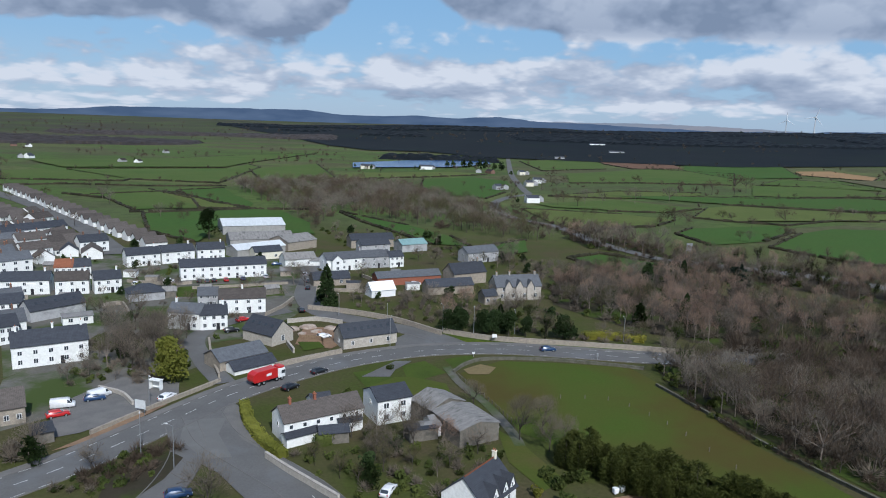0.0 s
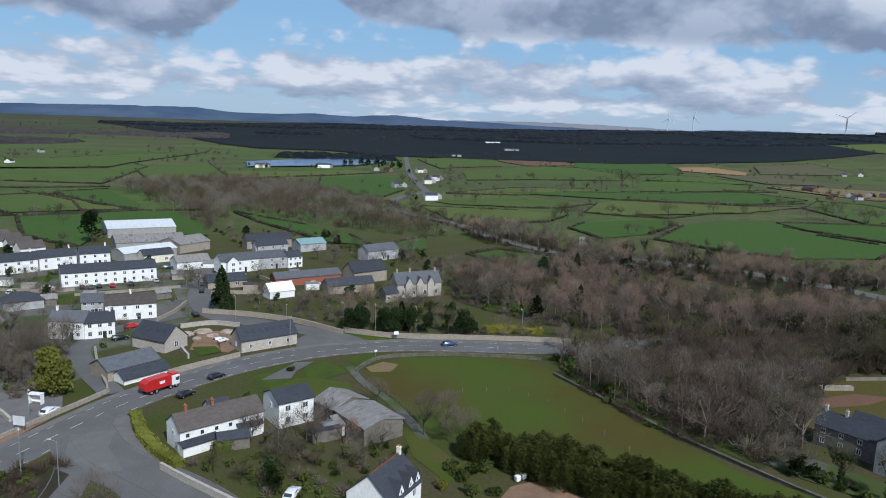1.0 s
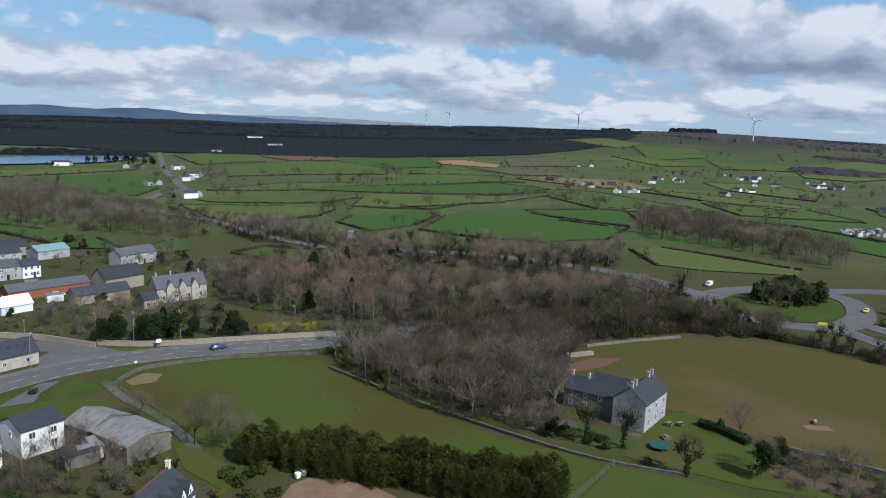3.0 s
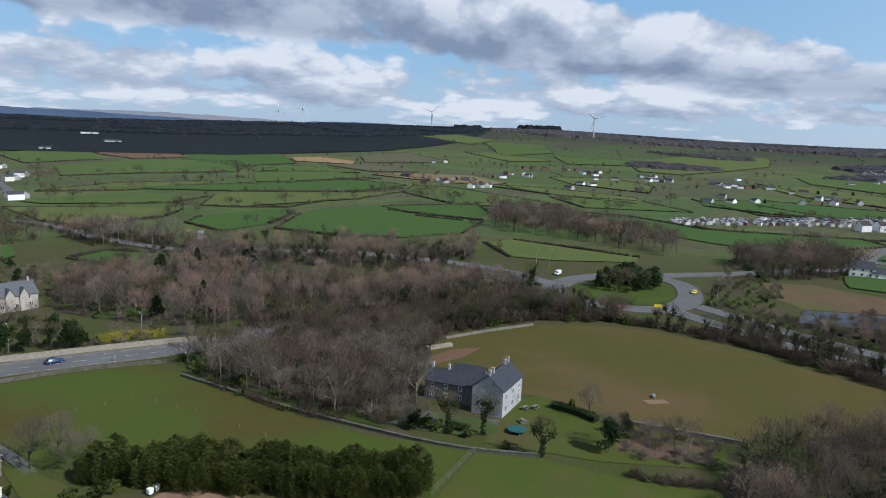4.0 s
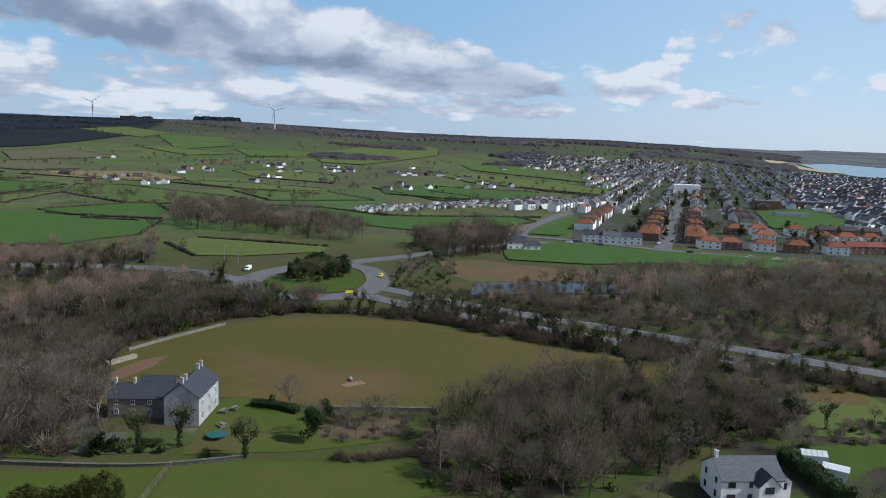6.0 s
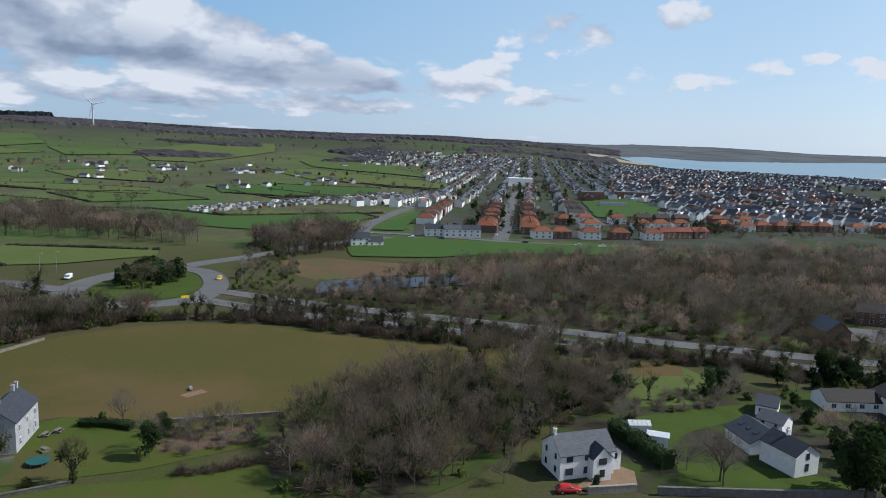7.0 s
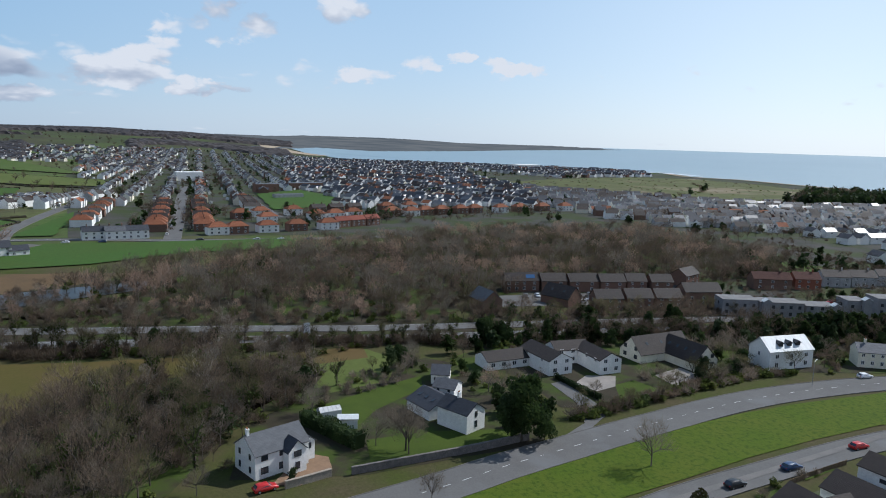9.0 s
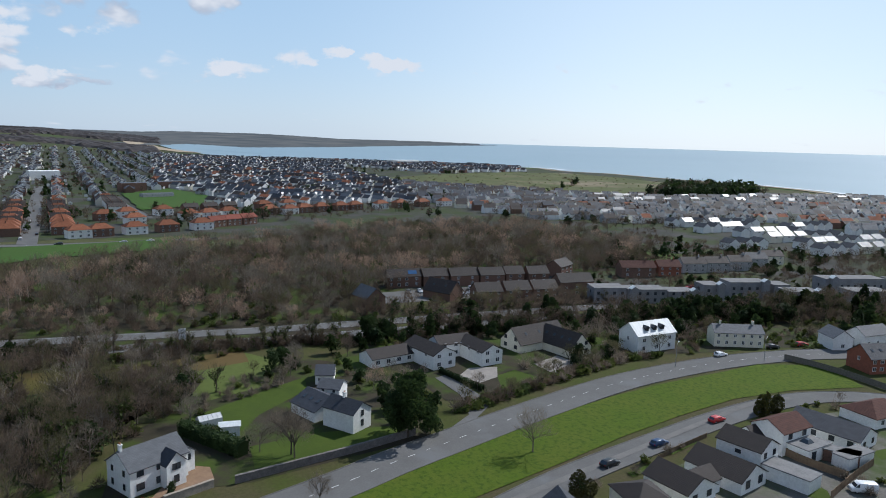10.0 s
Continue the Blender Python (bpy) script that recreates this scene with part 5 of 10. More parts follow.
field("lawn", [(-12.8, 168.9), (-8.1, 171.3), (-0.3, 162.6), (-8.7, 158.5)])
field("lawn", [(4.3, 211.1), (24.7, 199.9), (44.4, 198.5), (45.6, 196.5), (22.7, 196.4), (11.5, 198.9)])
field("lawn", [(-84.9, 252.9), (-67.1, 261.3), (-46.5, 261.8), (-42.6, 245.4), (-78.7, 240.1)])
field("lawn", [(9.9, 180.7), (17.7, 184), (18.3, 179.4), (11.8, 173.7)])
field("rough_meadow", [(19, 137.1), (23.7, 129.5), (28.6, 116.2), (23.9, 112.1), (19.4, 122.3)])

# ---- roads ----


def road(name, pts, width, label, mat="asphalt", lift=0.14, kerbs=True, centre=None, edges=None, walk_side=0.0):
    ob = solid(name, ribbon(pts, width, lift), mat, label, "road", "", "structure")
    LANES.extend((p.x, p.y, width / 2 + 1.0) for p in smooth_line(pts, 3.0) if p.length < 420)
    if kerbs:
        for s in (-1, 1):
            part("kerb", ribbon(pts, 0.16, lift + 0.10, s * (width / 2 + 0.08), thick=0.3), "pavement", ob)
    if centre:
        part("centre_line", ribbon(pts, 0.13, lift + 0.012, 0, dash=centre), "road_paint", ob)
    if edges:
        for s in (-1, 1):
            part("edge_line", ribbon(pts, 0.11, lift + 0.012, s * (width / 2 - 0.3), dash=edges), "road_paint", ob)
    if walk_side:
        part("footway", ribbon(pts, 1.7, lift + 0.08, walk_side * (width / 2 + 1.02), thick=0.2), "pavement", ob)
    return ob


MAIN = [(-78.7, 91.4), (-64.8, 110.5), (-59.7, 116.8), (-53.3, 127), (-47, 138.4), (-38.1, 153.7), (-26.7, 167), (-14, 177.8), (3.8, 186.7), (24.1, 189.9), (43.2, 188), (63.5, 184.8), (76.2, 184.2), (86.4, 185.4), (109.2, 185.4), (132.1, 181.6), (158.8, 181.6), (190.5, 179.1), (207, 176.5)]
road("road", MAIN, 8.4, "grey asphalt main road with worn white lines", centre=(4, 2), edges=(3, 1.5), walk_side=1)
road("road", [(-41.9, 142.2), (-35.6, 130.8), (-26.7, 121.9), (-16.5, 111.8), (-7.6, 99.1), (7.6, 76.2)], 7.9, "side road into the village junction", centre=(2, 4), lift=0.15)
road("road", [(-44.5, 137.2), (-39.4, 124.5), (-39.4, 108), (-45.7, 88.9)], 6.0, "narrow side lane at the junction", lift=0.16)
road("road", [(15.2, 191.8), (5.1, 203.2), (-12.7, 214.6), (-27.9, 224.8), (-35.6, 245.1), (-38.1, 273.1), (-40.6, 304.8), (-30.5, 332.7)], 7.2, "village street off the main road", lift=0.15)
road("road", [(-41.9, 160), (-50.8, 175.3), (-58.4, 194.3), (-53.3, 210.8), (-38.1, 226.1)], 5.4, "village lane beside the outbuilding", lift=0.16, kerbs=False)
road("road", [(127, 327.7), (115, 350), (101.8, 387), (98, 413), (92, 442), (82, 458), (69, 483), (64, 524), (68, 571), (86, 621), (108, 655), (112, 712), (129, 918), (167, 1231), (203, 1524)], 7.5, "main road running inland between fields", lift=0.4, kerbs=False)
road("road", [(-127, 312.4), (-134.6, 326.4), (-171, 381), (-225, 450), (-293, 525), (-381, 610)], 9.6, "estate road between bungalows", lift=0.3)
NEAR_LANE = [(231, 137), (227.5, 121), (224.5, 105), (221.5, 87), (219.5, 62), (218.5, 32), (218, 2), (216.8, -14), (214.5, -36), (213.5, -69.8), (212.5, -114.3), (209, -177.8)]
FAR_LANE = [(246, 136), (243, 121), (240, 105), (237.5, 87), (235, 62), (233, 32), (230.5, 2), (228.5, -14), (226.5, -36), (225.5, -69.8), (224.5, -114.3), (222, -177.8)]
road("road", NEAR_LANE, 7.2, "near carriageway of the bypass", lift=0.15, edges=(40, 1))
road("road", FAR_LANE, 7.2, "far carriageway of the bypass", lift=0.15, edges=(40, 1))
road("road", [(213, 160), (218, 148), (231, 139), (248, 141), (264, 149), (279, 163), (280, 179), (266, 190), (247, 193), (228, 189), (214, 177), (213, 160)], 9.5, "roundabout carriageway", lift=0.17)
road("road", [(232.4, 184.2), (227.3, 198.1), (229.9, 218.4), (218.4, 254), (190.5, 294.6), (152.4, 320), (124.5, 332.7)], 9.6, "main road joining the roundabout", lift=0.18)
road("road", [(275.6, 177.8), (294.6, 175.3), (323.9, 162.6), (368.3, 147.3), (420, 121)], 8.4, "road from the roundabout towards town", lift=0.18)
road("road", [(436, 138), (438, 106), (433, 48), (436, 0), (439, -28), (446, -76)], 8.4, "road along the edge of the town green", lift=0.2, centre=(2, 4))
road("road", [(435, 53.5), (533, 62), (660, 74), (883, 94)], 9.6, "straight town street lined with houses", lift=0.22)
road("road", [(559, -8), (686, 13), (822, 33)], 8.4, "town street", lift=0.22)
road("road", [(425, 140), (476, 151), (560, 156), (695, 161), (938, 192)], 8.4, "town road beside a green verge", lift=0.22)
COAST = [(76.2, 50.8), (99, 12.7), (109, -12), (117.1, -33.1), (122.1, -44.6), (127, -57.8), (134.4, -77.8), (137.9, -88), (144.1, -106.8), (148, -122.2), (150.4, -137.6), (152, -155.6), (151.6, -172.9), (149, -192), (142, -212), (130, -238)]
road("road", COAST, 9.8, "wide grey coast road with white centre dashes", centre=(2.6, 2.2), edges=None)
road("road", [(86, -27.9), (97, -52.1), (105.5, -74.5), (112.5, -100), (118, -122), (121.3, -141), (121.6, -156), (117.5, -170), (109.5, -182)], 7.2, "residential road below the grass bank")
solid("parking_area", drape([(-72.4, 147.3), (-66, 162.6), (-52.1, 160), (-49.5, 151.1), (-54.6, 142.2), (-62.2, 132.1), (-68.6, 128.3)], 0.15), "pavement", "worn asphalt parking area beside the inn", "car park", "", "structure")
solid("building_plot", drape([(-30.5, 190.5), (-20.3, 187.3), (-14, 200.7), (-17.8, 208.3), (-30.5, 207)], 0.12), "bare_earth", "cleared rubble building plot", "plot", "", "structure")
solid("verge", drape([(109.6, -28.8), (120, -48.1), (127.1, -70), (133.1, -87.8), (138.6, -107.5), (142.6, -128.5), (144.9, -150.2), (147, -165.6), (140, -186), (122.5, -178), (127.2, -156.6), (127.3, -137.3), (122.8, -115.5), (117.4, -95.4), (111.4, -77.3), (104.5, -54.2), (97, -40)], 0.13, 2), "verge", "sloping green grass bank between two roads", "verge", "", "structure")
solid("roundabout_island", drape([(219.5, 161), (223, 151.5), (233, 145), (247, 146.5), (261, 153.5), (273.5, 165), (274, 176.5), (263, 184.5), (247, 187), (231, 183.5), (220, 174)], 0.2), "lawn", "grassed roundabout island", "roundabout", "", "structure")
solid("reed_pond", drape([(276.7, 108.7), (292.9, 90.0), (312.6, 47.7), (294.7, 46.3), (275.3, 75.2), (253.6, 101.7)], 0.45), "dark_water", "dark pond among the reeds", "pond", "", "structure")

# ---- sea, shore and far hills ----
COAST_LINE = [(4318, 25), (3429, 0), (2700, -60), (2330, -110), (2120, -180), (1992, -240), (1848, -557), (1690, -800), (1551, -925), (1350, -873), (1266, -925), (1106, -933), (903, -960), (790, -950), (635, -905), (500, -1000), (254, -1397)]


def sea_sheet():
    """Water from the shore to the horizon."""
    pts = COAST_LINE + [(100, -4859), (2993, -3829), (4386, -2093), (4775, -903), (4844, -399)]
    bm = drape(pts, 0.5)
    for _ in range(5):
        bmesh.ops.subdivide_edges(bm, edges=[e for e in bm.edges if e.calc_length() > 250], cuts=1, use_grid_fill=True)
    for v in bm.verts:
        v.co.z = height(v.co.x, v.co.y) + 0.6
    return solid("sea", bm, "water", "calm pale grey-blue sea", "sea", "", "structure")


sea_sheet()
solid("beach", ribbon([(3683, 51), (2921, 10), (2500, -20), (2300, -60), (2150, -150)], 80, 1.6, step=60), "sand", "wide sandy beach across the bay", "beach", "", "structure")
solid("beach", ribbon([(1551, -910), (1350, -860), (1266, -915), (1106, -922), (903, -948), (790, -940), (635, -893), (508, -985)], 16, 1.2, step=40), "sand", "narrow sandy shore below the town", "beach", "", "structure")
solid("surf", ribbon([(1560, -850), (1500, -900), (1378, -905)], 26, 1.5, step=30), "foam", "white surf over a rocky ledge", "surf", "", "structure")
solid("surf", ribbon([(920, -975), (876, -968), (758, -952), (640, -915), (520, -1010)], 14, 1.5, step=30), "foam", "white line of surf along the shore", "surf", "", "structure")


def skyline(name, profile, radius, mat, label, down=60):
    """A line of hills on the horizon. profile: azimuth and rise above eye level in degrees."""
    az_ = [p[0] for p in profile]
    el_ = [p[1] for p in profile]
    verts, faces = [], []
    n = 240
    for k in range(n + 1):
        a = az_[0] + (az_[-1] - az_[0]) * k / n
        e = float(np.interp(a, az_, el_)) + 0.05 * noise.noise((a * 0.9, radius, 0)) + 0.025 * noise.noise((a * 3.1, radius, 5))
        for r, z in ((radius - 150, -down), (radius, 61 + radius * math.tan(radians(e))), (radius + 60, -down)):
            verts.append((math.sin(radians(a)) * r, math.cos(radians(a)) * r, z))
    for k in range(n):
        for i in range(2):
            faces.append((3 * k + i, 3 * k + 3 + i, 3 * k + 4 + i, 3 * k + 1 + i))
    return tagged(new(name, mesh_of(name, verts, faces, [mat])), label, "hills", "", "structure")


skyline("backdrop_hills", [(-50, 0.0), (-29, 0.02), (-25.5, 0.1), (-22, 0.44), (-18, 0.52), (-14, 0.64), (-8.3, 0.72), (-5.7, 0.46), (-2.2, 0.46), (0.4, 0.62), (3.1, 0.48), (6.7, 0.73), (10.2, 0.44), (14, 0.42), (18, 0.3), (23, 0.2), (28, 0.3), (33, 0.52), (36, 0.5), (39, 0.34), (41, 0.1)], 4700, "far_hills", "mountains on the horizon in painted blue-grey haze")
skyline("backdrop_moor", [(9, 0.2), (11.3, 0.52), (14, 0.5), (17.3, 0.6), (22.6, 0.55), (27, 0.42), (30, 0.3), (34, 0.2)], 4780, "pale_hills", "moorland on the horizon in painted pale haze")


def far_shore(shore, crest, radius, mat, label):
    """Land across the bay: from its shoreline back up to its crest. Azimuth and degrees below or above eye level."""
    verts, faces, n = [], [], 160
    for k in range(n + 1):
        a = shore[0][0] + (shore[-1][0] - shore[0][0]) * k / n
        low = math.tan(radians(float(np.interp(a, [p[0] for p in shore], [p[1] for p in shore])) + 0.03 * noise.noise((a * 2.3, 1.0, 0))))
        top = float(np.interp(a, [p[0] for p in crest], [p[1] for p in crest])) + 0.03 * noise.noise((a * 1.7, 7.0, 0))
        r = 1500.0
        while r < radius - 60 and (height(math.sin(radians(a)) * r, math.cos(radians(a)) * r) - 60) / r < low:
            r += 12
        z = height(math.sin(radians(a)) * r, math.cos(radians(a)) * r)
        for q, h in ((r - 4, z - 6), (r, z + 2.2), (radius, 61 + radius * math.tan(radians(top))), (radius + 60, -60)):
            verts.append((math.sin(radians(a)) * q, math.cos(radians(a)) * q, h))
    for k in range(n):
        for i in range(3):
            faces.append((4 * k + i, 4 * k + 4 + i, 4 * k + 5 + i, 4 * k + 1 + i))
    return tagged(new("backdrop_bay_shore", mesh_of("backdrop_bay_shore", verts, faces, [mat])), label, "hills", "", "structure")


far_shore([(86, -1.1), (90, -1.05), (93.6, -0.82), (98, -0.98), (101, -0.9), (105, -0.78), (109, -0.6), (113, -0.46), (117.4, -0.32)], [(86, 0.02), (90.5, -0.02), (92.5, 0.08), (98.5, 0.08), (101.5, 0.0), (105, -0.15), (112, -0.16), (116, -0.24), (117.4, -0.31)], 4560, "bay_shore", "wooded hills and dunes across the bay with painted haze")
# the cloud shadow on the ridge is this patch's own dark colour
solid("heath", drape([(math.sin(radians(a_)) * r_, math.cos(radians(a_)) * r_) for a_, r_ in ((-14, 3100), (-10, 2300), (-6.5, 1680), (-3.5, 1500), (1.4, 1480), (6, 1360), (10.3, 1500), (14.7, 1450), (19.8, 1440), (24.6, 1390), (28.3, 1480), (36, 1690), (39.8, 1920), (42.2, 2140), (44, 2667), (40, 3289), (30, 3302), (20, 3302), (10, 3302), (0, 3302), (-6, 3302))], 1.6, 4, 6.0), "heath", "dark wooded hillside with cloud shadow in its colour", "hillside", "", "structure")
solid("solar_farm", drape([(-76, 940), (58, 1020), (126, 1129), (129, 1243), (-7, 1162), (-85, 1050)], 1.8, 3), "solar_glass", "dark blue rows of solar panels in a field", "solar farm", "", "structure")
solid("junction", drape([(-45.1, 137.9), (-39.5, 152.1), (-34.9, 145.9), (-30.2, 132.6), (-23.9, 122.8), (-13.8, 107.6), (-24.6, 107.4), (-32, 117), (-37.8, 121.7), (-42.8, 124.9)], 0.175, 0), "asphalt", "worn asphalt junction mouth", "road", "", "structure")
solid("village_core", drape([(-180.3, 319.3), (-163.2, 345.7), (-128.4, 330.8), (-84.3, 351), (-41.6, 319.6), (-29.6, 301.7), (-28.5, 268.7), (-35.5, 219.3), (-45.6, 194.6), (-56.3, 188.7), (-86.7, 196.9), (-87.3, 172.8), (-92.7, 160.6)], 0.05, 2, 2.0), "village_ground", "paved yards and patches of garden in the village", "yards", "", "structure")

# ---- houses ----
# village by the main road
house(-17.1, 135.4, 31, 16.6, 6.5, 4.4, 2.2, "white_render", "weathered_tile", front=[(0.9, 5, 0.9, 1.1), (2.9, 6, 0.8, 0.9)], ends=[(2.6, 1, 0.8, 1.0)], door=0.1, chimneys=[-0.75, -0.1], stack="red_brick", label="long white rendered cottage with a brown tiled roof")
house(-3.7, 142.9, 27, 7.6, 7.5, 5.2, 1.7, "white_render", "slate", front=[(1.0, 2, 1.2, 1.2), (3.4, 2, 1.2, 1.2)], ends=[(3.3, 1, 0.9, 1.1)], label="white two-storey house with a dark slate roof")
house(-11.4, 193.7, 27, 15.9, 7, 3.2, 2.9, "pale_stone", "slate", front=[(1.0, 3, 0.9, 1.1)], skylights=[(7, -1)], ends=[(1.0, 1, 0.9, 1.2)], label="converted stone barn with a slate roof and rooflights")
house(-38.6, 194.6, -35, 11.4, 8, 3, 3.4, "pale_stone", "slate", skylights=[(4, -1)], ends=[(0.8, 1, 1.2, 1.6)], label="stone house with dark slate roof and solar panels")
shed_ = house(-42.6, 174.6, 42, 13.0, 8, 2.6, 2.0, "stone", "grey_slate", label="low outbuilding with two wide slate roofs")
wing(shed_, 0.8, -5.6, 0, 11.5, 5.4, 1.1, 1.6, "white_render", "slate")
house(-87.9, 173.9, 30, 16.4, 8, 5.4, 2.8, "white_render", "slate", front=[(0.9, 5, 1.0, 1.2), (3.2, 5, 1.0, 1.1)], back=[(0.9, 2, 1.0, 1.2), (3.2, 2, 1.0, 1.1)], door=0.3, ends=[(3.2, 1, 0.8, 1.0)], chimneys=[-0.9, 0.1, 0.9], label="white village inn with two storeys and slate roof")
house(-56.5, 205.3, 18, 7.5, 6, 4.6, 2.2, "white_render", "slate", front=[(0.9, 3, 1.0, 1.2), (3.2, 3, 1.0, 1.1)], back=[(0.9, 2, 1.0, 1.2), (3.2, 2, 1.0, 1.1)], door=0.3, ends=[(3.2, 1, 0.8, 1.0)], chimneys=[0.8], label="white cottage with slate roof")
house(-63.6, 205.3, -9, 9.6, 6.5, 5, 2.2, "white_render", "grey_slate", front=[(0.9, 3, 1.0, 1.2), (3.2, 3, 1.0, 1.1)], back=[(0.9, 2, 1.0, 1.2), (3.2, 2, 1.0, 1.1)], door=0.3, ends=[(3.2, 1, 0.8, 1.0)], chimneys=[-0.8], label="white cottage with grey slate roof")
house(-52.7, 225.0, 14, 14.1, 7, 4.8, 2.4, "white_render", "weathered_tile", front=[(0.9, 4, 1.0, 1.2), (3.2, 4, 1.0, 1.1)], back=[(0.9, 2, 1.0, 1.2), (3.2, 2, 1.0, 1.1)], door=0.3, ends=[(3.2, 1, 0.8, 1.0)], chimneys=[0.0], label="pair of white houses with brown tiled roof")
house(-71.4, 274.3, 22, 31.6, 7.5, 5, 2.3, "white_render", "slate", front=[(0.9, 10, 1.0, 1.2), (3.2, 10, 1.0, 1.1)], back=[(0.9, 2, 1.0, 1.2), (3.2, 2, 1.0, 1.1)], door=0.3, ends=[(3.2, 1, 0.8, 1.0)], label="long white terrace with slate roof")
house(-108.9, 292.2, 34, 13.0, 7, 4.9, 2.4, "white_render", "slate", front=[(0.9, 3, 1.0, 1.2), (3.2, 3, 1.0, 1.1)], back=[(0.9, 2, 1.0, 1.2), (3.2, 2, 1.0, 1.1)], door=0.3, ends=[(3.2, 1, 0.8, 1.0)], chimneys=[0.8], label="white rendered village house")
house(-97.9, 301.0, 35, 13.4, 7, 4.9, 2.4, "white_render", "slate", front=[(0.9, 3, 1.0, 1.2), (3.2, 3, 1.0, 1.1)], back=[(0.9, 2, 1.0, 1.2), (3.2, 2, 1.0, 1.1)], door=0.3, ends=[(3.2, 1, 0.8, 1.0)], chimneys=[0.8], label="white rendered village house")
house(-85.7, 308.6, 22, 11.2, 7, 4.9, 2.4, "white_render", "slate", front=[(0.9, 3, 1.0, 1.2), (3.2, 3, 1.0, 1.1)], back=[(0.9, 2, 1.0, 1.2), (3.2, 2, 1.0, 1.1)], door=0.3, ends=[(3.2, 1, 0.8, 1.0)], chimneys=[0.8], label="white rendered village house")
house(-103.9, 246.3, 30, 8.5, 7, 4.9, 2.4, "white_render", "slate", front=[(0.9, 3, 1.0, 1.2), (3.2, 3, 1.0, 1.1)], back=[(0.9, 2, 1.0, 1.2), (3.2, 2, 1.0, 1.1)], door=0.3, ends=[(3.2, 1, 0.8, 1.0)], chimneys=[0.8], label="white rendered village house")
house(-126.2, 264.0, 16, 6.0, 7, 4.9, 2.4, "white_render", "orange_tile", front=[(0.9, 3, 1.0, 1.2), (3.2, 3, 1.0, 1.1)], back=[(0.9, 2, 1.0, 1.2), (3.2, 2, 1.0, 1.1)], door=0.3, ends=[(3.2, 1, 0.8, 1.0)], chimneys=[0.8], label="white rendered village house")
house(-121.1, 266.0, 26, 6.0, 7, 4.9, 2.4, "white_render", "slate", front=[(0.9, 3, 1.0, 1.2), (3.2, 3, 1.0, 1.1)], back=[(0.9, 2, 1.0, 1.2), (3.2, 2, 1.0, 1.1)], door=0.3, ends=[(3.2, 1, 0.8, 1.0)], chimneys=[0.8], label="white rendered village house")
house(-128.1, 241.2, 15, 14.7, 7, 4.9, 2.4, "white_render", "slate", front=[(0.9, 3, 1.0, 1.2), (3.2, 3, 1.0, 1.1)], back=[(0.9, 2, 1.0, 1.2), (3.2, 2, 1.0, 1.1)], door=0.3, ends=[(3.2, 1, 0.8, 1.0)], chimneys=[0.8], label="white rendered village house")
house(-114.0, 243.4, 20, 10.2, 7, 4.9, 2.4, "white_render", "weathered_tile", front=[(0.9, 3, 1.0, 1.2), (3.2, 3, 1.0, 1.1)], back=[(0.9, 2, 1.0, 1.2), (3.2, 2, 1.0, 1.1)], door=0.3, ends=[(3.2, 1, 0.8, 1.0)], chimneys=[0.8], label="white rendered village house")
house(-106.5, 214.0, 52, 16.3, 7, 3.4, 2.6, "grey_render", "slate", skylights=[(5, -1)], label="dark slate roofed house beside the inn")
house(-87.8, 237.4, 30, 11.2, 8, 2.8, 2.2, "grey_render", "slate", hip=True, label="low house with a hipped slate roof")
house(-78.2, 138.6, 31, 4.3, 7, 3.5, 2.8, "stone", "weathered_tile", front=[(1.0, 2, 0.9, 1.1)], label="stone cottage with a brown roof")
house(-15.8, 301.5, 22, 14.2, 7, 4.8, 2.3, "grey_render", "grey_slate", front=[(0.9, 3, 1.0, 1.2), (3.2, 3, 1.0, 1.1)], back=[(0.9, 2, 1.0, 1.2), (3.2, 2, 1.0, 1.1)], door=0.3, ends=[(3.2, 1, 0.8, 1.0)], chimneys=[-0.8, 0.8], label="pair of grey rendered terraced cottages")
house(-19.2, 351.9, 22, 22.0, 8, 4, 2.5, "stone", "slate", label="stone farm building with a slate roof")
house(0.7, 344.3, 29, 13.7, 9, 3.6, 2, "grey_render", "green_roof", label="farm shed with a pale green roof")
house(-0.5, 271.8, 22, 26.1, 6.5, 3, 1.8, "red_brick", "grey_slate", label="long low brick outbuilding")
house(-9.8, 250.0, 27, 9.2, 6, 2.6, 2.4, "white_trim", "white_trim", label="white painted gabled greenhouse")
house(22.2, 275.4, 30, 15.2, 8, 4.5, 3.4, "stone", "slate", chimneys=[0.8], label="tall slate roofed stone house")
house(14.8, 257.4, 20, 18.0, 6, 3, 2.2, "stone", "slate", label="low stone range with slate roof")
house(31.8, 321.1, 31, 17.1, 8, 4.6, 2.4, "grey_render", "grey_slate", front=[(0.9, 3, 1.0, 1.2), (3.2, 3, 1.0, 1.1)], back=[(0.9, 2, 1.0, 1.2), (3.2, 2, 1.0, 1.1)], door=0.3, ends=[(3.2, 1, 0.8, 1.0)], label="grey house with small roof turret")
house(-86.3, 391.0, 21, 32.4, 24, 4.5, 2.5, "concrete", "metal_roof", label="large farm shed with a pale metal roof")
house(-72.7, 347.9, 21, 29.8, 16, 4, 2.5, "concrete", "fibre_roof", label="grey farm shed with fibre cement roof")
house(-69.1, 322.7, 43, 24.4, 10, 3.6, 1.8, "concrete", "metal_roof", label="farm shed with a pale sheet roof")
house(-55.7, 342.8, 48, 17.1, 14, 4, 2.5, "stone", "fibre_roof", label="weathered grey barn with sheet roof")
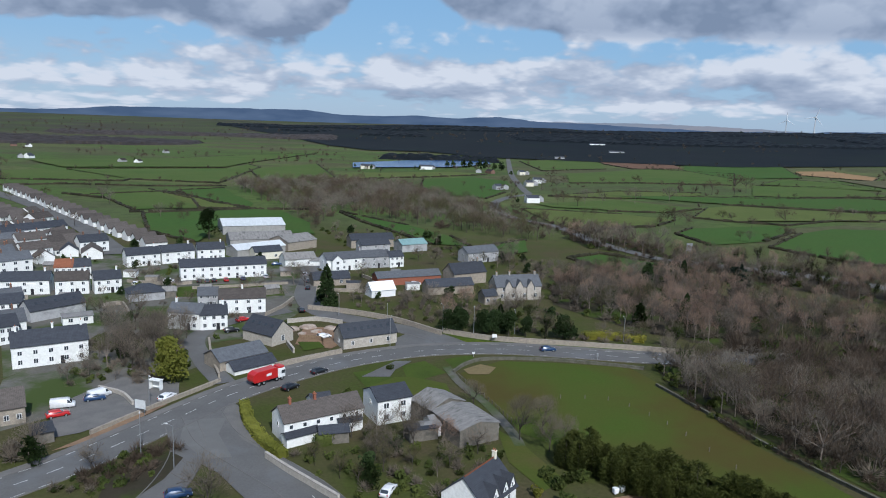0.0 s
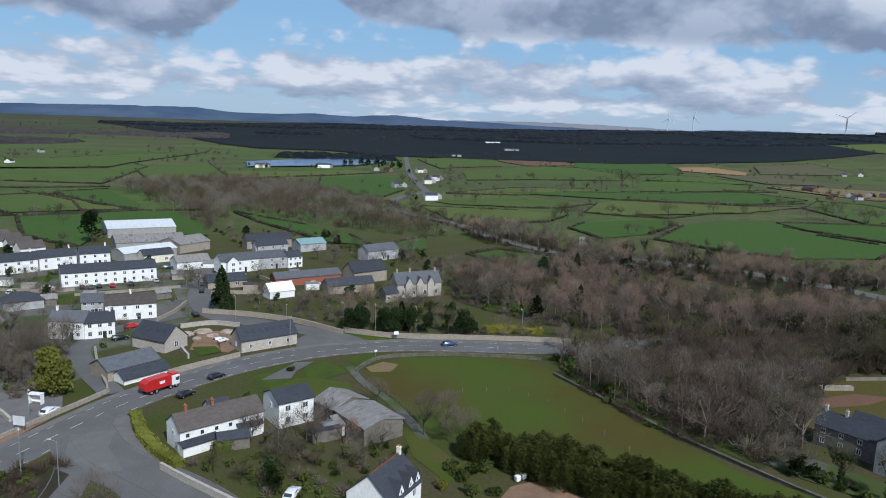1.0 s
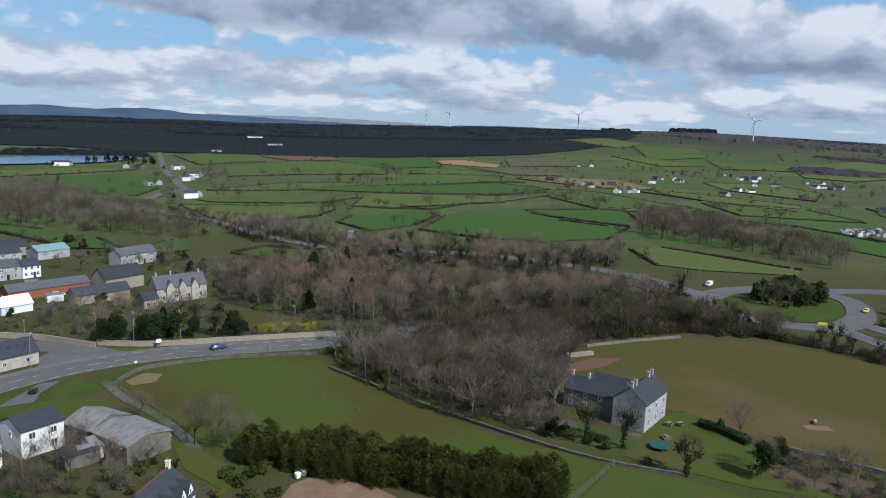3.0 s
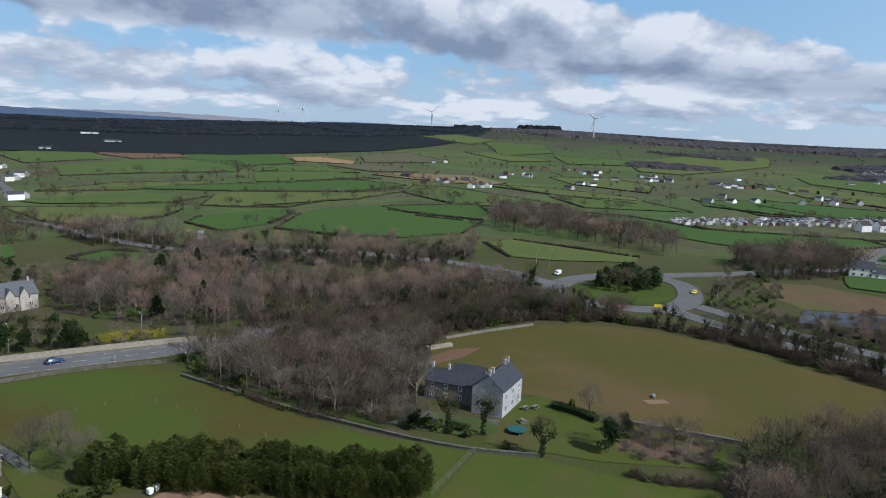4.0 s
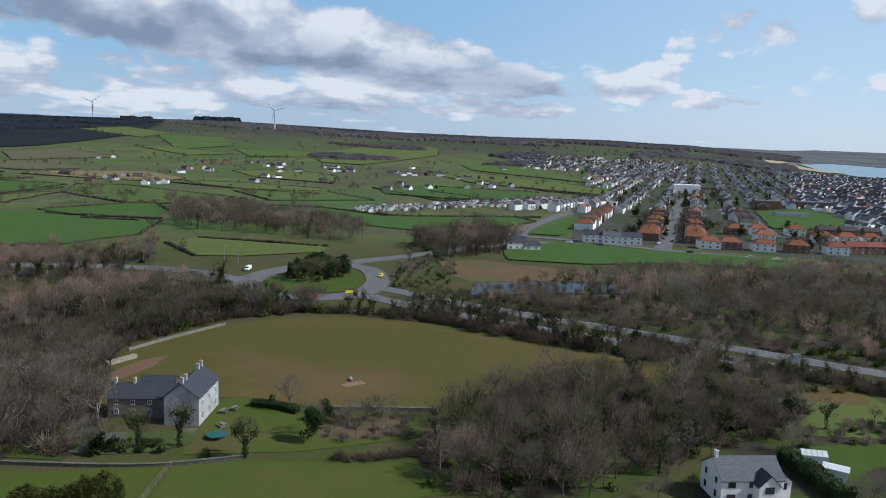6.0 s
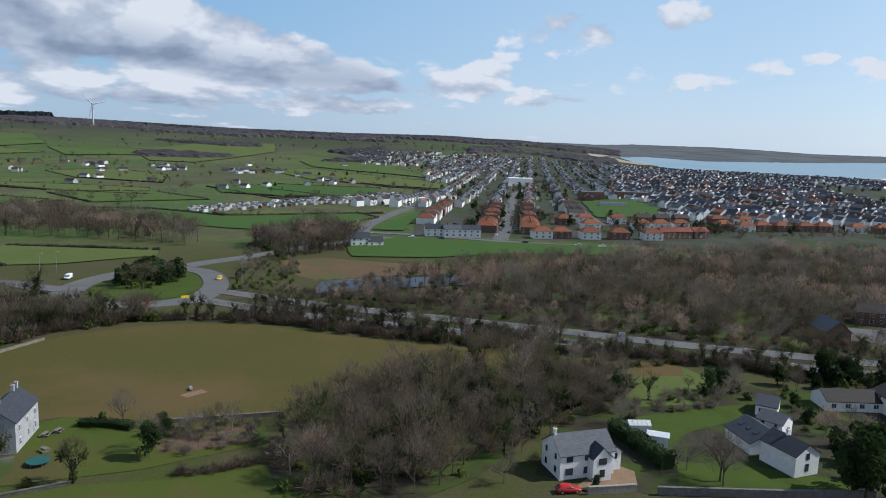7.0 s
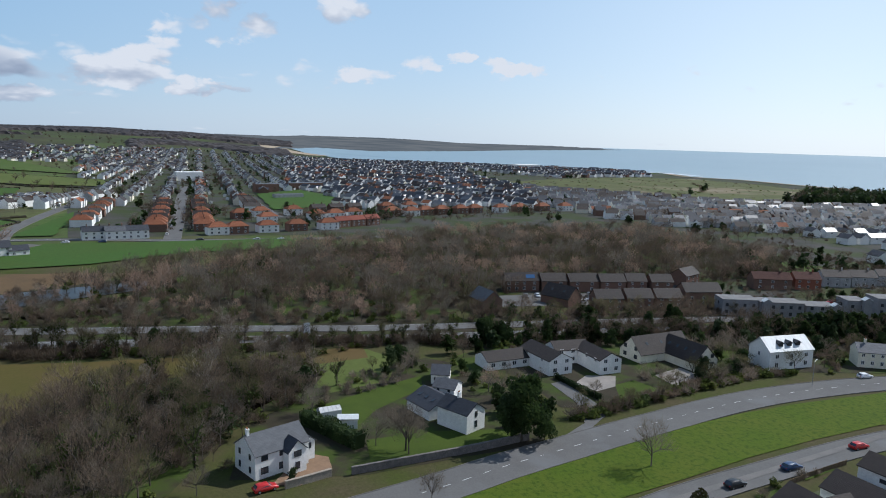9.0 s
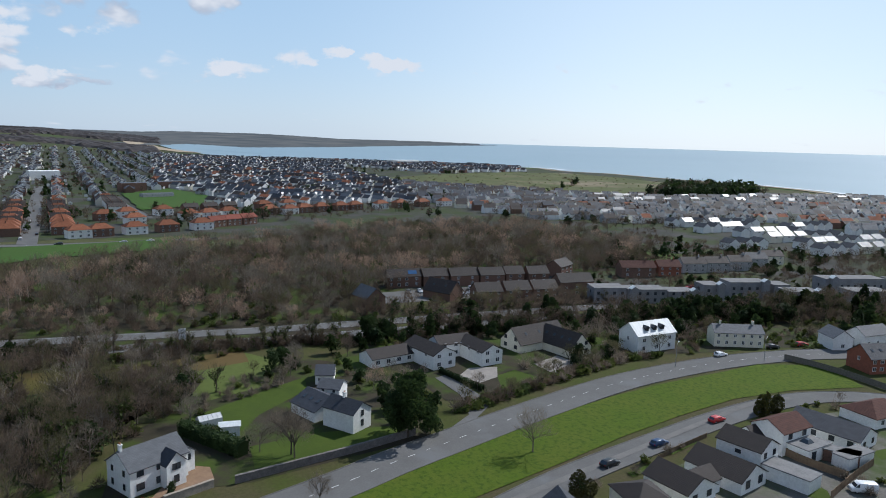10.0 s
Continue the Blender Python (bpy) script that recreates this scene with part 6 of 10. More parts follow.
big_ = house(-28.2, 294.1, 29, 15.6, 7.5, 5, 2.3, "white_render", "grey_slate", front=[(0.9, 3, 1.0, 1.2), (3.2, 3, 1.0, 1.1)], back=[(0.9, 2, 1.0, 1.2), (3.2, 2, 1.0, 1.1)], door=0.3, ends=[(3.2, 1, 0.8, 1.0)], label="large white house with grey slate roof")
wing(big_, -3.6, -3.9, 90, 3.0, 4.6, 4.8, 2.0, "white_render", "grey_slate", ends=[(0.9, 1, 1.3, 1.3), (3.2, 1, 1.3, 1.2)])
house(-46.9, 300.7, 28, 13.5, 8, 3.2, 2.2, "white_render", "fibre_roof", front=[(0.9, 2, 1.2, 1.2)], label="low white house with weathered grey roof")
house(-63.0, 314.3, 33, 12.4, 7, 3.4, 2, "cream_render", "slate", front=[(0.9, 2, 1.2, 1.2)], label="cream rendered house with slate roof")
house(-16.9, 333.2, 26, 14.4, 7, 4.6, 2.2, "grey_render", "slate", front=[(0.9, 3, 1.0, 1.2), (3.2, 3, 1.0, 1.1)], back=[(0.9, 2, 1.0, 1.2), (3.2, 2, 1.0, 1.1)], door=0.3, ends=[(3.2, 1, 0.8, 1.0)], label="grey stone row of cottages with slate roof")
house(-6.4, 304.0, 29, 6.6, 6, 4.6, 2, "white_render", "slate", front=[(0.9, 3, 1.0, 1.2), (3.2, 3, 1.0, 1.1)], back=[(0.9, 2, 1.0, 1.2), (3.2, 2, 1.0, 1.1)], door=0.3, ends=[(3.2, 1, 0.8, 1.0)], label="small white cottage with slate roof")
house(-29.6, 266.2, 22, 14.0, 7, 2.6, 2.2, "stone", "slate", front=[(0.9, 2, 1.2, 1.2)], label="low stone building with dark slate roof")
house(-118.1, 212.7, 29, 6.0, 7, 4.6, 2.2, "white_render", "slate", front=[(0.9, 3, 1.0, 1.2), (3.2, 3, 1.0, 1.1)], back=[(0.9, 2, 1.0, 1.2), (3.2, 2, 1.0, 1.1)], door=0.3, ends=[(3.2, 1, 0.8, 1.0)], label="white cottage beside the inn yard")
house(-96.3, 207.0, 31, 7.9, 5, 2.4, 0.6, "white_render", "felt_roof", front=[(0.9, 2, 1.2, 1.2)], label="low white yard building with flat roof")
house(-64.7, 229.7, 12, 6.2, 6, 4.2, 2, "grey_render", "grey_slate", front=[(0.9, 3, 1.0, 1.2), (3.2, 3, 1.0, 1.1)], back=[(0.9, 2, 1.0, 1.2), (3.2, 2, 1.0, 1.1)], door=0.3, ends=[(3.2, 1, 0.8, 1.0)], label="grey cottage with slate roof")
house(-106.4, 188.4, 42, 4.7, 7, 4.8, 2.4, "white_render", "slate", front=[(0.9, 3, 1.0, 1.2), (3.2, 3, 1.0, 1.1)], back=[(0.9, 2, 1.0, 1.2), (3.2, 2, 1.0, 1.1)], door=0.3, ends=[(3.2, 1, 0.8, 1.0)], label="white house behind the inn")
house(-148.3, 292.6, -52, 7.6, 7, 2.7, 2.5, "white_render", "weathered_tile", front=[(0.9, 2, 1.2, 1.2)], label="white gabled bungalow with brown roof")
house(-144.9, 307.4, -64, 7.6, 7, 2.7, 2.6, "white_render", "slate", front=[(0.9, 2, 1.2, 1.2)], label="white gabled bungalow with slate roof")
house(-134.6, 305.9, -66, 12.0, 8, 2.7, 2.6, "white_render", "weathered_tile", front=[(0.9, 2, 1.2, 1.2)], label="white bungalow with brown roof")
house(-153.9, 281.6, 32, 10.3, 8, 2.9, 2.4, "white_render", "slate", front=[(0.9, 2, 1.2, 1.2)], label="white bungalow with slate roof")
house(28.0, 242.8, 23, 5.0, 5, 3, 1.8, "stone", "slate", front=[(0.9, 2, 1.2, 1.2)], label="stone outbuilding beside the manor")
# manor with three gables
manor = house(38.7, 251.6, 14, 17.1, 8, 5, 3.4, "pale_stone", "grey_slate", front=[(1.0, 4, 1.1, 1.5), (3.4, 3, 1.1, 1.3)], chimneys=[-0.9, -0.3, 0.9], label="stone manor house with tall chimneys")
for dx_ in (-4.2, 0.0, 4.2):
    wing(manor, dx_, -3.4, 90, 2.4, 2.6, 5.0, 2.2, "pale_stone", "grey_slate")

# ---- woods ----
W1 = [(66, 178), (85, 177), (127, 175.3), (136, 162.6), (123, 143.5), (104, 127), (97, 117), (88, 113), (83.5, 111.5), (76, 129), (70, 146), (65, 161)]
W2 = [(83.8, 228.6), (83.8, 200.7), (137.2, 190.5), (158.8, 190.5), (190.5, 186.7), (218.4, 185.4), (203.2, 209.6), (177.8, 218.4), (151.1, 226.1), (138.4, 237.5), (106.7, 279.4)]
W3 = [(127, 349.2), (203.2, 311.1), (260.4, 273.1), (223.5, 237.5), (189.2, 241.3), (166.4, 266.7), (116.8, 304.8)]
W4 = [(50.8, 241.3), (58.4, 285.8), (76.2, 294.6), (96.5, 297.2), (120.7, 311.1), (139.7, 292.1), (106.7, 273.1), (83.8, 228.6), (83.8, 203.2), (72.4, 209.6)]
W5 = [(-156, 635), (-91, 702), (-14, 669), (25, 594), (67, 431), (85.1, 381), (48.3, 384.8), (11, 427), (-48, 484), (-53, 406), (-93, 498)]
W6 = [(119.4, 57.1), (147.3, 58.4), (167.6, 49.5), (184.2, 27.9), (189.2, 3.8), (167.6, -3.8), (147.3, 10.2), (137.2, 10.2), (121.9, 15.2), (110.5, 25.4), (106.7, 48.3)]
W7 = [(261.6, 41.9), (285.8, 76.2), (332.7, 50.8), (391.2, -24.1), (450, -107), (467, -257), (338, -282), (284.5, -231.1), (297.2, -124.5), (251.5, -77.5), (243.8, -63.5), (247.7, -10.2)]
W8 = [(255, 130), (262, 100), (300, 88), (322, 50), (335, 40), (330, 60), (285, 76), (262, 42), (252, 60), (250, 90)]
W10 = [(212, 42), (220, 70), (222, 95), (215, 112), (204, 118), (208, 95), (207, 60), (206, 20)]
W9 = [(210.8, -67.3), (215.9, -95.2), (223.5, -125.7), (212.1, -166.4), (204.5, -214.6), (188, -279.4), (168.9, -251.5), (186.7, -198.1), (194.3, -154.9), (198.1, -111.8), (203.2, -76.2)]
W14 = [(246, 108), (243, 85), (240.5, 60), (238.5, 30), (236, 0), (233, -36), (231, -70), (243.8, -63.5), (247.7, -10.2), (261.6, 41.9), (262, 60), (252, 90)]
W15 = [(230.5, -70), (243, -72), (239.5, -120), (239.5, -170), (226, -172), (229, -115)]
W16 = [(130, 161), (168, 158.5), (188, 150), (203, 137), (210, 145), (203, 158), (192, 169), (160, 176.5), (132, 177)]
W17 = [(196.7, 4.8), (198.0, -9.7), (184.2, -15.4), (170.3, -11.0), (158.1, -8.4), (158.1, 4.0)]
W18 = [(205.2, -44.3), (206.0, -64.0), (204.1, -108.0), (201.6, -136.6), (209.0, -141.4), (212.0, -112.0), (215.0, -46.3)]
W11 = [(411, 417), (419, 351), (378, 232), (344.2, 199.4), (335, 288), (328, 326)]
W12 = [(363, 185), (413, 161), (404, 132), (361.9, 127), (323.9, 146.1)]
W13 = [(89, 403), (121, 398), (137.2, 372.1), (127, 349.2), (92.7, 364.5)]
PALE = [("bare", 2), ("grey_bare", 3), ("red_bare", 2), ("ivy_bare", 1), ("light_thicket", 2)]
MID = [("mid_bare", 6), ("mid_grey", 2), ("mid_red", 1), ("ivy_bare", 0.6), ("thicket", 1)]
GREYISH = [("bare", 3), ("light_bare", 2.2), ("grey_bare", 2.2), ("olive_bare", 1.2), ("ivy_bare", 1.3), ("light_thicket", 1.5)]
RED = [("red_bare", 5), ("bare", 1.2), ("grey_bare", 3), ("light_bare", 1.5), ("olive_bare", 1), ("ivy_bare", 1), ("conifer", 0.25)]
for name_, area_, gap_, mix_, size_ in (
    ("paddock_wood", W1, 4.3, GREYISH, (0.80, 1.30)), ("roadside_wood", W2, 5.4, RED, (0.90, 1.26)), ("inner_wood", W4, 5.6, RED, (0.84, 1.20)), ("bypass_wood", W3, 6.1, PALE, (0.96, 1.38)),
    ("valley_wood", W5, 7.4, [("mid_bare", 4), ("mid_olive", 2), ("mid_grey", 3), ("thicket", 1)], (0.8, 1.5)), ("garden_wood", W6, 5.4, [("bare", 6), ("ivy_bare", 1.6), ("olive_bare", 0.8), ("grey_bare", 0.4), ("thicket", 2)], (0.85, 1.45)),
    ("marsh_wood", W7, 7.4, [("mid_bare", 3), ("mid_red", 2.0), ("mid_grey", 2.4), ("mid_olive", 1.2), ("ivy_bare", 0.7), ("thicket", 1)], (0.90, 1.32)),
    ("marsh_fringe", W14, 5.2, [("bare", 4), ("grey_bare", 1.5), ("red_bare", 1.5), ("olive_bare", 1.5), ("ivy_bare", 1), ("thicket", 2)], (0.5, 0.85)),
    ("lane_belt", W16, 3.4, [("olive_bare", 3), ("light_bare", 2.5), ("ivy_bare", 1.5), ("bare", 1.5), ("light_thicket", 2)], (0.85, 1.25)),
    ("villa_wood", W17, 5.2, [("bare", 5), ("light_bare", 1.5), ("ivy_bare", 2), ("grey_bare", 1.5)], (0.75, 1.15)),
    ("lane_screen", W18, 3.8, [("bare", 3), ("round_evergreen", 2), ("ivy_bare", 3), ("olive_bare", 1.5)], (0.6, 0.95)),
    ("court_belt", W15, 4.2, [("bare", 4), ("round_evergreen", 1.2), ("ivy_bare", 1.5), ("olive_bare", 1.5), ("thicket", 3)], (0.55, 0.95)),
    ("estate_belt", W9, 4.5, [("bare", 4), ("round_evergreen", 3), ("conifer", 0.6), ("ivy_bare", 2), ("bush", 1)], (0.8, 1.25)),
    ("pond_wood", W8, 6.0, [("red_bare", 2), ("bare", 3), ("grey_bare", 2), ("thicket", 2)], (0.4, 0.65)), ("roadside_belt", W10, 4.0, [("ivy_bare", 2), ("bare", 2), ("thicket", 4)], (0.6, 0.95)),
    ("field_wood", W11, 7.6, MID, (1.15, 1.75)), ("bank_wood", W12, 5.0, MID, (1.1, 1.6)), ("road_wood", W13, 6.1, MID, (1.08, 1.56))):
    mass = Mass()
    scatter(mass, area_, gap_, mix_, size_)
    if name_ not in ("field_wood", "valley_wood"):
        scatter(mass, area_, gap_ * 1.0, [("light_thicket" if name_ in ("roadside_wood", "inner_wood") else "thicket", 4), ("bush", 0.8)], (0.7, 1.15))
    if name_ not in ("field_wood", "valley_wood", "bank_wood"):
        solid("wood_floor", drape(area_, 0.125, 1, 1.0), "litter", "dark leaf litter under the trees", "woodland floor", "", "structure")
    mass.build(name_, "dense leafless brown winter woodland", "woodland")
# hedges round the fields


def hedge_lines(lines):
    """Long low hedgerows, piece by piece, uneven in height and width, with a gap here and there."""
    v, f = [], []
    rnd = random.Random(3)
    for a, b in lines:
        d = math.dist(a, b)
        far = math.hypot((a[0] + b[0]) / 2, (a[1] + b[1]) / 2)
        n = max(1, int(d / (2.6 if far < 500 else 4.5 if far < 1000 else 8.0)))
        ux, uy = (b[0] - a[0]) / d, (b[1] - a[1]) / d
        for i in range(n):
            if rnd.random() < 0.05:
                continue
            k = len(v)
            for t, s in ((i / n - 0.1 / n, rnd.uniform(0.7, 1.3)), ((i + 1.1) / n, rnd.uniform(0.7, 1.3))):
                x, y = a[0] + ux * d * t + rnd.uniform(-0.4, 0.4), a[1] + uy * d * t + rnd.uniform(-0.4, 0.4)
                z, w = height(x, y), rnd.uniform(0.7, 1.3)
                for o, h in ((-w, -0.2), (-w * 0.9, 0.9 * s), (0.0, 1.4 * s), (w * 0.9, 0.9 * s), (w, -0.2)):
                    v.append((x - uy * o, y + ux * o, z + h))
            for q in range(4):
                f.append((k + q, k + 5 + q, k + 6 + q, k + q + 1))
            f.append((k, k + 1, k + 2, k + 3, k + 4))
            f.append((k + 9, k + 8, k + 7, k + 6, k + 5))
    return tagged(new("field_hedges", mesh_of("field_hedges", v, f, ["hedgerow"])), "low dark winter hedgerows between fields", "hedgerow", "", "stuff")


HEDGES = [
    [(-330, 590), (-289, 617), (-224, 619), (-163, 642)], [(-237, 541), (-196, 578), (-108, 486)], [(-174, 451), (-101, 485), (-64, 491)], [(273, 613), (386, 580), (467, 608)],
    [(223, 495), (260, 481), (316, 516), (352, 519)], [(242, 676), (352, 681), (529, 735)], [(151, 537), (187, 535)], [(577, 809), (597, 615), (586, 479), (596, 403)],
    [(352, 364), (333, 417), (325, 441)], [(425, 465), (469, 431), (506, 423)], [(429, 370), (486, 327), (481, 247), (551, 164)], [(718, 416), (626, 293), (694, 214)],
    [(1143, 552), (850, 251), (825, 161)], [(726, 347), (669, 235), (696, 158)],
]
mass = Mass()
lines_ = [(a_, b_) for line_ in HEDGES for a_, b_ in zip(line_, line_[1:])]
for what_, pts_, far_ in FIELDS:
    if what_ in ("lawn", "dune", "reeds") or far_ < 250 or pts_[0][1] < 150:
        continue
    lines_ += [side_ for side_ in zip(pts_, pts_[1:] + [pts_[0]]) if rng.random() < 0.55]
hedge_lines(lines_)
for a_, b_ in lines_:
    for _ in range(int(math.dist(a_, b_) / 38)):
        t_ = rng.random()
        stand(mass, rng.choice(("far_bare", "far_bare", "far_thicket")), a_[0] + (b_[0] - a_[0]) * t_, a_[1] + (b_[1] - a_[1]) * t_, rng.uniform(0.35, 0.85))
# single trees in the hedgerows
for x_, y_, s_ in ((198, 645, 1.1), (172, 647, 1.0), (161, 823, 1.8), (263, 831, 1.5), (148, 724, 1.4), (226, 615, 1.7), (307, 717, 1.8), (351, 762, 2.4), (359, 752, 2.2), (178, 470, 1.5), (190, 481, 1.1), (257, 476, 1.5), (227, 462, 1.0), (312, 508, 1.4), (349, 525, 1.3), (390, 483, 2.2), (395, 475, 1.9), (417, 469, 1.6), (422, 465, 1.3), (409, 470, 1.6), (376, 484, 1.4)):
    stand(mass, rng.choice(("mid_bare", "mid_grey", "mid_olive")), x_, y_, s_)
for x_, y_, s_ in ((335, 503, 0.9), (371, 509, 1.4), (652, 649, 1.3), (648, 664, 1.4), (190, 597, 1.7), (221, 495, 1.1), (173, 471, 1.6), (185, 463, 0.9), (223, 412, 1.1), (192, 403, 0.8), (508, 415, 1.4), (507, 360, 1.4), (527, 365, 1.3), (627, 386, 1.8), (559, 359, 1.3), (456, 191, 1.4), (459, 184, 1.3), (463, 174, 1.3), (461, 179, 1.2), (715, 151, 1.4), (708, 135, 1.5)):
    stand(mass, rng.choice(("mid_bare", "mid_grey", "mid_olive")), x_, y_, s_)
for x_, y_, s_ in ((118, 566, 1.3), (127, 588, 1.2), (133, 562, 1.2), (143, 579, 1.5), (131, 714, 1.3), (149, 749, 1.4), (168, 781, 1.3), (99, 758, 1.2), (90, 612, 0.9), (160, 588, 1.2)):
    stand(mass, rng.choice(("mid_bare", "mid_grey", "mid_olive", "conifer")), x_, y_, s_)
for x_, y_ in ((53, 1040), (62, 1050), (75, 1045), (85, 1040), (97, 1035), (106, 1028), (118, 1010), (126, 1000)):
    stand(mass, "far_conifer", x_, y_, rng.uniform(1.1, 1.5))
mass.build("hedgerow_trees", "leafless trees standing in the hedgerows", "trees")
# ridge woods and far scattered trees
mass = Mass()
for _ in range(2200):
    a_, r_ = radians(rng.uniform(-36, 88)), rng.uniform(635, 3420)
    x_, y_ = math.sin(a_) * r_, math.cos(a_) * r_
    dense_ = noise.noise((x_ * 0.0032, y_ * 0.0032, 2.0)) + (0.35 if r_ > 2150 else -0.05)
    if dense_ < 0.12 or any(inside(x_, y_, p_) for w_, p_, f_ in FIELDS if f_ > 500):
        continue
    stand(mass, rng.choice(("far_bare", "far_bare", "far_bare", "far_thicket", "far_thicket")), x_, y_, rng.uniform(0.7, 1.1) * (1.0 if r_ < 1900 else 1.4))
for _ in range(900):
    a_, r_ = radians(rng.uniform(-34, 86)), 420 + 1100 * rng.random()
    x_, y_ = math.sin(a_) * r_, math.cos(a_) * r_
    if noise.noise((x_ * 0.006, y_ * 0.006, 9.0)) < 0.05 or any(inside(x_, y_, p_) for w_, p_, f_ in FIELDS if w_ in ("bright", "meadow") and rng.random() < 0.8) or not is_free(x_, y_, 2.0):
        continue
    stand(mass, rng.choice(("mid_bare", "mid_grey", "mid_olive") if r_ < 750 else ("far_bare", "far_bare", "far_thicket")), x_, y_, rng.uniform(0.7, 1.15))
for _ in range(300):
    a_ = rng.uniform(-8, 90)
    if noise.noise((a_ * 0.25, 3.3, 0)) < -0.15:
        continue
    r_ = rng.uniform(2850, 3300)
    stand(mass, rng.choice(("far_bare", "far_conifer", "far_thicket", "far_thicket")), math.sin(radians(a_)) * r_, math.cos(radians(a_)) * r_, rng.uniform(0.7, 1.3))
def arc(a0, a1, r0, r1, n=14):
    """An area between two distances and two bearings."""
    turns_ = [a0 + (a1 - a0) * k / n for k in range(n + 1)]
    return [(math.sin(radians(a)) * r0, math.cos(radians(a)) * r0) for a in turns_] + [(math.sin(radians(a)) * r1, math.cos(radians(a)) * r1) for a in reversed(turns_)]


canopy("ridge_wood", arc(44, 92, 2450, 3380), 13, 9.0, "canopy", "brown leafless woods along the ridge", -0.16)
canopy("crest_wood", arc(46, 91, 2950, 3380), 12, 8.0, "canopy", "brown leafless woods on the crest", -0.35)
# cloud shade over these woods is painted by their near-black colour
canopy("dark_wood", [(math.sin(radians(a_)) * r_, math.cos(radians(a_)) * r_) for a_, r_ in ((-15, 3150), (-10, 2700), (-5, 2300), (2, 2100), (12, 2080), (24, 2060), (34, 2150), (40, 2350), (44, 2700), (45, 3380), (30, 3380), (15, 3380), (0, 3380), (-15, 3380))], 14, 8.0, "cloud_shade_and_conifer", "dark woods with cloud shadow put into their colour", -0.12)
canopy("crest_clump", arc(46.2, 49.9, 3120, 3290), 12, 24.0, "cloud_shade_and_conifer", "dark conifer clump on the crest", -9.0)
canopy("crest_clump", arc(41.2, 43.6, 3160, 3290), 12, 17.0, "cloud_shade_and_conifer", "dark conifer clump on the crest", -9.0)
canopy("left_wood", arc(-34, -6, 1500, 2300), 13, 7.0, "canopy", "brown leafless woods on the plain", 0.0)
scatter(mass, [(710, -576), (852, -731), (876, -819), (805, -839), (689, -759), (658, -626)], 9.5, [("far_conifer", 4), ("far_bare", 1), ("far_thicket", 1)], (1.0, 1.7))
canopy("town_edge_wood", arc(80, 92, 1950, 2350), 13, 8.0, "canopy", "brown leafless woods behind the town", -0.1)
canopy("valley_copse", arc(52, 74, 1500, 2100), 13, 7.0, "canopy", "brown leafless copses among the fields", 0.18)
canopy("far_shelter_belt", arc(-3, 6.8, 1200, 1250), 9, 10.0, "cloud_shade_and_conifer", "dark conifer belt behind the solar farm", -1.0)
mass.build("far_trees", "distant scattered trees and copses", "trees")
solid("wood_floor", drape([(236, 128), (214, 110), (209, 80), (207, 30), (208, -30), (205, -66), (243, -66), (246, -10), (250, 30), (256, 60), (252, 95)], 0.085, 2, 1.0), "litter", "dark brambly ground along the bypass", "woodland floor", "", "structure")
# hedgerow belt along the bypass and round the pasture
mass = Mass()
row(mass, [(132.1, 158.8), (167.6, 156.2), (186.7, 147.3), (199.4, 134.6), (210.8, 106.7), (207, 73.7), (205.7, 48.3), (207, 27.9), (205.7, 6.3), (210.8, -27.9), (203.2, -57.1)], 1.2, [("thicket", 6), ("bush", 1.2), ("ivy_bare", 0.5)], (0.8, 1.2), 1.8)
row(mass, [(222, 111.8), (216, 80), (213, 50.8), (212.5, 25.4), (212, 6.3)], 1.7, [("ivy_bare", 3), ("bare", 2), ("thicket", 4), ("bush", 1)], (0.8, 1.25), 1.5)
row(mass, [(234, 111.8), (229, 80), (227, 50.8), (225.5, 25.4), (224, 6.3)], 6.5, [("ivy_bare", 3), ("thicket", 2), ("bush", 1)], (0.6, 0.95), 0.8)
row(mass, [(209.5, 0), (208, -25.4), (205.4, -57.1)], 2.6, [("bare", 1), ("ivy_bare", 1), ("thicket", 3)], (0.7, 1.0), 1.6)
for line_ in ([(94, 179.4), (110, 179.2), (132, 176.2), (158, 176), (190, 173.4), (203, 170)], [(92, 191.5), (110, 191.5), (132, 187.8), (158, 187.8), (190, 185), (205, 182)]):
    row(mass, line_, 1.3, [("thicket", 4), ("light_thicket", 2), ("bush", 1), ("ivy_bare", 0.4)], (1.2, 1.9), 1.2)
for side_ in (-8, 8):
    row(mass, [(127 + side_, 335), (115 + side_, 352), (102 + side_, 390), (98 + side_, 415), (90 + side_, 447), (72 + side_, 480), (66 + side_, 524)], 4.0, [("mid_bare", 1.4), ("mid_olive", 1), ("thicket", 3)], (0.6, 1.05), 2.0)
mass.build("bypass_hedge", "overgrown hedgerow with ivy-clad trees", "hedgerow")
mass = Mass()
for pts_, n_ in (([(236, 163), (238, 176), (252, 184), (266, 182), (271, 170), (262, 162)], 60),):
    scatter(mass, pts_, 3.6, [("round_evergreen", 4), ("ivy_bare", 1), ("bush", 1), ("light_bare", 0.5)], (0.9, 1.3))
mass.build("island_trees", "dark evergreen trees on the roundabout", "trees")
mass = Mass()
scatter(mass, [(-180, 319), (-128, 331), (-84, 351), (-42, 320), (-29, 300), (-35, 220), (-56, 189), (-87, 190), (-110, 225)], 11.0, [("bare", 2), ("grey_bare", 1), ("bush", 2), ("thicket", 2), ("round_evergreen", 0.5)], (0.4, 0.7))
mass.build("village_trees", "small garden trees and bushes between village houses", "trees")
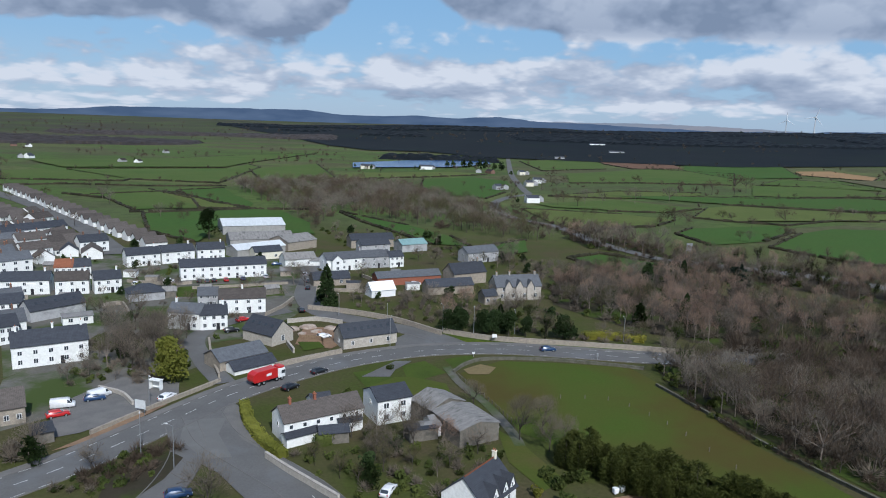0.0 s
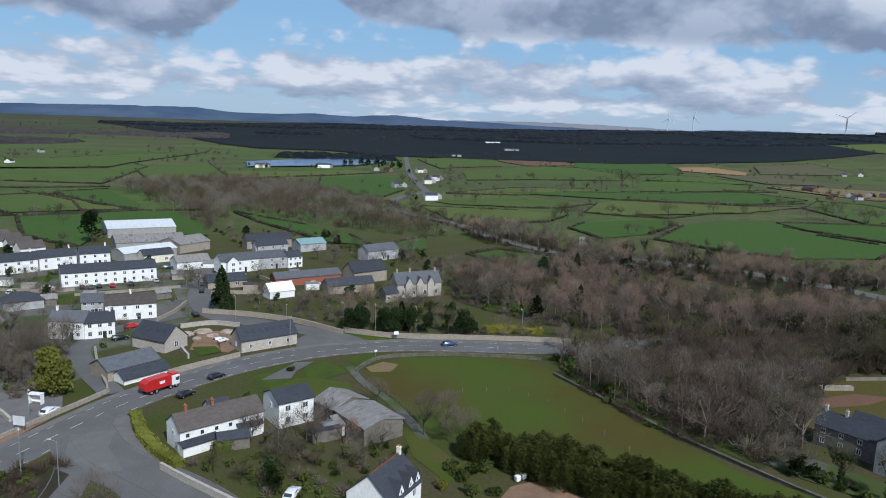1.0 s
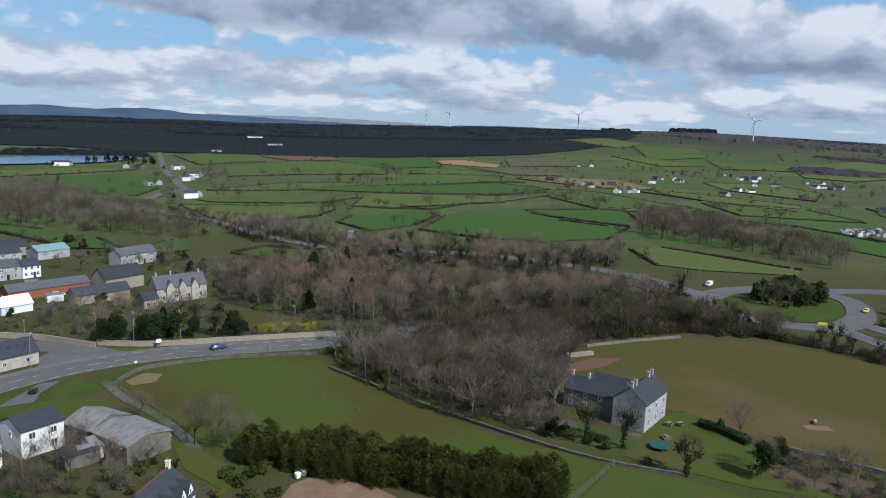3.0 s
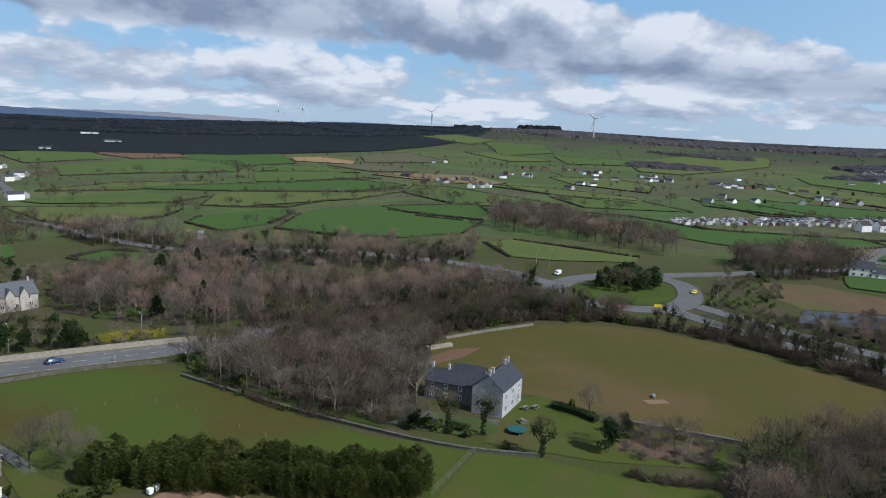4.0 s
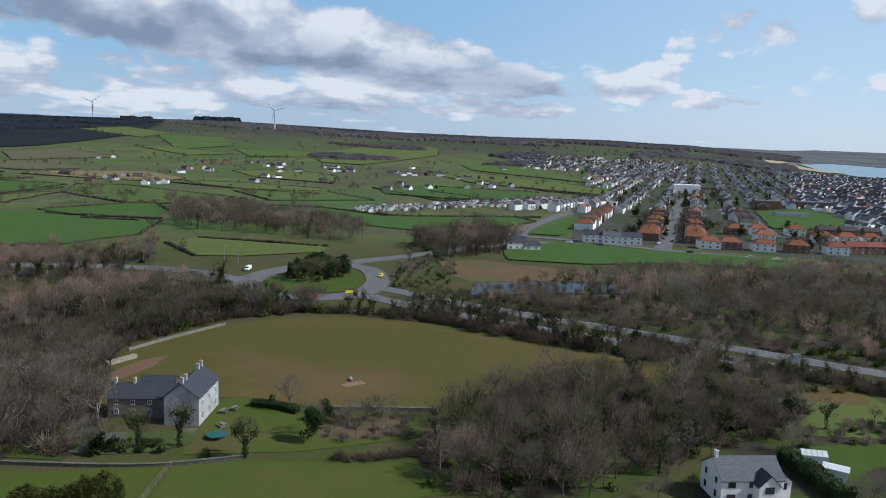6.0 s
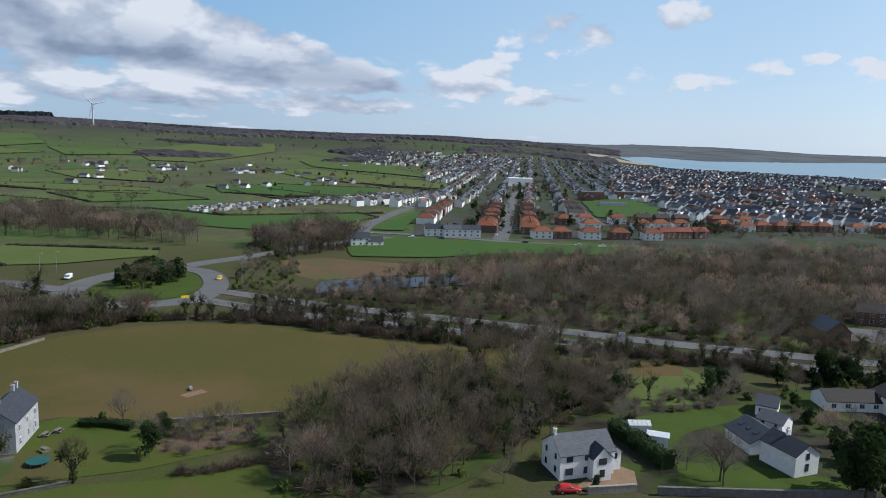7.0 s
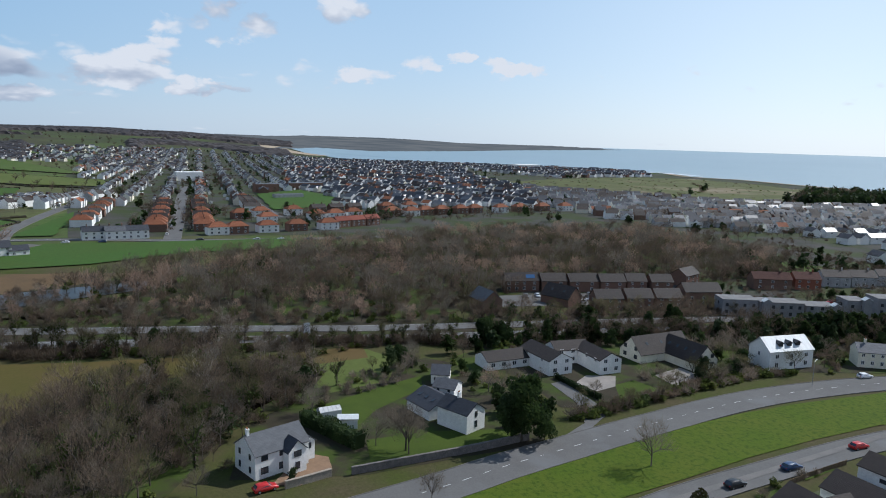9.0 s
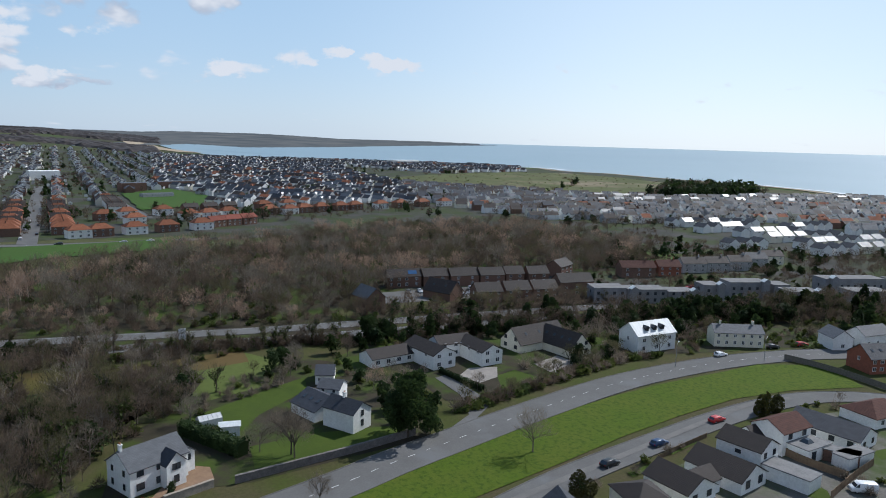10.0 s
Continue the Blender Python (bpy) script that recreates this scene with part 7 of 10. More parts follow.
# boundary row of tall cypresses
for i_, p_ in enumerate(smooth_line([(31.8, 124.5), (43.2, 112.4), (54.6, 102.2), (64.8, 93.3), (73.7, 86.4)], 1.15)):
    plant("cypress", p_.x + rng.uniform(-1.3, 1.3), p_.y + rng.uniform(-1.3, 1.3), rng.uniform(0.66, 1.06), "cypress boundary row")
    if i_ % 2:
        continue
    plant("cypress", p_.x - 1.9 + rng.uniform(-0.8, 0.8), p_.y - 2.4 + rng.uniform(-0.8, 0.8), rng.uniform(0.62, 0.85), "cypress boundary row")
for x_, y_, k_, s_ in ((-99.9, 358.1, "round_evergreen", 1.9), (-26.7, 231.1, "conifer", 1.35), (16.5, 204.5, "round_evergreen", 0.8), (22.9, 205.7, "round_evergreen", 0.85), (27.9, 207, "conifer", 0.8), (45.7, 200.7, "round_evergreen", 0.9), (-54.4, 161.9, "spring", 1.35), (207, -67.3, "round_evergreen", 0.9), (115.6, 78.7, "bare", 0.8), (121.9, 80, "round_evergreen", 0.6), (117.5, -73.5, "grey_bare", 0.95), (130.8, -27.9, "bare", 1.0), (116.3, -134.1, "egg", 0.95), (116.9, -139.7, "egg", 0.85), (88.9, 218.4, "conifer", 1.0), (121.9, 254, "cedar", 1.0)):
    plant(k_, x_, y_, s_)
# garden trees of the village
for x_, y_, k_, s_ in ((-10.2, 132.1, "bare", 0.7), (-5.1, 129.5, "grey_bare", 0.75), (0, 132.1, "grey_bare", 0.8), (3.8, 137.2, "bare", 0.7), (-2.5, 123.2, "bare", 0.6), (7.6, 128.3, "red_bare", 0.6), (15.2, 148.6, "bare", 0.6), (22.9, 132.1, "bare", 0.9), (27.9, 134.6, "bare", 0.8), (-64.8, 177.8, "bare", 0.95), (-69.8, 174, "bare", 0.9), (-61, 171.4, "grey_bare", 0.8), (-73.7, 162.6, "grey_bare", 0.7), (-76.2, 157.5, "bare", 0.6), (-30.2, 104.5, "bare", 0.95), (-53.3, 116.8, "bare", 0.6), (-38.1, 260.4, "bare", 0.9), (30.5, 222.2, "grey_bare", 0.9), (35.6, 226.1, "bare", 0.9), (12.7, 218.4, "red_bare", 0.8), (0, 231.1, "bare", 0.6), (50.8, 271.8, "bare", 0.9), (57.1, 260.4, "red_bare", 0.8), (38.1, 215.9, "ivy_bare", 0.8), (76.2, 193, "ivy_bare", 0.9), (25.4, 292.1, "bare", 0.8), (-17.8, 271.8, "olive", 0.8)):
    plant(k_ if k_ in KINDS else "bare", x_, y_, s_)

# ---- town ----
solid("town_ground", drape(arc(76, 150, 455, 1140, 20), 0.12, 0), "town_ground", "streets, yards and small gardens of the town", "yards", "", "structure")
solid("town_ground", drape(arc(79, 99, 1130, 1900), 1.0, 3), "town_ground", "streets, yards and small gardens of the far town", "yards", "", "structure")
solid("town_ground", drape(arc(97, 132, 1140, 1700), 0.2, 0), "town_ground", "streets, yards and small gardens of the town", "yards", "", "structure")


def town_house(kind_, wall, roof):
    L, W, e, r, hip = kind_
    return house(0, 0, 0, L, W, e, r, wall, roof, front=[(0.9, 3, 1.3, 1.3), (3.3, 3, 1.2, 1.1)] if e > 4 else [(0.9, 2, 1.4, 1.2)], hip=hip, chimneys=[] if e < 4 else [-0.6, 0.6] if not hip else [0.0], stack="brown_brick", label="town house", group="houses of the town", z0=0)


SEMI = (13.0, 8.0, 5.0, 2.8, True)
BUNG = (10.0, 8.0, 2.7, 2.6, False)
TERR = (12.0, 7.5, 5.0, 2.6, False)
PROTO = {}
for key_, kind_, wall_, roof_ in (("orange", SEMI, "brown_brick", "orange_tile"), ("orange_white", SEMI, "white_render", "orange_tile"), ("white", TERR, "white_render", "grey_slate"), ("brown", TERR, "white_render", "weathered_tile"), ("slate", TERR, "cream_render", "slate"), ("bungalow", BUNG, "white_render", "weathered_tile"), ("brick", TERR, "brown_brick", "brown_tile"), ("grey", TERR, "white_render", "slate"), ("red_terrace", TERR, "brown_brick", "red_tile")):
    PROTO[key_] = town_house(kind_, wall_, roof_)
    PROTO[key_]["label"] = {"orange": "brick semi-detached houses with hipped orange tiled roof", "orange_white": "white semi-detached houses with orange tiled roof", "white": "white rendered town house with grey slate roof", "brown": "white rendered town house with brown roof", "slate": "cream town house with dark slate roof", "bungalow": "white gabled bungalow with brown roof", "brick": "brown brick estate house with brown roof", "grey": "white house with dark slate roof", "red_terrace": "brick terraced houses with red tiled roof"}[key_]
USED = set()


def settle_house(key, x, y, turn):
    m = pose(x, y, height(x, y), 0, 0, turn)
    if key not in USED:
        USED.add(key)
        PROTO[key].matrix_world = m
        return PROTO[key]
    return copy_thing(PROTO[key], m)


def street(key, a, b, gap, turn=0.0, jitter=0.5, skip=0):
    """Houses along a line, fronts to its right-hand side plus turn."""
    d = math.dist(a, b)
    ang = math.degrees(math.atan2(b[1] - a[1], b[0] - a[0]))
    n = int(d / gap) + 1
    for i in range(n):
        if skip and i % skip == skip - 1:
            continue
        t = i * gap / d
        keys = key if isinstance(key, (list, tuple)) else [key]
        settle_house(rng.choice(keys), a[0] + (b[0] - a[0]) * t + rng.uniform(-jitter, jitter), a[1] + (b[1] - a[1]) * t + rng.uniform(-jitter, jitter), ang + turn + rng.uniform(-2, 2))


# gabled houses of the seaward streets
for key_, wall_, roof_ in (("white_row", "white_render", "slate"), ("gleam", "white_render", "gleam_slate"), ("gleam_cream", "cream_render", "gleam_slate")):
    PROTO[key_] = house(0, 0, 0, 9.5, 7.4, 4.6, 2.5, wall_, roof_, front=[(3.2, 1, 1.6, 1.2)], label="town house", group="houses of the town", z0=0)
    PROTO[key_]["label"] = {"white_row": "white terraced town house with slate roof", "gleam": "white gabled town house with shining slate roof", "gleam_cream": "cream gabled town house with shining slate roof"}[key_]
# estate road of bungalows inland
street("bungalow", (-118.1, 332.7), (-305, 559), 13.0, 90)
street("bungalow", (-154.9, 332.7), (-318, 514), 14.0, -90)
street(["bungalow", "grey", "white"], (-162.6, 304.8), (-330, 476), 17.0, -90)
street(["grey", "bungalow", "white"], (-149.9, 273.1), (-292, 406), 18.0, -90)
# more of the village
street(["bungalow", "brown", "grey"], (-161.8, 285.9), (-149.6, 303.5), 13, 0)
street(["bungalow", "brown"], (-175.3, 310.3), (-153.6, 335.9), 12, 0)
street(["bungalow", "grey", "brown"], (-189.6, 336.1), (-170.8, 362), 12, 0)
street(["bungalow", "brown"], (-203.5, 361.3), (-193.5, 391.6), 12, 0)
street(["bungalow", "brown"], (-224, 398.5), (-220.3, 423.7), 12, 0)
street(["bungalow", "grey"], (-149.2, 310.2), (-130.8, 327.4), 13, 0)
street(["grey", "white"], (-122.3, 214.2), (-115.4, 220.2), 12, 0)
street(["brown", "grey", "white"], (-108.9, 190), (-105.7, 192.3), 12, 0)
# semi-detached houses facing the green
for x_, y_, key_ in ((460.7, 30.1, "orange_white"), (464.9, 18.6, "orange"), (471.6, -0.1, "orange_white"), (478.3, -18.8, "orange"), (485.9, -40.0, "orange_white")):
    settle_house(key_, x_, y_, -70)
for x_, y_ in ((522.4, -0.1), (543.4, -35.9), (549.0, -50.2), (558.6, -65.2), (571.5, -98.1), (569.9, -113.6), (579.2, -127.5), (585.1, -142.8), (592.2, -161.0), (597.8, -175.4), (603.8, -201.0), (612, -222), (618, -246), (622, -270)):
    settle_house(rng.choice(("orange", "orange_white")), x_, y_, -69)
for x_, y_ in ((548.0, 19.5), (563, 5), (576.2, -19.9), (588.8, -39.9), (594.9, -54.9), (601.3, -70.3), (612, -100), (620, -122)):
    settle_house(rng.choice(("orange", "orange_white", "brick")), x_, y_, -68)
street("red_terrace", (497, -50), (517, -83), 13.0, 0, 0.1)
for x_, y_, key_ in ((439.7, 96.4, "grey"), (441.2, 84.7, "white"), (445.1, 73.9, "grey")):
    settle_house(key_, x_, y_, -70)
street(["orange", "orange", "brick"], (474, 68), (640, 84), 13.5, 90, 0.3)
street(["orange", "orange_white", "brick"], (478, 39), (640, 57), 13.5, -90, 0.3)
street(["orange", "brown", "orange_white"], (499, 116), (646, 129), 15.0, 90, 0.5)
street(["orange", "brown", "brick"], (598, 12), (700, 24), 15.0, 90, 0.5)
# rows of gabled houses with shining slate towards the beach
for a_, b_ in (((403, -382), (407, -430)), ((376, -393), (371, -450)), ((323, -391), (325.5, -473)), ((331, -337), (330, -362)), ((299, -377), (297, -433)), ((350, -394), (348, -462)), ((438, -385), (424, -453)), ((392, -455), (398, -510))):
    d_ = math.dist(a_, b_)
    for i_ in range(int(d_ / 11.5) + 1):
        u_ = i_ * 11.5 / d_
        key_ = rng.choice(("gleam", "gleam_cream", "white_row", "white_row", "white_row"))
        settle_house(key_, a_[0] + (b_[0] - a_[0]) * u_ + rng.uniform(-0.6, 0.6), a_[1] + (b_[1] - a_[1]) * u_, (-2 if key_ == "white_row" else -89) + rng.uniform(-6, 6))
# terrace of mixed houses behind the flats
for x_, y_, L_, wall_, roof_ in ((272.6, -220.3, 16.9, "brown_brick", "rust_tile"), (270.9, -237.4, 11.5, "red_brick", "rust_tile"), (274.9, -256.4, 12.6, "grey_render", "brown_tile"), (273.0, -269.8, 11.6, "grey_render", "brown_tile"), (273.7, -285.6, 11.9, "grey_render", "brown_tile"), (279, -302, 12.5, "grey_render", "slate"), (283, -318, 12.5, "cream_render", "brown_tile")):
    house(x_, y_, -105, L_, 8, 4.9, 2.6, wall_, roof_, front=[(0.9, 3, 1.1, 1.2), (3.3, 3, 1.1, 1.1)], chimneys=[0.6], label="terraced estate house with a brown tiled roof", group="estate terrace")
solid("town_ground", drape([(228, -172), (262, -90), (300, -130), (300, -215), (345, -285), (470, -262), (480, -300), (430, -520), (345, -480), (290, -440), (200, -330), (190, -262)], 0.1, 2), "town_ground", "streets, yards and small gardens behind the flats", "yards", "", "structure")
mass = Mass()
scatter(mass, [(232, -172), (268, -170), (300, -215), (345, -285), (400, -270), (390, -330), (330, -330), (290, -440), (200, -330), (205, -262)], 6.4, [("mid_bare", 3), ("thicket", 3), ("round_evergreen", 1), ("bush", 1.5)], (0.45, 0.85))
scatter(mass, [(345, -290), (470, -266), (620, -300), (640, -540), (430, -510), (390, -335)], 12.5, [("mid_bare", 4), ("thicket", 2), ("round_evergreen", 0.6)], (0.6, 1.0))
mass.build("estate_trees", "bare garden trees and shrubs between the estate houses", "trees")
inn_ = house(382.1, 126.9, -60, 11.0, 9, 4.6, 2.8, "white_render", "slate", front=[(0.9, 3, 1.2, 1.3), (3.2, 3, 1.1, 1.1)], ends=[(3.2, 1, 1.0, 1.1)], chimneys=[-0.8], label="white roadside inn with slate roof near the green")
wing(inn_, 8.5, -2.0, 0, 9.0, 6.5, 2.8, 2.2, "white_render", "slate", front=[(0.9, 2, 1.2, 1.2)])
# brown brick estate behind the wood
for x_, y_, t_, L_ in ((280.6, -100.7, -101, 6.5), (280.8, -107.7, -96, 8.6), (278.8, -118.1, -95, 11.0), (276.8, -130.8, -94, 12.8), (274.8, -143.1, -95, 11.0), (275.0, -154.4, -97, 8.6), (272.5, -165, -97, 9.5)):
    house(x_, y_, t_, L_, 8, 4.7, 2.7, "brown_brick", "brown_tile", front=[(0.9, 2, 1.2, 1.3), (3.2, 2, 1.2, 1.1)], label="brown brick estate house with brown tiled roof", group="brown brick estate")
for x_, y_, L_, e_ in ((245.2, -126.7, 10.6, 4.4), (245.2, -139.4, 10.6, 4.4), (245.1, -151.9, 10.6, 4.2), (246.1, -167.1, 15.2, 6.0)):
    house(x_, y_, -95, L_, 8.5, e_, 2.9, "brown_brick", "brown_tile", front=[(0.9, 3, 1.1, 1.2), (3.2, 3, 1.1, 1.1)], ends=[(3.0, 1, 1.0, 1.1)], label="brown brick estate house with wide brown roof", group="brown brick estate")
house(254.6, -112.2, -148, 13.0, 9.0, 3.2, 4.2, "brown_brick", "brown_tile", skylights=[(2, -1)], label="brick house with steep brown roof beside the parking court")
house(248.2, -79.4, -168, 11.0, 8.0, 4.4, 3.4, "brown_brick", "grey_slate", skylights=[(3, 1)], label="brick gable-ended house with weathered roof")
house(286, -186, -58, 13.0, 8.0, 4.8, 2.8, "brown_brick", "brown_tile", front=[(0.9, 3, 1.1, 1.2), (3.2, 3, 1.1, 1.1)], label="brown brick house turned to the court")
panel_ = bmesh.new()
box(panel_, -1.9, 1.9, -1.1, 1.1, 0.0, 0.06, 0.01)
solid("solar_panels", panel_, "solar_glass", "blue solar panels on a tiled roof", "solar panels", m=pose(278.6, -108.2, 6.2, 34, 0, -96))
solid("parking_court", drape([(251, -84), (270, -92), (271, -160), (251, -160), (250, -118)], 0.16), "asphalt", "asphalt parking court between brick houses", "car park", "", "structure")
for x_, y_, t_, p_ in ((266, -102, 170, "paint_grey"), (266.5, -107, 172, "paint_silver"), (265.8, -112, 168, "paint_white"), (266, -116, 175, "paint_black"), (267, -124, 170, "paint_white"), (266, -130, 170, "paint_silver"), (266.5, -143, 172, "paint_blue"), (258, -126, 80, "paint_white"), (257, -146, 85, "paint_silver")):
    car(x_, y_, t_, p_, "parked car in the brick estate's court", group="cars of the parking court")


def flat_block(x, y, turn, L, W, tall, bay):
    """Flat-roofed block with parapet, rows of windows, a taller stair bay and a lean-to roof edge."""
    root = house(x, y, turn, L, W, tall, 0.0, "flat_grey", "felt_roof", front=[(0.9, max(2, int(L / 3)), 1.1, 1.3), (3.5, max(2, int(L / 3)), 1.1, 1.2)], ends=[(3.5, 1, 1.0, 1.2)], label="grey flat-roofed block of flats with rows of windows", name="flats", category="flats", group="row of flats", trim="dark_trim")
    if bay:
        wing(root, bay * L * 0.38, -W / 2 - 0.6, 90, 2.6, 2.8, tall + 0.7, 0.9, "flat_grey", "metal_roof")


for x_, y_, L_, h_, b_ in ((231.4, -173.7, 13.2, 6.0, 0), (226.3, -187.8, 16.0, 5.6, -1), (222.2, -201.9, 11.6, 4.8, 1), (223.6, -218.8, 7.6, 6.2, 1), (222.5, -237.6, 17.4, 6.6, 1), (217.2, -250.3, 7.1, 5.8, 0), (204.5, -249.1, 13.8, 5.6, 1), (213.0, -288.7, 28.0, 7.2, -1), (195.1, -274.8, 16.4, 6.2, 0), (206, -318, 20, 6.4, 1)):
    flat_block(x_, y_, -106, L_, 9.0, h_, b_)


HAMLET = [(100, 584, 0.2, 16), (124, 750, 0.3, 12), (141, 796, 0.1, 14), (142, 922, 0.4, 12), (285, 1380, 0.1, 26), (84, 690, 0.5, 11), (506, 1956, 0.1, 60), (470, 1640, 0.1, 50), (-60, 945, 0.2, 18), (20, 975, 0.1, 24)]


def far_town():
    """Streets of roofs and walls too far to count."""
    v, f, m, mats = [], [], [], ["white_render", "grey_slate", "brown_tile", "slate", "cream_render", "orange_tile", "brown_brick", "gleam_slate", "grey_render"]
    rnd = random.Random(5)
    yards = []

    def hut(x, y, turn, L, W, e, r, wall, roof):
        k, z = len(v), height(x, y)
        c, s = math.cos(turn), math.sin(turn)
        for px, py, pz in ((-L, -W, -1), (L, -W, -1), (L, W, -1), (-L, W, -1), (-L, -W, e), (L, -W, e), (L, W, e), (-L, W, e), (-L, 0, e + r), (L, 0, e + r)):
            v.append((x + (px * c - py * s) / 2, y + (px * s + py * c) / 2, z + pz))
        for q, t in (((0, 1, 5, 4), wall), ((2, 3, 7, 6), wall), ((1, 2, 6, 9, 5), wall), ((3, 0, 4, 8, 7), wall), ((4, 5, 9, 8), roof), ((6, 7, 8, 9), roof)):
            f.append(tuple(k + i for i in q))
            m.append(t)

    def free(x, y):
        return not (inside(x, y, WATER) or inside(x, y, DUNES) or any(inside(x, y, p_) for w_, p_, f_ in FIELDS if f_ > 445))

    def quarter(pts, turn, pitch, gap, reach=99999.0):
        """Parallel streets over an area: a row of fronts each side, gardens and trees between."""
        c, s = math.cos(turn), math.sin(turn)
        along = [x * c + y * s for x, y in pts]
        across = [-x * s + y * c for x, y in pts]
        row, q = 0, min(across)
        while q < max(across):
            row += 1
            look_, wide = rnd.choice((0, 0, 1, 2, 3)), rnd.uniform(0.85, 1.2)
            p = min(along) + rnd.uniform(0, gap)
            while p < max(along):
                step = gap * rnd.uniform(0.85, 1.25)
                x, y = p * c - q * s + rnd.uniform(-1.5, 1.5), p * s + q * c + rnd.uniform(-1.5, 1.5)
                p += step
                if not inside(x, y, pts) or not free(x, y) or math.hypot(x, y) > reach:
                    continue
                if rnd.random() < 0.10:
                    yards.append((x, y))
                    continue
                wall = rnd.choice((0, 0, 4, 8, 0, 6))
                roof = rnd.choice(((3, 3, 2, 2), (2, 2, 3, 1), (3, 3, 3, 7), (2, 3, 1, 5))[look_])
                e, r = rnd.uniform(3.6, 5.2), rnd.uniform(2.4, 3.4)
                hut(x, y, turn + rnd.uniform(-0.06, 0.06), step * rnd.uniform(0.78, 0.98), rnd.uniform(7, 8.5), e, r, wall, roof)
                if rnd.random() < 0.45:
                    hut(x + rnd.uniform(-2, 2) * c, y + rnd.uniform(-2, 2) * s, turn + 1.57, rnd.uniform(9, 11), rnd.uniform(3.4, 4.8), e * 0.95, rnd.uniform(1.8, 2.6), wall, 7 if roof == 3 and rnd.random() < 0.6 else roof)
                if rnd.random() < 0.35:
                    g = rnd.choice((-1, 1)) * pitch * 0.32
                    hut(x - s * g, y + c * g, turn, rnd.uniform(2.5, 5), 3.0, 2.2, 0.7, rnd.choice((0, 8, 6)), rnd.choice((1, 2, 0)))
                if rnd.random() < 0.5:
                    g = rnd.choice((-1, 1)) * pitch * 0.45
                    yards.append((x - s * g, y + c * g))
            q += pitch * wide
    quarter([(610, 180), (780, 172), (1250, 300), (1900, 330), (1950, 60), (1900, -40), (640, -20), (655, 60)], 0.09, 27, 12.5)
    quarter([(640, -20), (1900, -40), (1930, -200), (1500, -400), (1120, -340), (930, -330), (650, -260), (625, -120)], 0.62, 26, 12.0)
    quarter([(650, -260), (930, -330), (780, -460), (735, -590), (690, -700), (660, -880), (560, -880), (440, -640), (430, -520), (460, -390), (480, -300)], 1.43, 23, 11.0)
    quarter([(1500, -400), (1930, -200), (1900, -330), (1700, -700), (1520, -850), (1330, -760), (1220, -520)], 0.5, 27, 12.0)
    quarter([(345, -480), (420, -520), (440, -640), (560, -880), (500, -960), (300, -700)], 1.3, 24, 11.5)
    # larger blocks
    for x, y, t, L, W, e, wall in ((1001, 102, -1.2, 34, 14, 11, 0), (812, 2, -1.2, 26, 12, 9, 6), (856, -42, -1.2, 42, 12, 8, 6), (1652, -603, -1.2, 70, 40, 10, 0), (735, -20, -1.2, 30, 8, 4, 8)):
        hut(x, y, t, L, W, e, 0.6, wall, 1 if wall else 0)
    # hamlet along the inland road
    for x, y, t, L in HAMLET:
        hut(x, y, t, L * 0.7, 7.0, 4.0, 2.4, rnd.choice((0, 8, 4)), 3)
        hut(x + 9, y + 12, t + 1.2, L * 0.45, 6.0, 3.0, 2.2, 8, 2)
        yards.extend((x + rnd.uniform(-16, 16), y + rnd.uniform(-14, 4)) for _ in range(4))
    # caravan park and hillside estate
    for _ in range(330):
        t, u = rnd.random(), rnd.random()
        x, y = 483 + 248 * t + 25 * u, 298 - 120 * t + (18 + 38 * t) * (u - 0.3)
        hut(x, y, rnd.uniform(0.3, 1.2), rnd.uniform(5, 8), 3.0, 2.1, 0.5, rnd.choice((0, 8, 8, 6, 4)), rnd.choice((1, 8, 2, 2, 3, 3)))
    for k in range(9):
        hut(560 + k * 15 + 40, 202 - k * 7.5, -0.46, 9, 7.5, 4.8, 3.0, 0, 2)
        hut(640 + k * 10, 172 - k * 0.6, 0.05, 8, 7.5, 4.8, 3.0, 0, 2)
    for _ in range(640):
        a, r = radians(rnd.uniform(70, 84)), rnd.uniform(1240, 1950)
        x, y = math.sin(a) * r, math.cos(a) * r
        if math.degrees(a) < 72 + (r - 1240) * -0.002 or (math.degrees(a) < 77 and r < 1450):
            continue
        hut(x, y, rnd.uniform(0, 3), rnd.uniform(8, 11), 8, 4, 3.0, rnd.choice((0, 4, 6, 8)), rnd.choice((2, 3)))
        if rnd.random() < 0.4:
            yards.append((x + rnd.uniform(-12, 12), y + rnd.uniform(-12, 12)))
    for _ in range(46):
        a, r = radians(rnd.uniform(38, 72) if rnd.random() < 0.85 else rnd.uniform(-30, 8)), rnd.uniform(800, 1400)
        x, y = math.sin(a) * r, math.cos(a) * r
        for _ in range(rnd.randint(1, 3)):
            hut(x + rnd.uniform(-25, 25), y + rnd.uniform(-12, 12), rnd.uniform(0, 3), rnd.uniform(7, 13), 7, 3.0, 2.6, rnd.choice((0, 8, 6)), rnd.choice((2, 3)))
        yards.append((x + rnd.uniform(-20, 20), y + rnd.uniform(-20, 20)))
    tagged(new("distant_town", mesh_of("distant_town", v, f, mats, m)), "distant town of pale houses with grey and brown roofs", "houses", "", "stuff")
    return yards


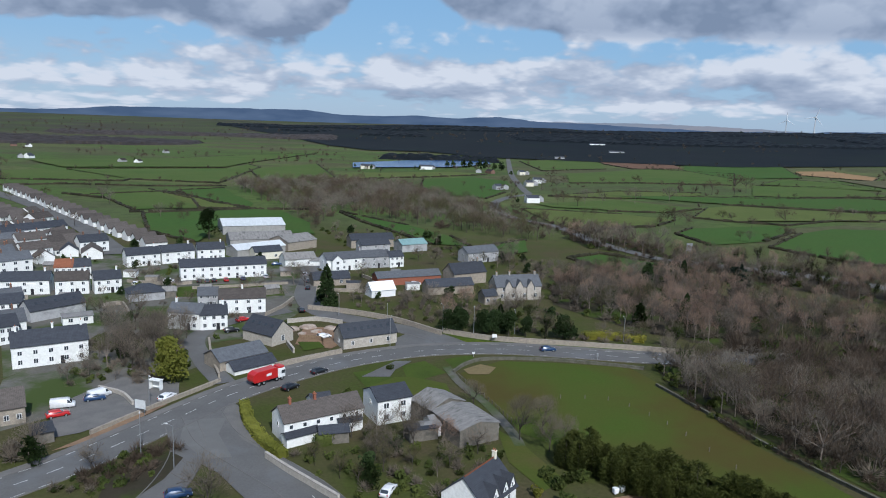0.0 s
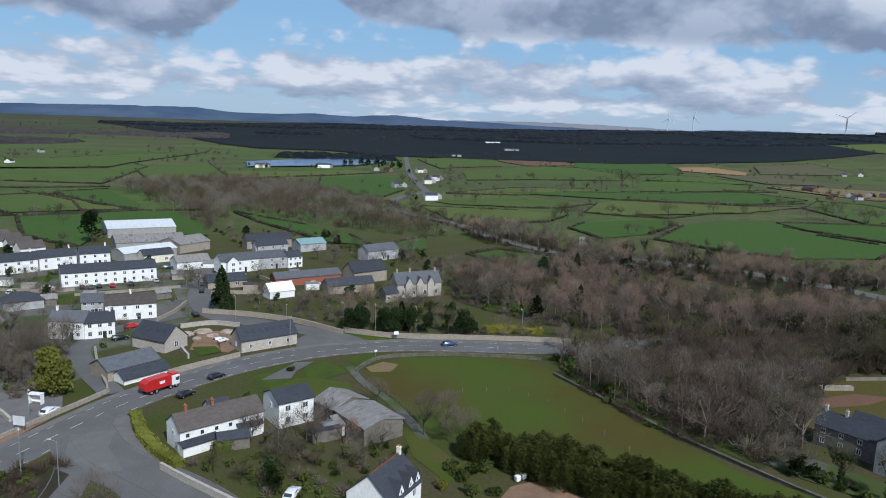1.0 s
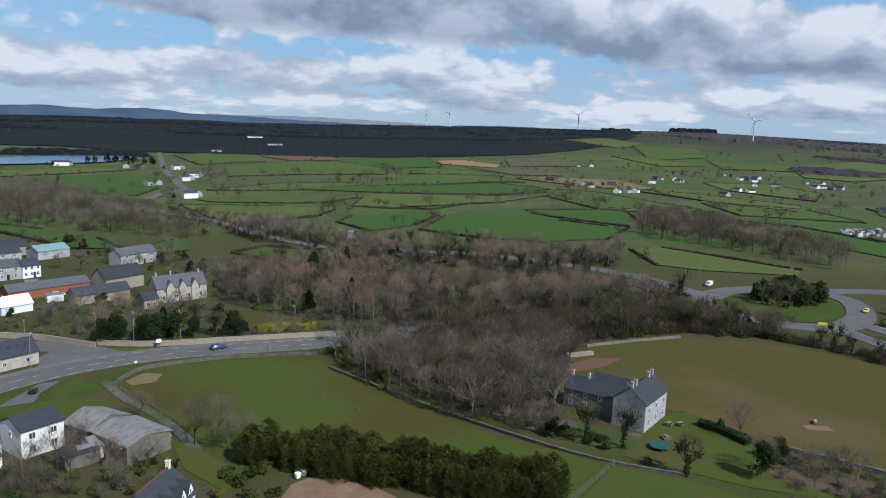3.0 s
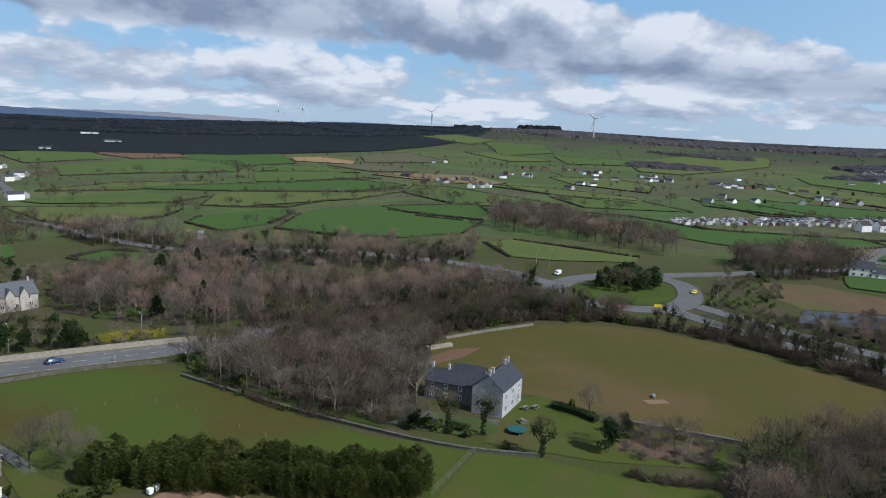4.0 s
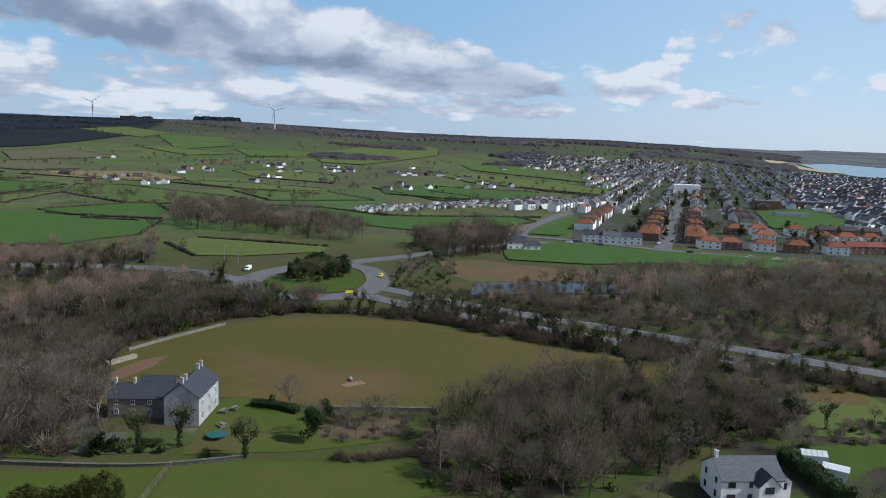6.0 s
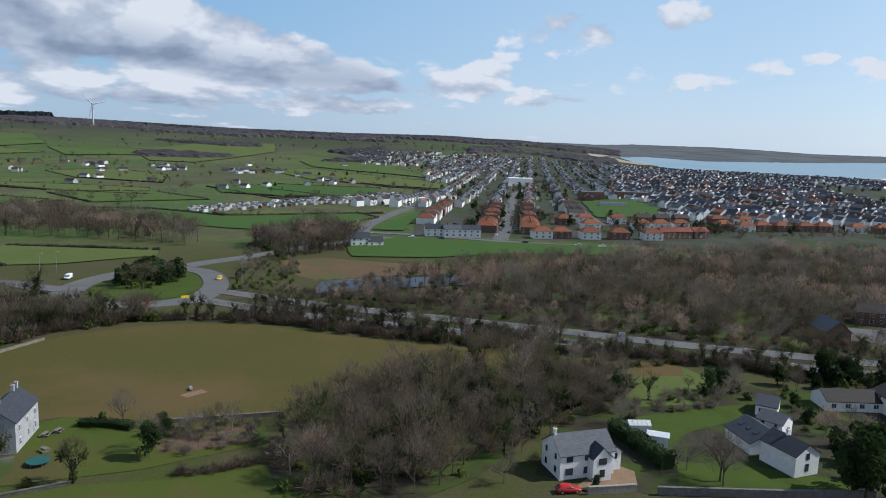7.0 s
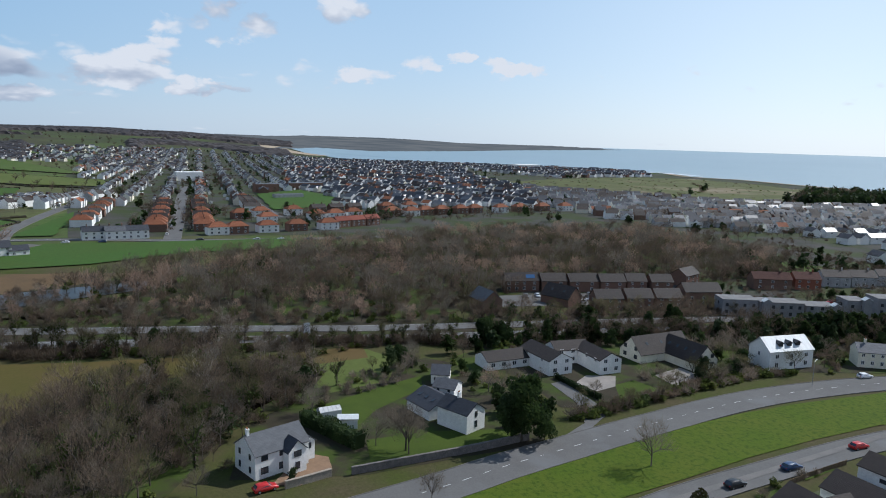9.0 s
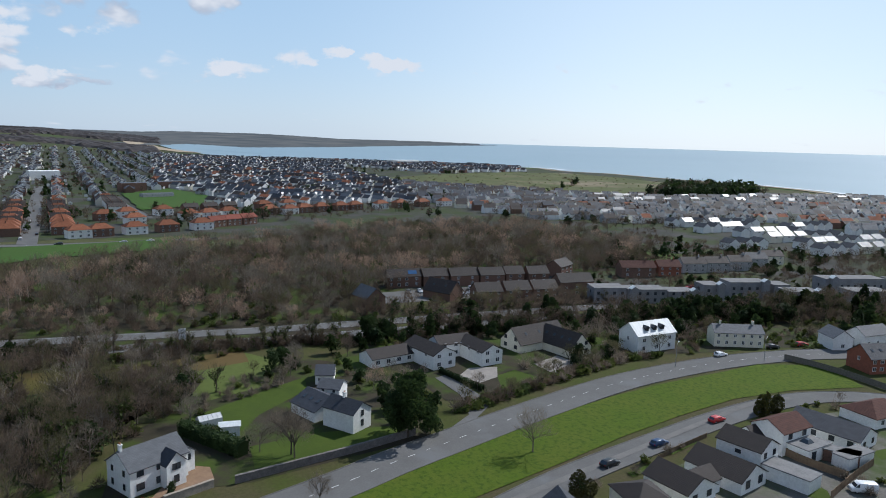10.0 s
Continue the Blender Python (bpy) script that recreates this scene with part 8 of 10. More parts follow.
WATER = COAST_LINE + [(100, -4859), (3437, -3437), (4844, -399)]
DUNES = [(1063, -358), (1196, -532), (1277, -692), (1250, -809), (1099, -835), (956, -814), (876, -830), (700, -770), (650, -630), (714, -512), (786, -468), (845, -426), (933, -381)]
mass = Mass()
for x_, y_ in far_town():
    stand(mass, rng.choice(("far_bare", "far_thicket", "far_bare", "far_conifer")), x_, y_, rng.uniform(0.4, 0.8))
for _ in range(520):
    a_, r_ = radians(rng.uniform(76, 118)), rng.uniform(520, 1900)
    x_, y_ = math.sin(a_) * r_, math.cos(a_) * r_
    if noise.noise((x_ * 0.008, y_ * 0.008, 6.0)) < 0.05 or inside(x_, y_, WATER) or any(inside(x_, y_, p_) for w_, p_, f_ in FIELDS if f_ > 380):
        continue
    for _ in range(3):
        stand(mass, rng.choice(("far_bare", "far_bare", "far_thicket", "far_conifer")), x_ + rng.uniform(-9, 9), y_ + rng.uniform(-9, 9), rng.uniform(0.6, 1.0))
for pts_ in ([(290, -215), (312, -215), (352, -280), (330, -330), (290, -390), (262, -345), (285, -300)], [(470, 0), (520, -100), (590, -260), (640, -250), (560, -20)], [(440, 90), (600, 100), (640, 40), (480, 40)]):
    scatter(mass, pts_, 10.0, [("far_bare", 3), ("far_thicket", 2), ("far_conifer", 1)], (0.5, 0.95))
mass.build("town_trees", "small trees among the town houses", "trees")

mass = Mass()
scatter(mass, DUNES, 26.0, [("far_thicket", 3), ("far_hedge", 2)], (0.5, 1.1))
row(mass, [(800, -470), (860, -560), (960, -640), (1080, -700)], 7.0, [("far_thicket", 2), ("far_hedge", 2), ("far_conifer", 0.3)], (0.7, 1.2), 6.0)
mass.build("dune_scrub", "dark low scrub on the dune grassland", "scrub")

# ---- wind turbines on the ridge ----


def turbine(x, y, z, tall, turn, blade_turn):
    root = thing("wind_turbine", pose(x, y, z, 0, 0, turn), "white three-bladed wind turbine on the ridge", "wind turbine", "wind turbines")
    bm = bmesh.new()
    tube(bm, (0, 0, -8), (0, 0, tall), tall * 0.042, tall * 0.026, 10)
    part("tower", bm, "turbine_white", root)
    bm = bmesh.new()
    box(bm, -2, 2, -3.5, 5, tall - 1.5, tall + 2.2, 0.6)
    part("nacelle", bm, "turbine_white", root)
    for k in range(3):
        a = radians(blade_turn + 120 * k)
        bm = bmesh.new()
        tip = (math.sin(a) * tall * 0.6, -4.5, tall + math.cos(a) * tall * 0.6)
        tube(bm, (0, -4.5, tall), tip, tall * 0.034, tall * 0.010, 5)
        part("blade", bm, "turbine_white", root)


turbine(1773, 3133, 74.7, 75.5, -30, 20)
turbine(2006, 2429, 78.0, 69.8, -40, 50)
turbine(2055, 1593, 62.3, 69.5, -52, 75)
turbine(1905, 3630, 73.1, 71.0, -28, 0)
turbine(-1303, 3463, -19.1, 31.7, 21, 40)

# ---- farmhouse and its ground ----
farm = house(107.2, 115.7, -61, 13.7, 6.5, 4.4, 2.1, "dark_stone", "slate", front=[(0.9, 4, 0.9, 1.2), (3.0, 4, 0.85, 1.05)], chimneys=[-0.95, -0.35], stack="grey_render", label="old dark stone farmhouse with slate roofs and tall chimneys", name="farmhouse")
main_block = house(111.2, 106.7, 24, 12.4, 7.2, 6.1, 2.8, "grey_render", "slate", back=[(1.0, 3, 1.0, 1.5), (3.8, 3, 0.95, 1.3)], front=[(1.0, 3, 1.0, 1.5), (3.8, 3, 0.95, 1.3)], chimneys=[-0.95, -0.62, 0.62, 0.95], stack="grey_render", label="tall grey rendered farmhouse block with white windows", name="farmhouse")
solid("drive", drape([(85.1, 113.3), (95.8, 114.1), (100.1, 106.8), (106.2, 100.5), (100.3, 96), (93.8, 99.5), (88.5, 106.5)], 0.16), "village_ground", "grey gravel yard beside the farmhouse", "yard", "", "structure")
stone_wall([(61.1, 163.7), (67.1, 145.7), (73.3, 128.3), (81.9, 108.7), (89.7, 94.6), (99.7, 83.3)], 0.65, "mossy_stone", "low dry stone wall along the paddock")
stone_wall([(108, 157.8), (118.8, 155.4), (130.9, 153.3)], 0.7, "lichen_stone", "pale stone field wall by the wood")
stone_wall([(136.3, 153.5), (152.4, 152.4), (170.6, 150)], 0.7, "lichen_stone", "pale stone field wall by the wood")
stone_wall([(124.6, 148.2), (133, 147.3)], 0.9, "stone", "short stone wall of an old enclosure", 1.4)
stone_wall([(127.8, 82.7), (132.6, 73.8), (138.8, 61.7)], 0.9, "dark_stone", "tumbled dry stone wall at the garden end")
fence([(90.8, 92), (81.9, 88.1), (73.4, 84.1)], 1.1, 2.0, "weathered post and rail fence across the field", 3)
plant("ivy_bare", 94.0, 103.8, 0.85)
plant("ivy_bare", 98.0, 97.3, 0.95)
plant("bush", 94.6, 98.4, 0.8)
plant("bush", 91.2, 105.0, 0.9)
plant("grey_bare", 86.8, 110.6, 0.75)
plant("ivy_bare", 100.2, 83.2, 0.85)
plant("round_evergreen", 112.2, 76.8, 0.85)
plant("grey_bare", 124.3, 90.9, 0.8)
plant("bush", 124.7, 96.4, 0.9)
plant("bush", 90.9, 108.3, 0.7)
plant("bush", 96.8, 89.4, 0.7)
def trampoline(x, y):
    root = thing("trampoline", pose(x, y, 0.06), "round dark green garden trampoline on the lawn", "trampoline")
    bm = bmesh.new()
    tube(bm, (0, 0, 0.72), (0, 0, 0.8), 2.0, 2.0, 24)
    part("mat", bm, "green_plastic", root)
    for k in range(6):
        bm = bmesh.new()
        a = k * math.pi / 3
        tube(bm, (math.cos(a) * 1.8, math.sin(a) * 1.8, 0), (math.cos(a) * 1.8, math.sin(a) * 1.8, 0.74), 0.04, 0.04)
        part("leg", bm, "galvanised", root)


def picnic_table(x, y, turn):
    root = thing("picnic_table", pose(x, y, 0.06, 0, 0, turn), "weathered grey wooden picnic table", "picnic table")
    bm = bmesh.new()
    box(bm, -0.9, 0.9, -0.38, 0.38, 0.7, 0.76, 0.01)
    part("tabletop", bm, "old_timber", root)
    for s in (-1, 1):
        bm = bmesh.new()
        box(bm, -0.9, 0.9, s * 0.75 - 0.14, s * 0.75 + 0.14, 0.42, 0.47, 0.01)
        part("bench", bm, "old_timber", root)
        bm = bmesh.new()
        box(bm, s * 0.6 - 0.05, s * 0.6 + 0.05, -0.8, 0.8, 0.0, 0.42)
        part("leg", bm, "old_timber", root)
        bm = bmesh.new()
        box(bm, s * 0.6 - 0.05, s * 0.6 + 0.05, -0.1, 0.1, 0.42, 0.7)
        part("support", bm, "old_timber", root)


trampoline(104.5, 94)
for p_, t_ in (((115.1, 101.7), 20), ((117.4, 100.7), 10), ((109.3, 96.8), 70)):
    picnic_table(*p_, t_)


wing(farm, 1.2, 5.2, 0, 7.5, 5.0, 4.4, 2.1, "dark_stone", "slate")


def trough(x, y, turn):
    root = thing("feed_trough", pose(x, y, 0.05, 0, 0, turn), "galvanised livestock feeder on worn ground", "feeder")
    bm = bmesh.new()
    box(bm, -0.9, 0.9, -0.35, 0.35, 0.35, 0.75, 0.05)
    part("tub", bm, "galvanised", root)
    for px in (-0.75, 0.75):
        for py in (-0.28, 0.28):
            bm = bmesh.new()
            box(bm, px - 0.05, px + 0.05, py - 0.05, py + 0.05, 0, 0.4)
            part("leg", bm, "galvanised", root)


trough(146.7, 89.1, 40)
solid("worn_patch", drape([(142.8, 89.6), (147.7, 86.9), (146.6, 84.5), (141.8, 87.2)], 0.14, 0), "bare_earth", "worn brown patch by the feeder", "earth", "", "structure")
solid("worn_patch", drape([(117.9, 142.4), (131.4, 144.4), (139.2, 141.2), (129.4, 137.6), (116.9, 136.8)], 0.14, 0), "ploughed", "worn reddish earth by the wall", "earth", "", "structure")
solid("earth_mound", drape([(14.6, 172.6), (19.3, 176.8), (23.1, 174.4), (20.7, 169.2), (15.7, 169)], 0.2, 0), "stubble", "bare sandy patch in the paddock corner", "earth", "", "structure")

# ---- houses by the coast road ----
villa = house(130.7, -1.6, -60, 11.2, 7.6, 4.7, 2.6, "white_render", "grey_slate", front=[(0.9, 3, 1.5, 1.3), (3.4, 3, 1.3, 1.2)], ends=[(0.9, 2, 0.7, 1.2), (3.4, 2, 0.7, 1.1)], chimneys=[-0.97], stack="white_render", label="white detached house with grey slate roof and gabled porch bay", trim="dark_trim")
wing(villa, 1.9, -4.4, 90, 3.0, 3.8, 4.5, 1.9, "white_render", "slate", ends=[(0.9, 1, 1.0, 1.4), (3.3, 1, 1.6, 1.2)], trim="dark_trim")
wing(villa, 6.6, -0.6, 90, 4.0, 2.4, 3.8, 0.9, "white_render", "grey_slate", ends=[(2.4, 1, 0.7, 1.2)], trim="dark_trim")
solid("drive", drape([(122.3, -1.3), (129.6, -5.1), (134.3, -8.8), (132.2, -12.3), (126.8, -12.6), (121.4, -6.5)], 0.15), "bare_earth", "reddish paved drive in front of the house", "drive", "", "structure")
annexe = house(143.2, -41.9, -146, 8.5, 6.0, 4.3, 1.9, "white_render", "slate", ends=[(1.0, 1, 0.8, 1.5), (3.3, 1, 0.8, 1.3)], chimneys=[-0.2], stack="white_render", label="white villa with dark slate roofs and chimney", trim="dark_trim")
house(152.7, -38.2, -157, 8.9, 9.5, 2.4, 2.3, "white_render", "slate", skylights=[(3, -1)], label="low white wing of the villa with a wide slate roof")
house(158.8, -42.7, -125, 5.4, 5.5, 3.9, 1.4, "white_render", "grey_slate", front=[(3.0, 2, 0.8, 0.9)], label="white rear block with a grey slate roof")
house(173.7, -44.7, -108, 4.6, 7.5, 2.5, 1.5, "white_render", "slate", front=[(0.9, 2, 1.0, 1.1)], label="white garage block with a slate roof")
house(183.8, -66.3, -78, 16.8, 7.5, 2.5, 1.8, "white_render", "brown_tile", front=[(0.9, 5, 1.3, 1.2)], label="long white bungalow with brown tiled roof")
house(179.6, -76.0, -167, 14.5, 7.5, 4.1, 1.9, "white_render", "brown_tile", ends=[(0.9, 2, 1.3, 1.2), (3.2, 2, 1.2, 1.1)], front=[(3.2, 2, 1.0, 1.0)], label="white gabled house with brown tiled roof")
house(184.9, -84.8, -87, 10.7, 7.0, 4.0, 1.8, "white_render", "brown_tile", front=[(0.9, 3, 1.3, 1.2), (3.2, 3, 1.2, 1.1)], label="white house range with brown tiled roof")
house(177.6, -90.6, -171, 13.1, 7.0, 4.0, 1.8, "white_render", "brown_tile", ends=[(0.9, 2, 1.2, 1.2), (3.2, 2, 1.2, 1.1)], front=[(3.2, 3, 1.0, 1.0)], label="white cross wing with brown tiled roof")
house(184.6, -112.9, -77, 19.2, 9.0, 2.6, 4.2, "cream_render", "brown_tile", skylights=[(3, -1)], ends=[(0.9, 2, 1.3, 1.2), (3.3, 2, 1.2, 1.2)], label="chalet bungalow with steep brown tiled roof", trim="dark_trim")
house(177.3, -118.7, -166, 14.5, 9.0, 2.6, 4.1, "cream_render", "brown_tile", skylights=[(4, -1)], ends=[(0.9, 2, 1.3, 1.2), (3.3, 2, 1.2, 1.2)], label="chalet bungalow with steep dark roof and glazed gable", trim="dark_trim")
# sun glare on this roof is painted by the pale sheet colour
tall_white = house(171.6, -145.7, -86, 15.3, 8.4, 5.4, 3.2, "white_render", "metal_roof", front=[(0.9, 3, 1.2, 1.3), (3.4, 3, 1.2, 1.2)], ends=[(3.4, 1, 0.9, 1.2)], label="white house with roof coloured pale for sun glare and three dormers")
for dx_ in (-3.0, 0.0, 3.0):
    wing(tall_white, dx_, -2.1, 90, 1.9, 1.5, 7.3, 0.5, "dark_trim", "slate")
house(165.9, -176.0, -115, 15.4, 7.0, 4.5, 2.0, "cream_render", "grey_slate", front=[(0.9, 6, 0.9, 1.2), (3.2, 6, 0.9, 1.0)], chimneys=[-0.7, 0.7], label="cream rendered row of cottages with grey slate roof")
house(153.3, -205.6, 160, 8.3, 6.5, 4.0, 2.3, "white_render", "grey_slate", ends=[(0.9, 1, 1.2, 1.2)], label="white gabled house with grey slate roof")
house(152.2, -219.4, -90, 12.5, 7.0, 4.0, 2.3, "white_render", "grey_slate", front=[(0.9, 3, 1.1, 1.2)], label="white house with weathered grey slate roof")
brick = house(133.1, -195.7, -101, 10.0, 9.0, 4.4, 3.2, "red_brick", "slate", skylights=[(3, -1)], front=[(0.9, 4, 1.2, 1.2), (3.0, 4, 1.2, 1.1)], ends=[(3.0, 1, 0.9, 1.1)], label="red brick house with dark roof and rooflights")

# ---- bungalows and houses of the lower road ----
b_ = house(93.8, -90.3, -169, 9.7, 8.0, 2.5, 2.2, "white_render", "brown_tile", ends=[(0.9, 2, 1.3, 1.2)], label="white gabled bungalow with brown pantile roof", trim="dark_trim")
wing(b_, 1.5, 3.4, 90, 6.0, 5.0, 2.7, 1.7, "white_render", "brown_tile", ends=[(0.9, 2, 1.2, 1.2)], trim="dark_trim")
house(95.2, -102.5, -166, 11.8, 8.5, 2.5, 2.4, "white_render", "brown_tile", ends=[(0.9, 2, 1.4, 1.6)], label="long white bungalow with dark brown pantile roof", trim="dark_trim")
house(98.5, -111.3, -164, 9.2, 7.0, 4.8, 1.9, "white_render", "brown_tile", ends=[(3.2, 2, 1.1, 1.2), (0.9, 1, 1.2, 1.2)], front=[(3.2, 1, 1.2, 0.8)], label="white two-storey house with dark brown roof", trim="dark_trim")
r_ = house(102.6, -125.0, -82, 9.5, 7.5, 4.8, 1.9, "white_render", "rust_tile", front=[(3.3, 2, 1.3, 1.2), (0.9, 2, 1.3, 1.2)], label="white house with red-brown roof and flat extension", trim="dark_trim")
wing(r_, 0.5, -6.0, 0, 8.0, 5.0, 2.8, 0.0, "white_render", "felt_roof", front=[(0.5, 2, 1.4, 1.9)], trim="dark_trim")
lantern = bmesh.new()
bmesh.ops.create_cone(lantern, cap_ends=True, segments=4, radius1=1.5, radius2=0.7, depth=0.7, matrix=pose(0.3, -5.7, 3.36, 0, 0, 45))
part("roof_lantern", lantern, "glass_dark", r_, "dark glazed roof lantern")
house(104.8, -120.8, -84, 7.2, 5.0, 2.8, 1.8, "white_render", "brown_tile", label="low brown roofed garage between houses")
house(102.1, -139.8, -165, 15.2, 8.5, 2.5, 2.1, "white_render", "slate", front=[(0.9, 4, 1.2, 1.2)], ends=[(0.9, 2, 1.1, 1.2)], label="white bungalow with dark slate roof", trim="dark_trim")
house(106.0, -159.7, -88, 13.3, 9.0, 2.5, 2.2, "white_render", "rust_tile", hip=True, front=[(0.9, 3, 1.2, 1.2)], label="white bungalow with hipped red-brown roof")
house(91.5, -80.2, -96, 7.6, 9.0, 2.5, 2.0, "cream_render", "brown_tile", hip=True, front=[(0.9, 3, 1.2, 1.2)], label="cream bungalow with hipped brown roof")
house(91.3, -64.0, 167, 6.1, 6.0, 2.9, 2.4, "white_render", "slate", label="small white gabled house with dark roof")
house(89.3, -113.0, -164, 9.0, 5.0, 2.7, 0.0, "white_render", "felt_roof", label="long white flat-roofed garage", name="garage", category="garage")
house(90.9, -132.0, -84, 8.5, 3.5, 2.4, 0.0, "white_render", "felt_roof", label="small flat-roofed garden store", name="shed", category="shed")
house(92.3, -130.6, -146, 6.5, 3.0, 2.4, 0.0, "brown_brick", "felt_roof", label="small flat-roofed brown brick garage", name="garage", category="garage")


def board_fence(pts, tall, label, mat="timber"):
    """Close-boarded garden fence: boards between posts."""
    root = thing("garden_fence", Matrix.Identity(4), label, "fence")
    bm = bmesh.new()
    box(bm, -0.07, 0.07, -0.07, 0.07, -0.2, tall + 0.08, 0.01)
    post = link("post", bm, mat)
    line = smooth_line(pts, 2.0)
    for p in line:
        part("post", post, None, root).matrix_basis = pose(p.x, p.y, height(p.x, p.y))
    for a, b in zip(line, line[1:]):
        d = (b - a).length
        bm = bmesh.new()
        box(bm, 0.07, d - 0.07, -0.025, 0.025, 0.05, tall, 0.01)
        part("panel", bm, mat, root).matrix_basis = pose(a.x, a.y, 0, 0, 0, math.degrees(math.atan2(b.y - a.y, b.x - a.x)))
    return root


board_fence([(100.4, -121.9), (93.3, -122.5), (86.2, -124.5)], 1.7, "brown close-boarded garden fence")
board_fence([(81.8, -114.5), (85.8, -125.6), (88.7, -135.1)], 1.7, "brown close-boarded garden fence")
board_fence([(105.7, -95.5), (108.4, -103.6), (111.1, -113)], 1.1, "low brown garden fence at the road")
board_fence([(148.1, -177.8), (140, -180.3), (130.1, -181.6), (118.6, -181.6)], 1.8, "long dark fence behind the verge", "old_timber")
for a_ in ([(106.9, -103.8), (108.1, -108.6), (105.4, -109.5), (104.4, -104.5)], [(108.3, -99.9), (110.8, -109.3), (109.6, -109.4), (106.6, -99.9)], [(90.1, -117.2), (84.3, -116.8), (80.9, -114), (84, -111.4)], [(93.4, -141.5), (93.5, -149.6), (89.3, -143.5), (89.9, -139.3)], [(103.1, -86), (104.8, -92.7), (102.9, -92.3), (101.2, -85.8)], [(125.6, -150.8), (125.2, -158.4), (120.7, -165.2), (119.1, -155.1)]):
    solid("lawn", drape(a_, 0.11, 0), "lawn", "small mown front lawn", "lawn", "", "structure")
solid("pavement", ribbon([(101, -59.1), (105.5, -74.8), (110.7, -93.2), (116.9, -115.2), (123.1, -138.6), (122.8, -151.6)], 1.6, 0.2), "pavement", "footway beside the residential road", "pavement", "", "structure")
solid("yard", drape([(99.7, -87.3), (105.1, -108.9), (113.2, -140.7), (111.1, -168.9), (99.4, -160.1), (75, -124.3), (89.1, -86)], 0.07, 0), "village_ground", "concrete yards and paths between bungalows", "yard", "", "structure")
stone_wall([(124.1, -15.9), (125.6, -22.5), (127.6, -31.5), (130.2, -42.5), (133.5, -54.1)], 1.5, "dark_stone", "dark stone garden wall along the coast road")
stone_wall([(120.8, -3.8), (122.5, -8), (124.3, -12.2)], 1.4, "stone", "stone wall at the end of the drive")
clipped_hedge([(150.1, -8.7), (143.5, -13.2), (135.1, -18.7)], 3.0, 3.0, "conifer", "tall dark clipped hedge beside the house", 0.2, 120)
mass = Mass()
for line_ in ([(141, -68.5), (144.5, -77), (147.5, -86), (152.5, -101), (159.5, -121), (162.5, -133), (163, -144)], [(143, -68), (147, -77), (150, -86), (155, -101), (162, -121), (165, -133)]):
    row(mass, line_, 1.0, [("bush", 3), ("thicket", 3), ("olive_bare", 0.25), ("light_thicket", 1)], (0.55, 0.95), 0.7)
mass.build("roadside_shrubs", "mixed evergreen and bare shrub bank along the coast road", "shrubs")
clipped_hedge([(169.6, -75.3), (160.2, -77.7), (153.2, -79.9)], 1.2, 1.4, "conifer", "clipped dark green hedge beside the drive", 0.14, 90)
solid("drive", drape([(130.5, -58.1), (139.7, -69.7), (152.1, -73.2), (165.8, -72.1), (167.3, -76), (150.5, -77.8), (144.4, -77.9), (133.8, -66.9), (129.7, -65)], 0.17), "asphalt", "grey asphalt entrance drive", "drive", "", "structure")
solid("drive", drape([(164.7, -78.1), (170.7, -84.2), (169.1, -92.2), (161.3, -88.2), (158.7, -81.9)], 0.12), "gravel", "pale paved forecourt", "drive", "", "structure")
solid("drive", drape([(168.1, -103.4), (173, -114), (166.7, -115.7), (157.7, -108), (160, -104)], 0.12), "gravel", "pale paved forecourt", "drive", "", "structure")
solid("lawn", drape([(186.4, -131.9), (186.7, -142), (179.9, -141.4), (178.7, -130.9)], 0.12), "lawn", "small back lawn", "lawn", "", "structure")


def greenhouse(x, y, turn, L=5.0, W=2.6):
    root = thing("greenhouse", pose(x, y, 0, 0, 0, turn), "small glazed garden greenhouse", "greenhouse")
    part("glazing", wall_body(L, W, 1.6, 0.8), "lamp_glass", root)
    for k in range(6):
        bm = bmesh.new()
        px = -L / 2 + L * k / 5
        tube(bm, (px, -W / 2 - 0.02, 1.6), (px, 0, 2.45), 0.04, 0.04, 4)
        part("glazing_bar", bm, "galvanised", root)


greenhouse(153.3, -14.1, -75)
house(146.6, -17.6, -97, 4.1, 2.5, 2.2, 0.3, "white_render", "metal_roof", label="low garden shed with pale sheet roof", name="shed", category="shed")
bm_ = bmesh.new()
box(bm_, -0.04, 0.04, -1.0, 1.0, 0.0, 4.6, 0.02)
solid("white_flag_sign", bm_, "white_trim", "tall white flag sign beside the bypass", "sign", m=pose(218.4, -12.5, 0.1, 0, 0, 0))

# ---- village: road furniture and small things ----
barn_a = house(7.0, 143.7, -54, 6.9, 9.0, 3.4, 1.6, "old_timber", "fibre_roof", label="old barn with patched fibre cement roof", name="barn", category="barn")
barn_b = house(12.2, 134.8, -62, 10.7, 9.0, 3.6, 1.0, "old_timber", "fibre_roof", label="open-sided barn with grey sheet roof", name="barn", category="barn")
house(5.0, 134.2, 21, 3.9, 3.0, 2.2, 0.4, "white_render", "felt_roof", label="small white shed beside the barn", name="shed", category="shed")
house(15.5, 133.6, 25, 5.4, 3.0, 2.2, 0.5, "white_render", "metal_roof", label="pale shed in front of the barn", name="shed", category="shed")
gab = house(12.1, 103.8, 52, 9.3, 8.0, 4.9, 3.6, "white_render", "slate", front=[(3.2, 2, 0.9, 1.2)], ends=[(3.6, 1, 0.8, 1.2), (0.9, 2, 0.9, 1.2)], chimneys=[0.95], stack="cream_render", label="cream house with slate roof, gablets and red ridge tiles")
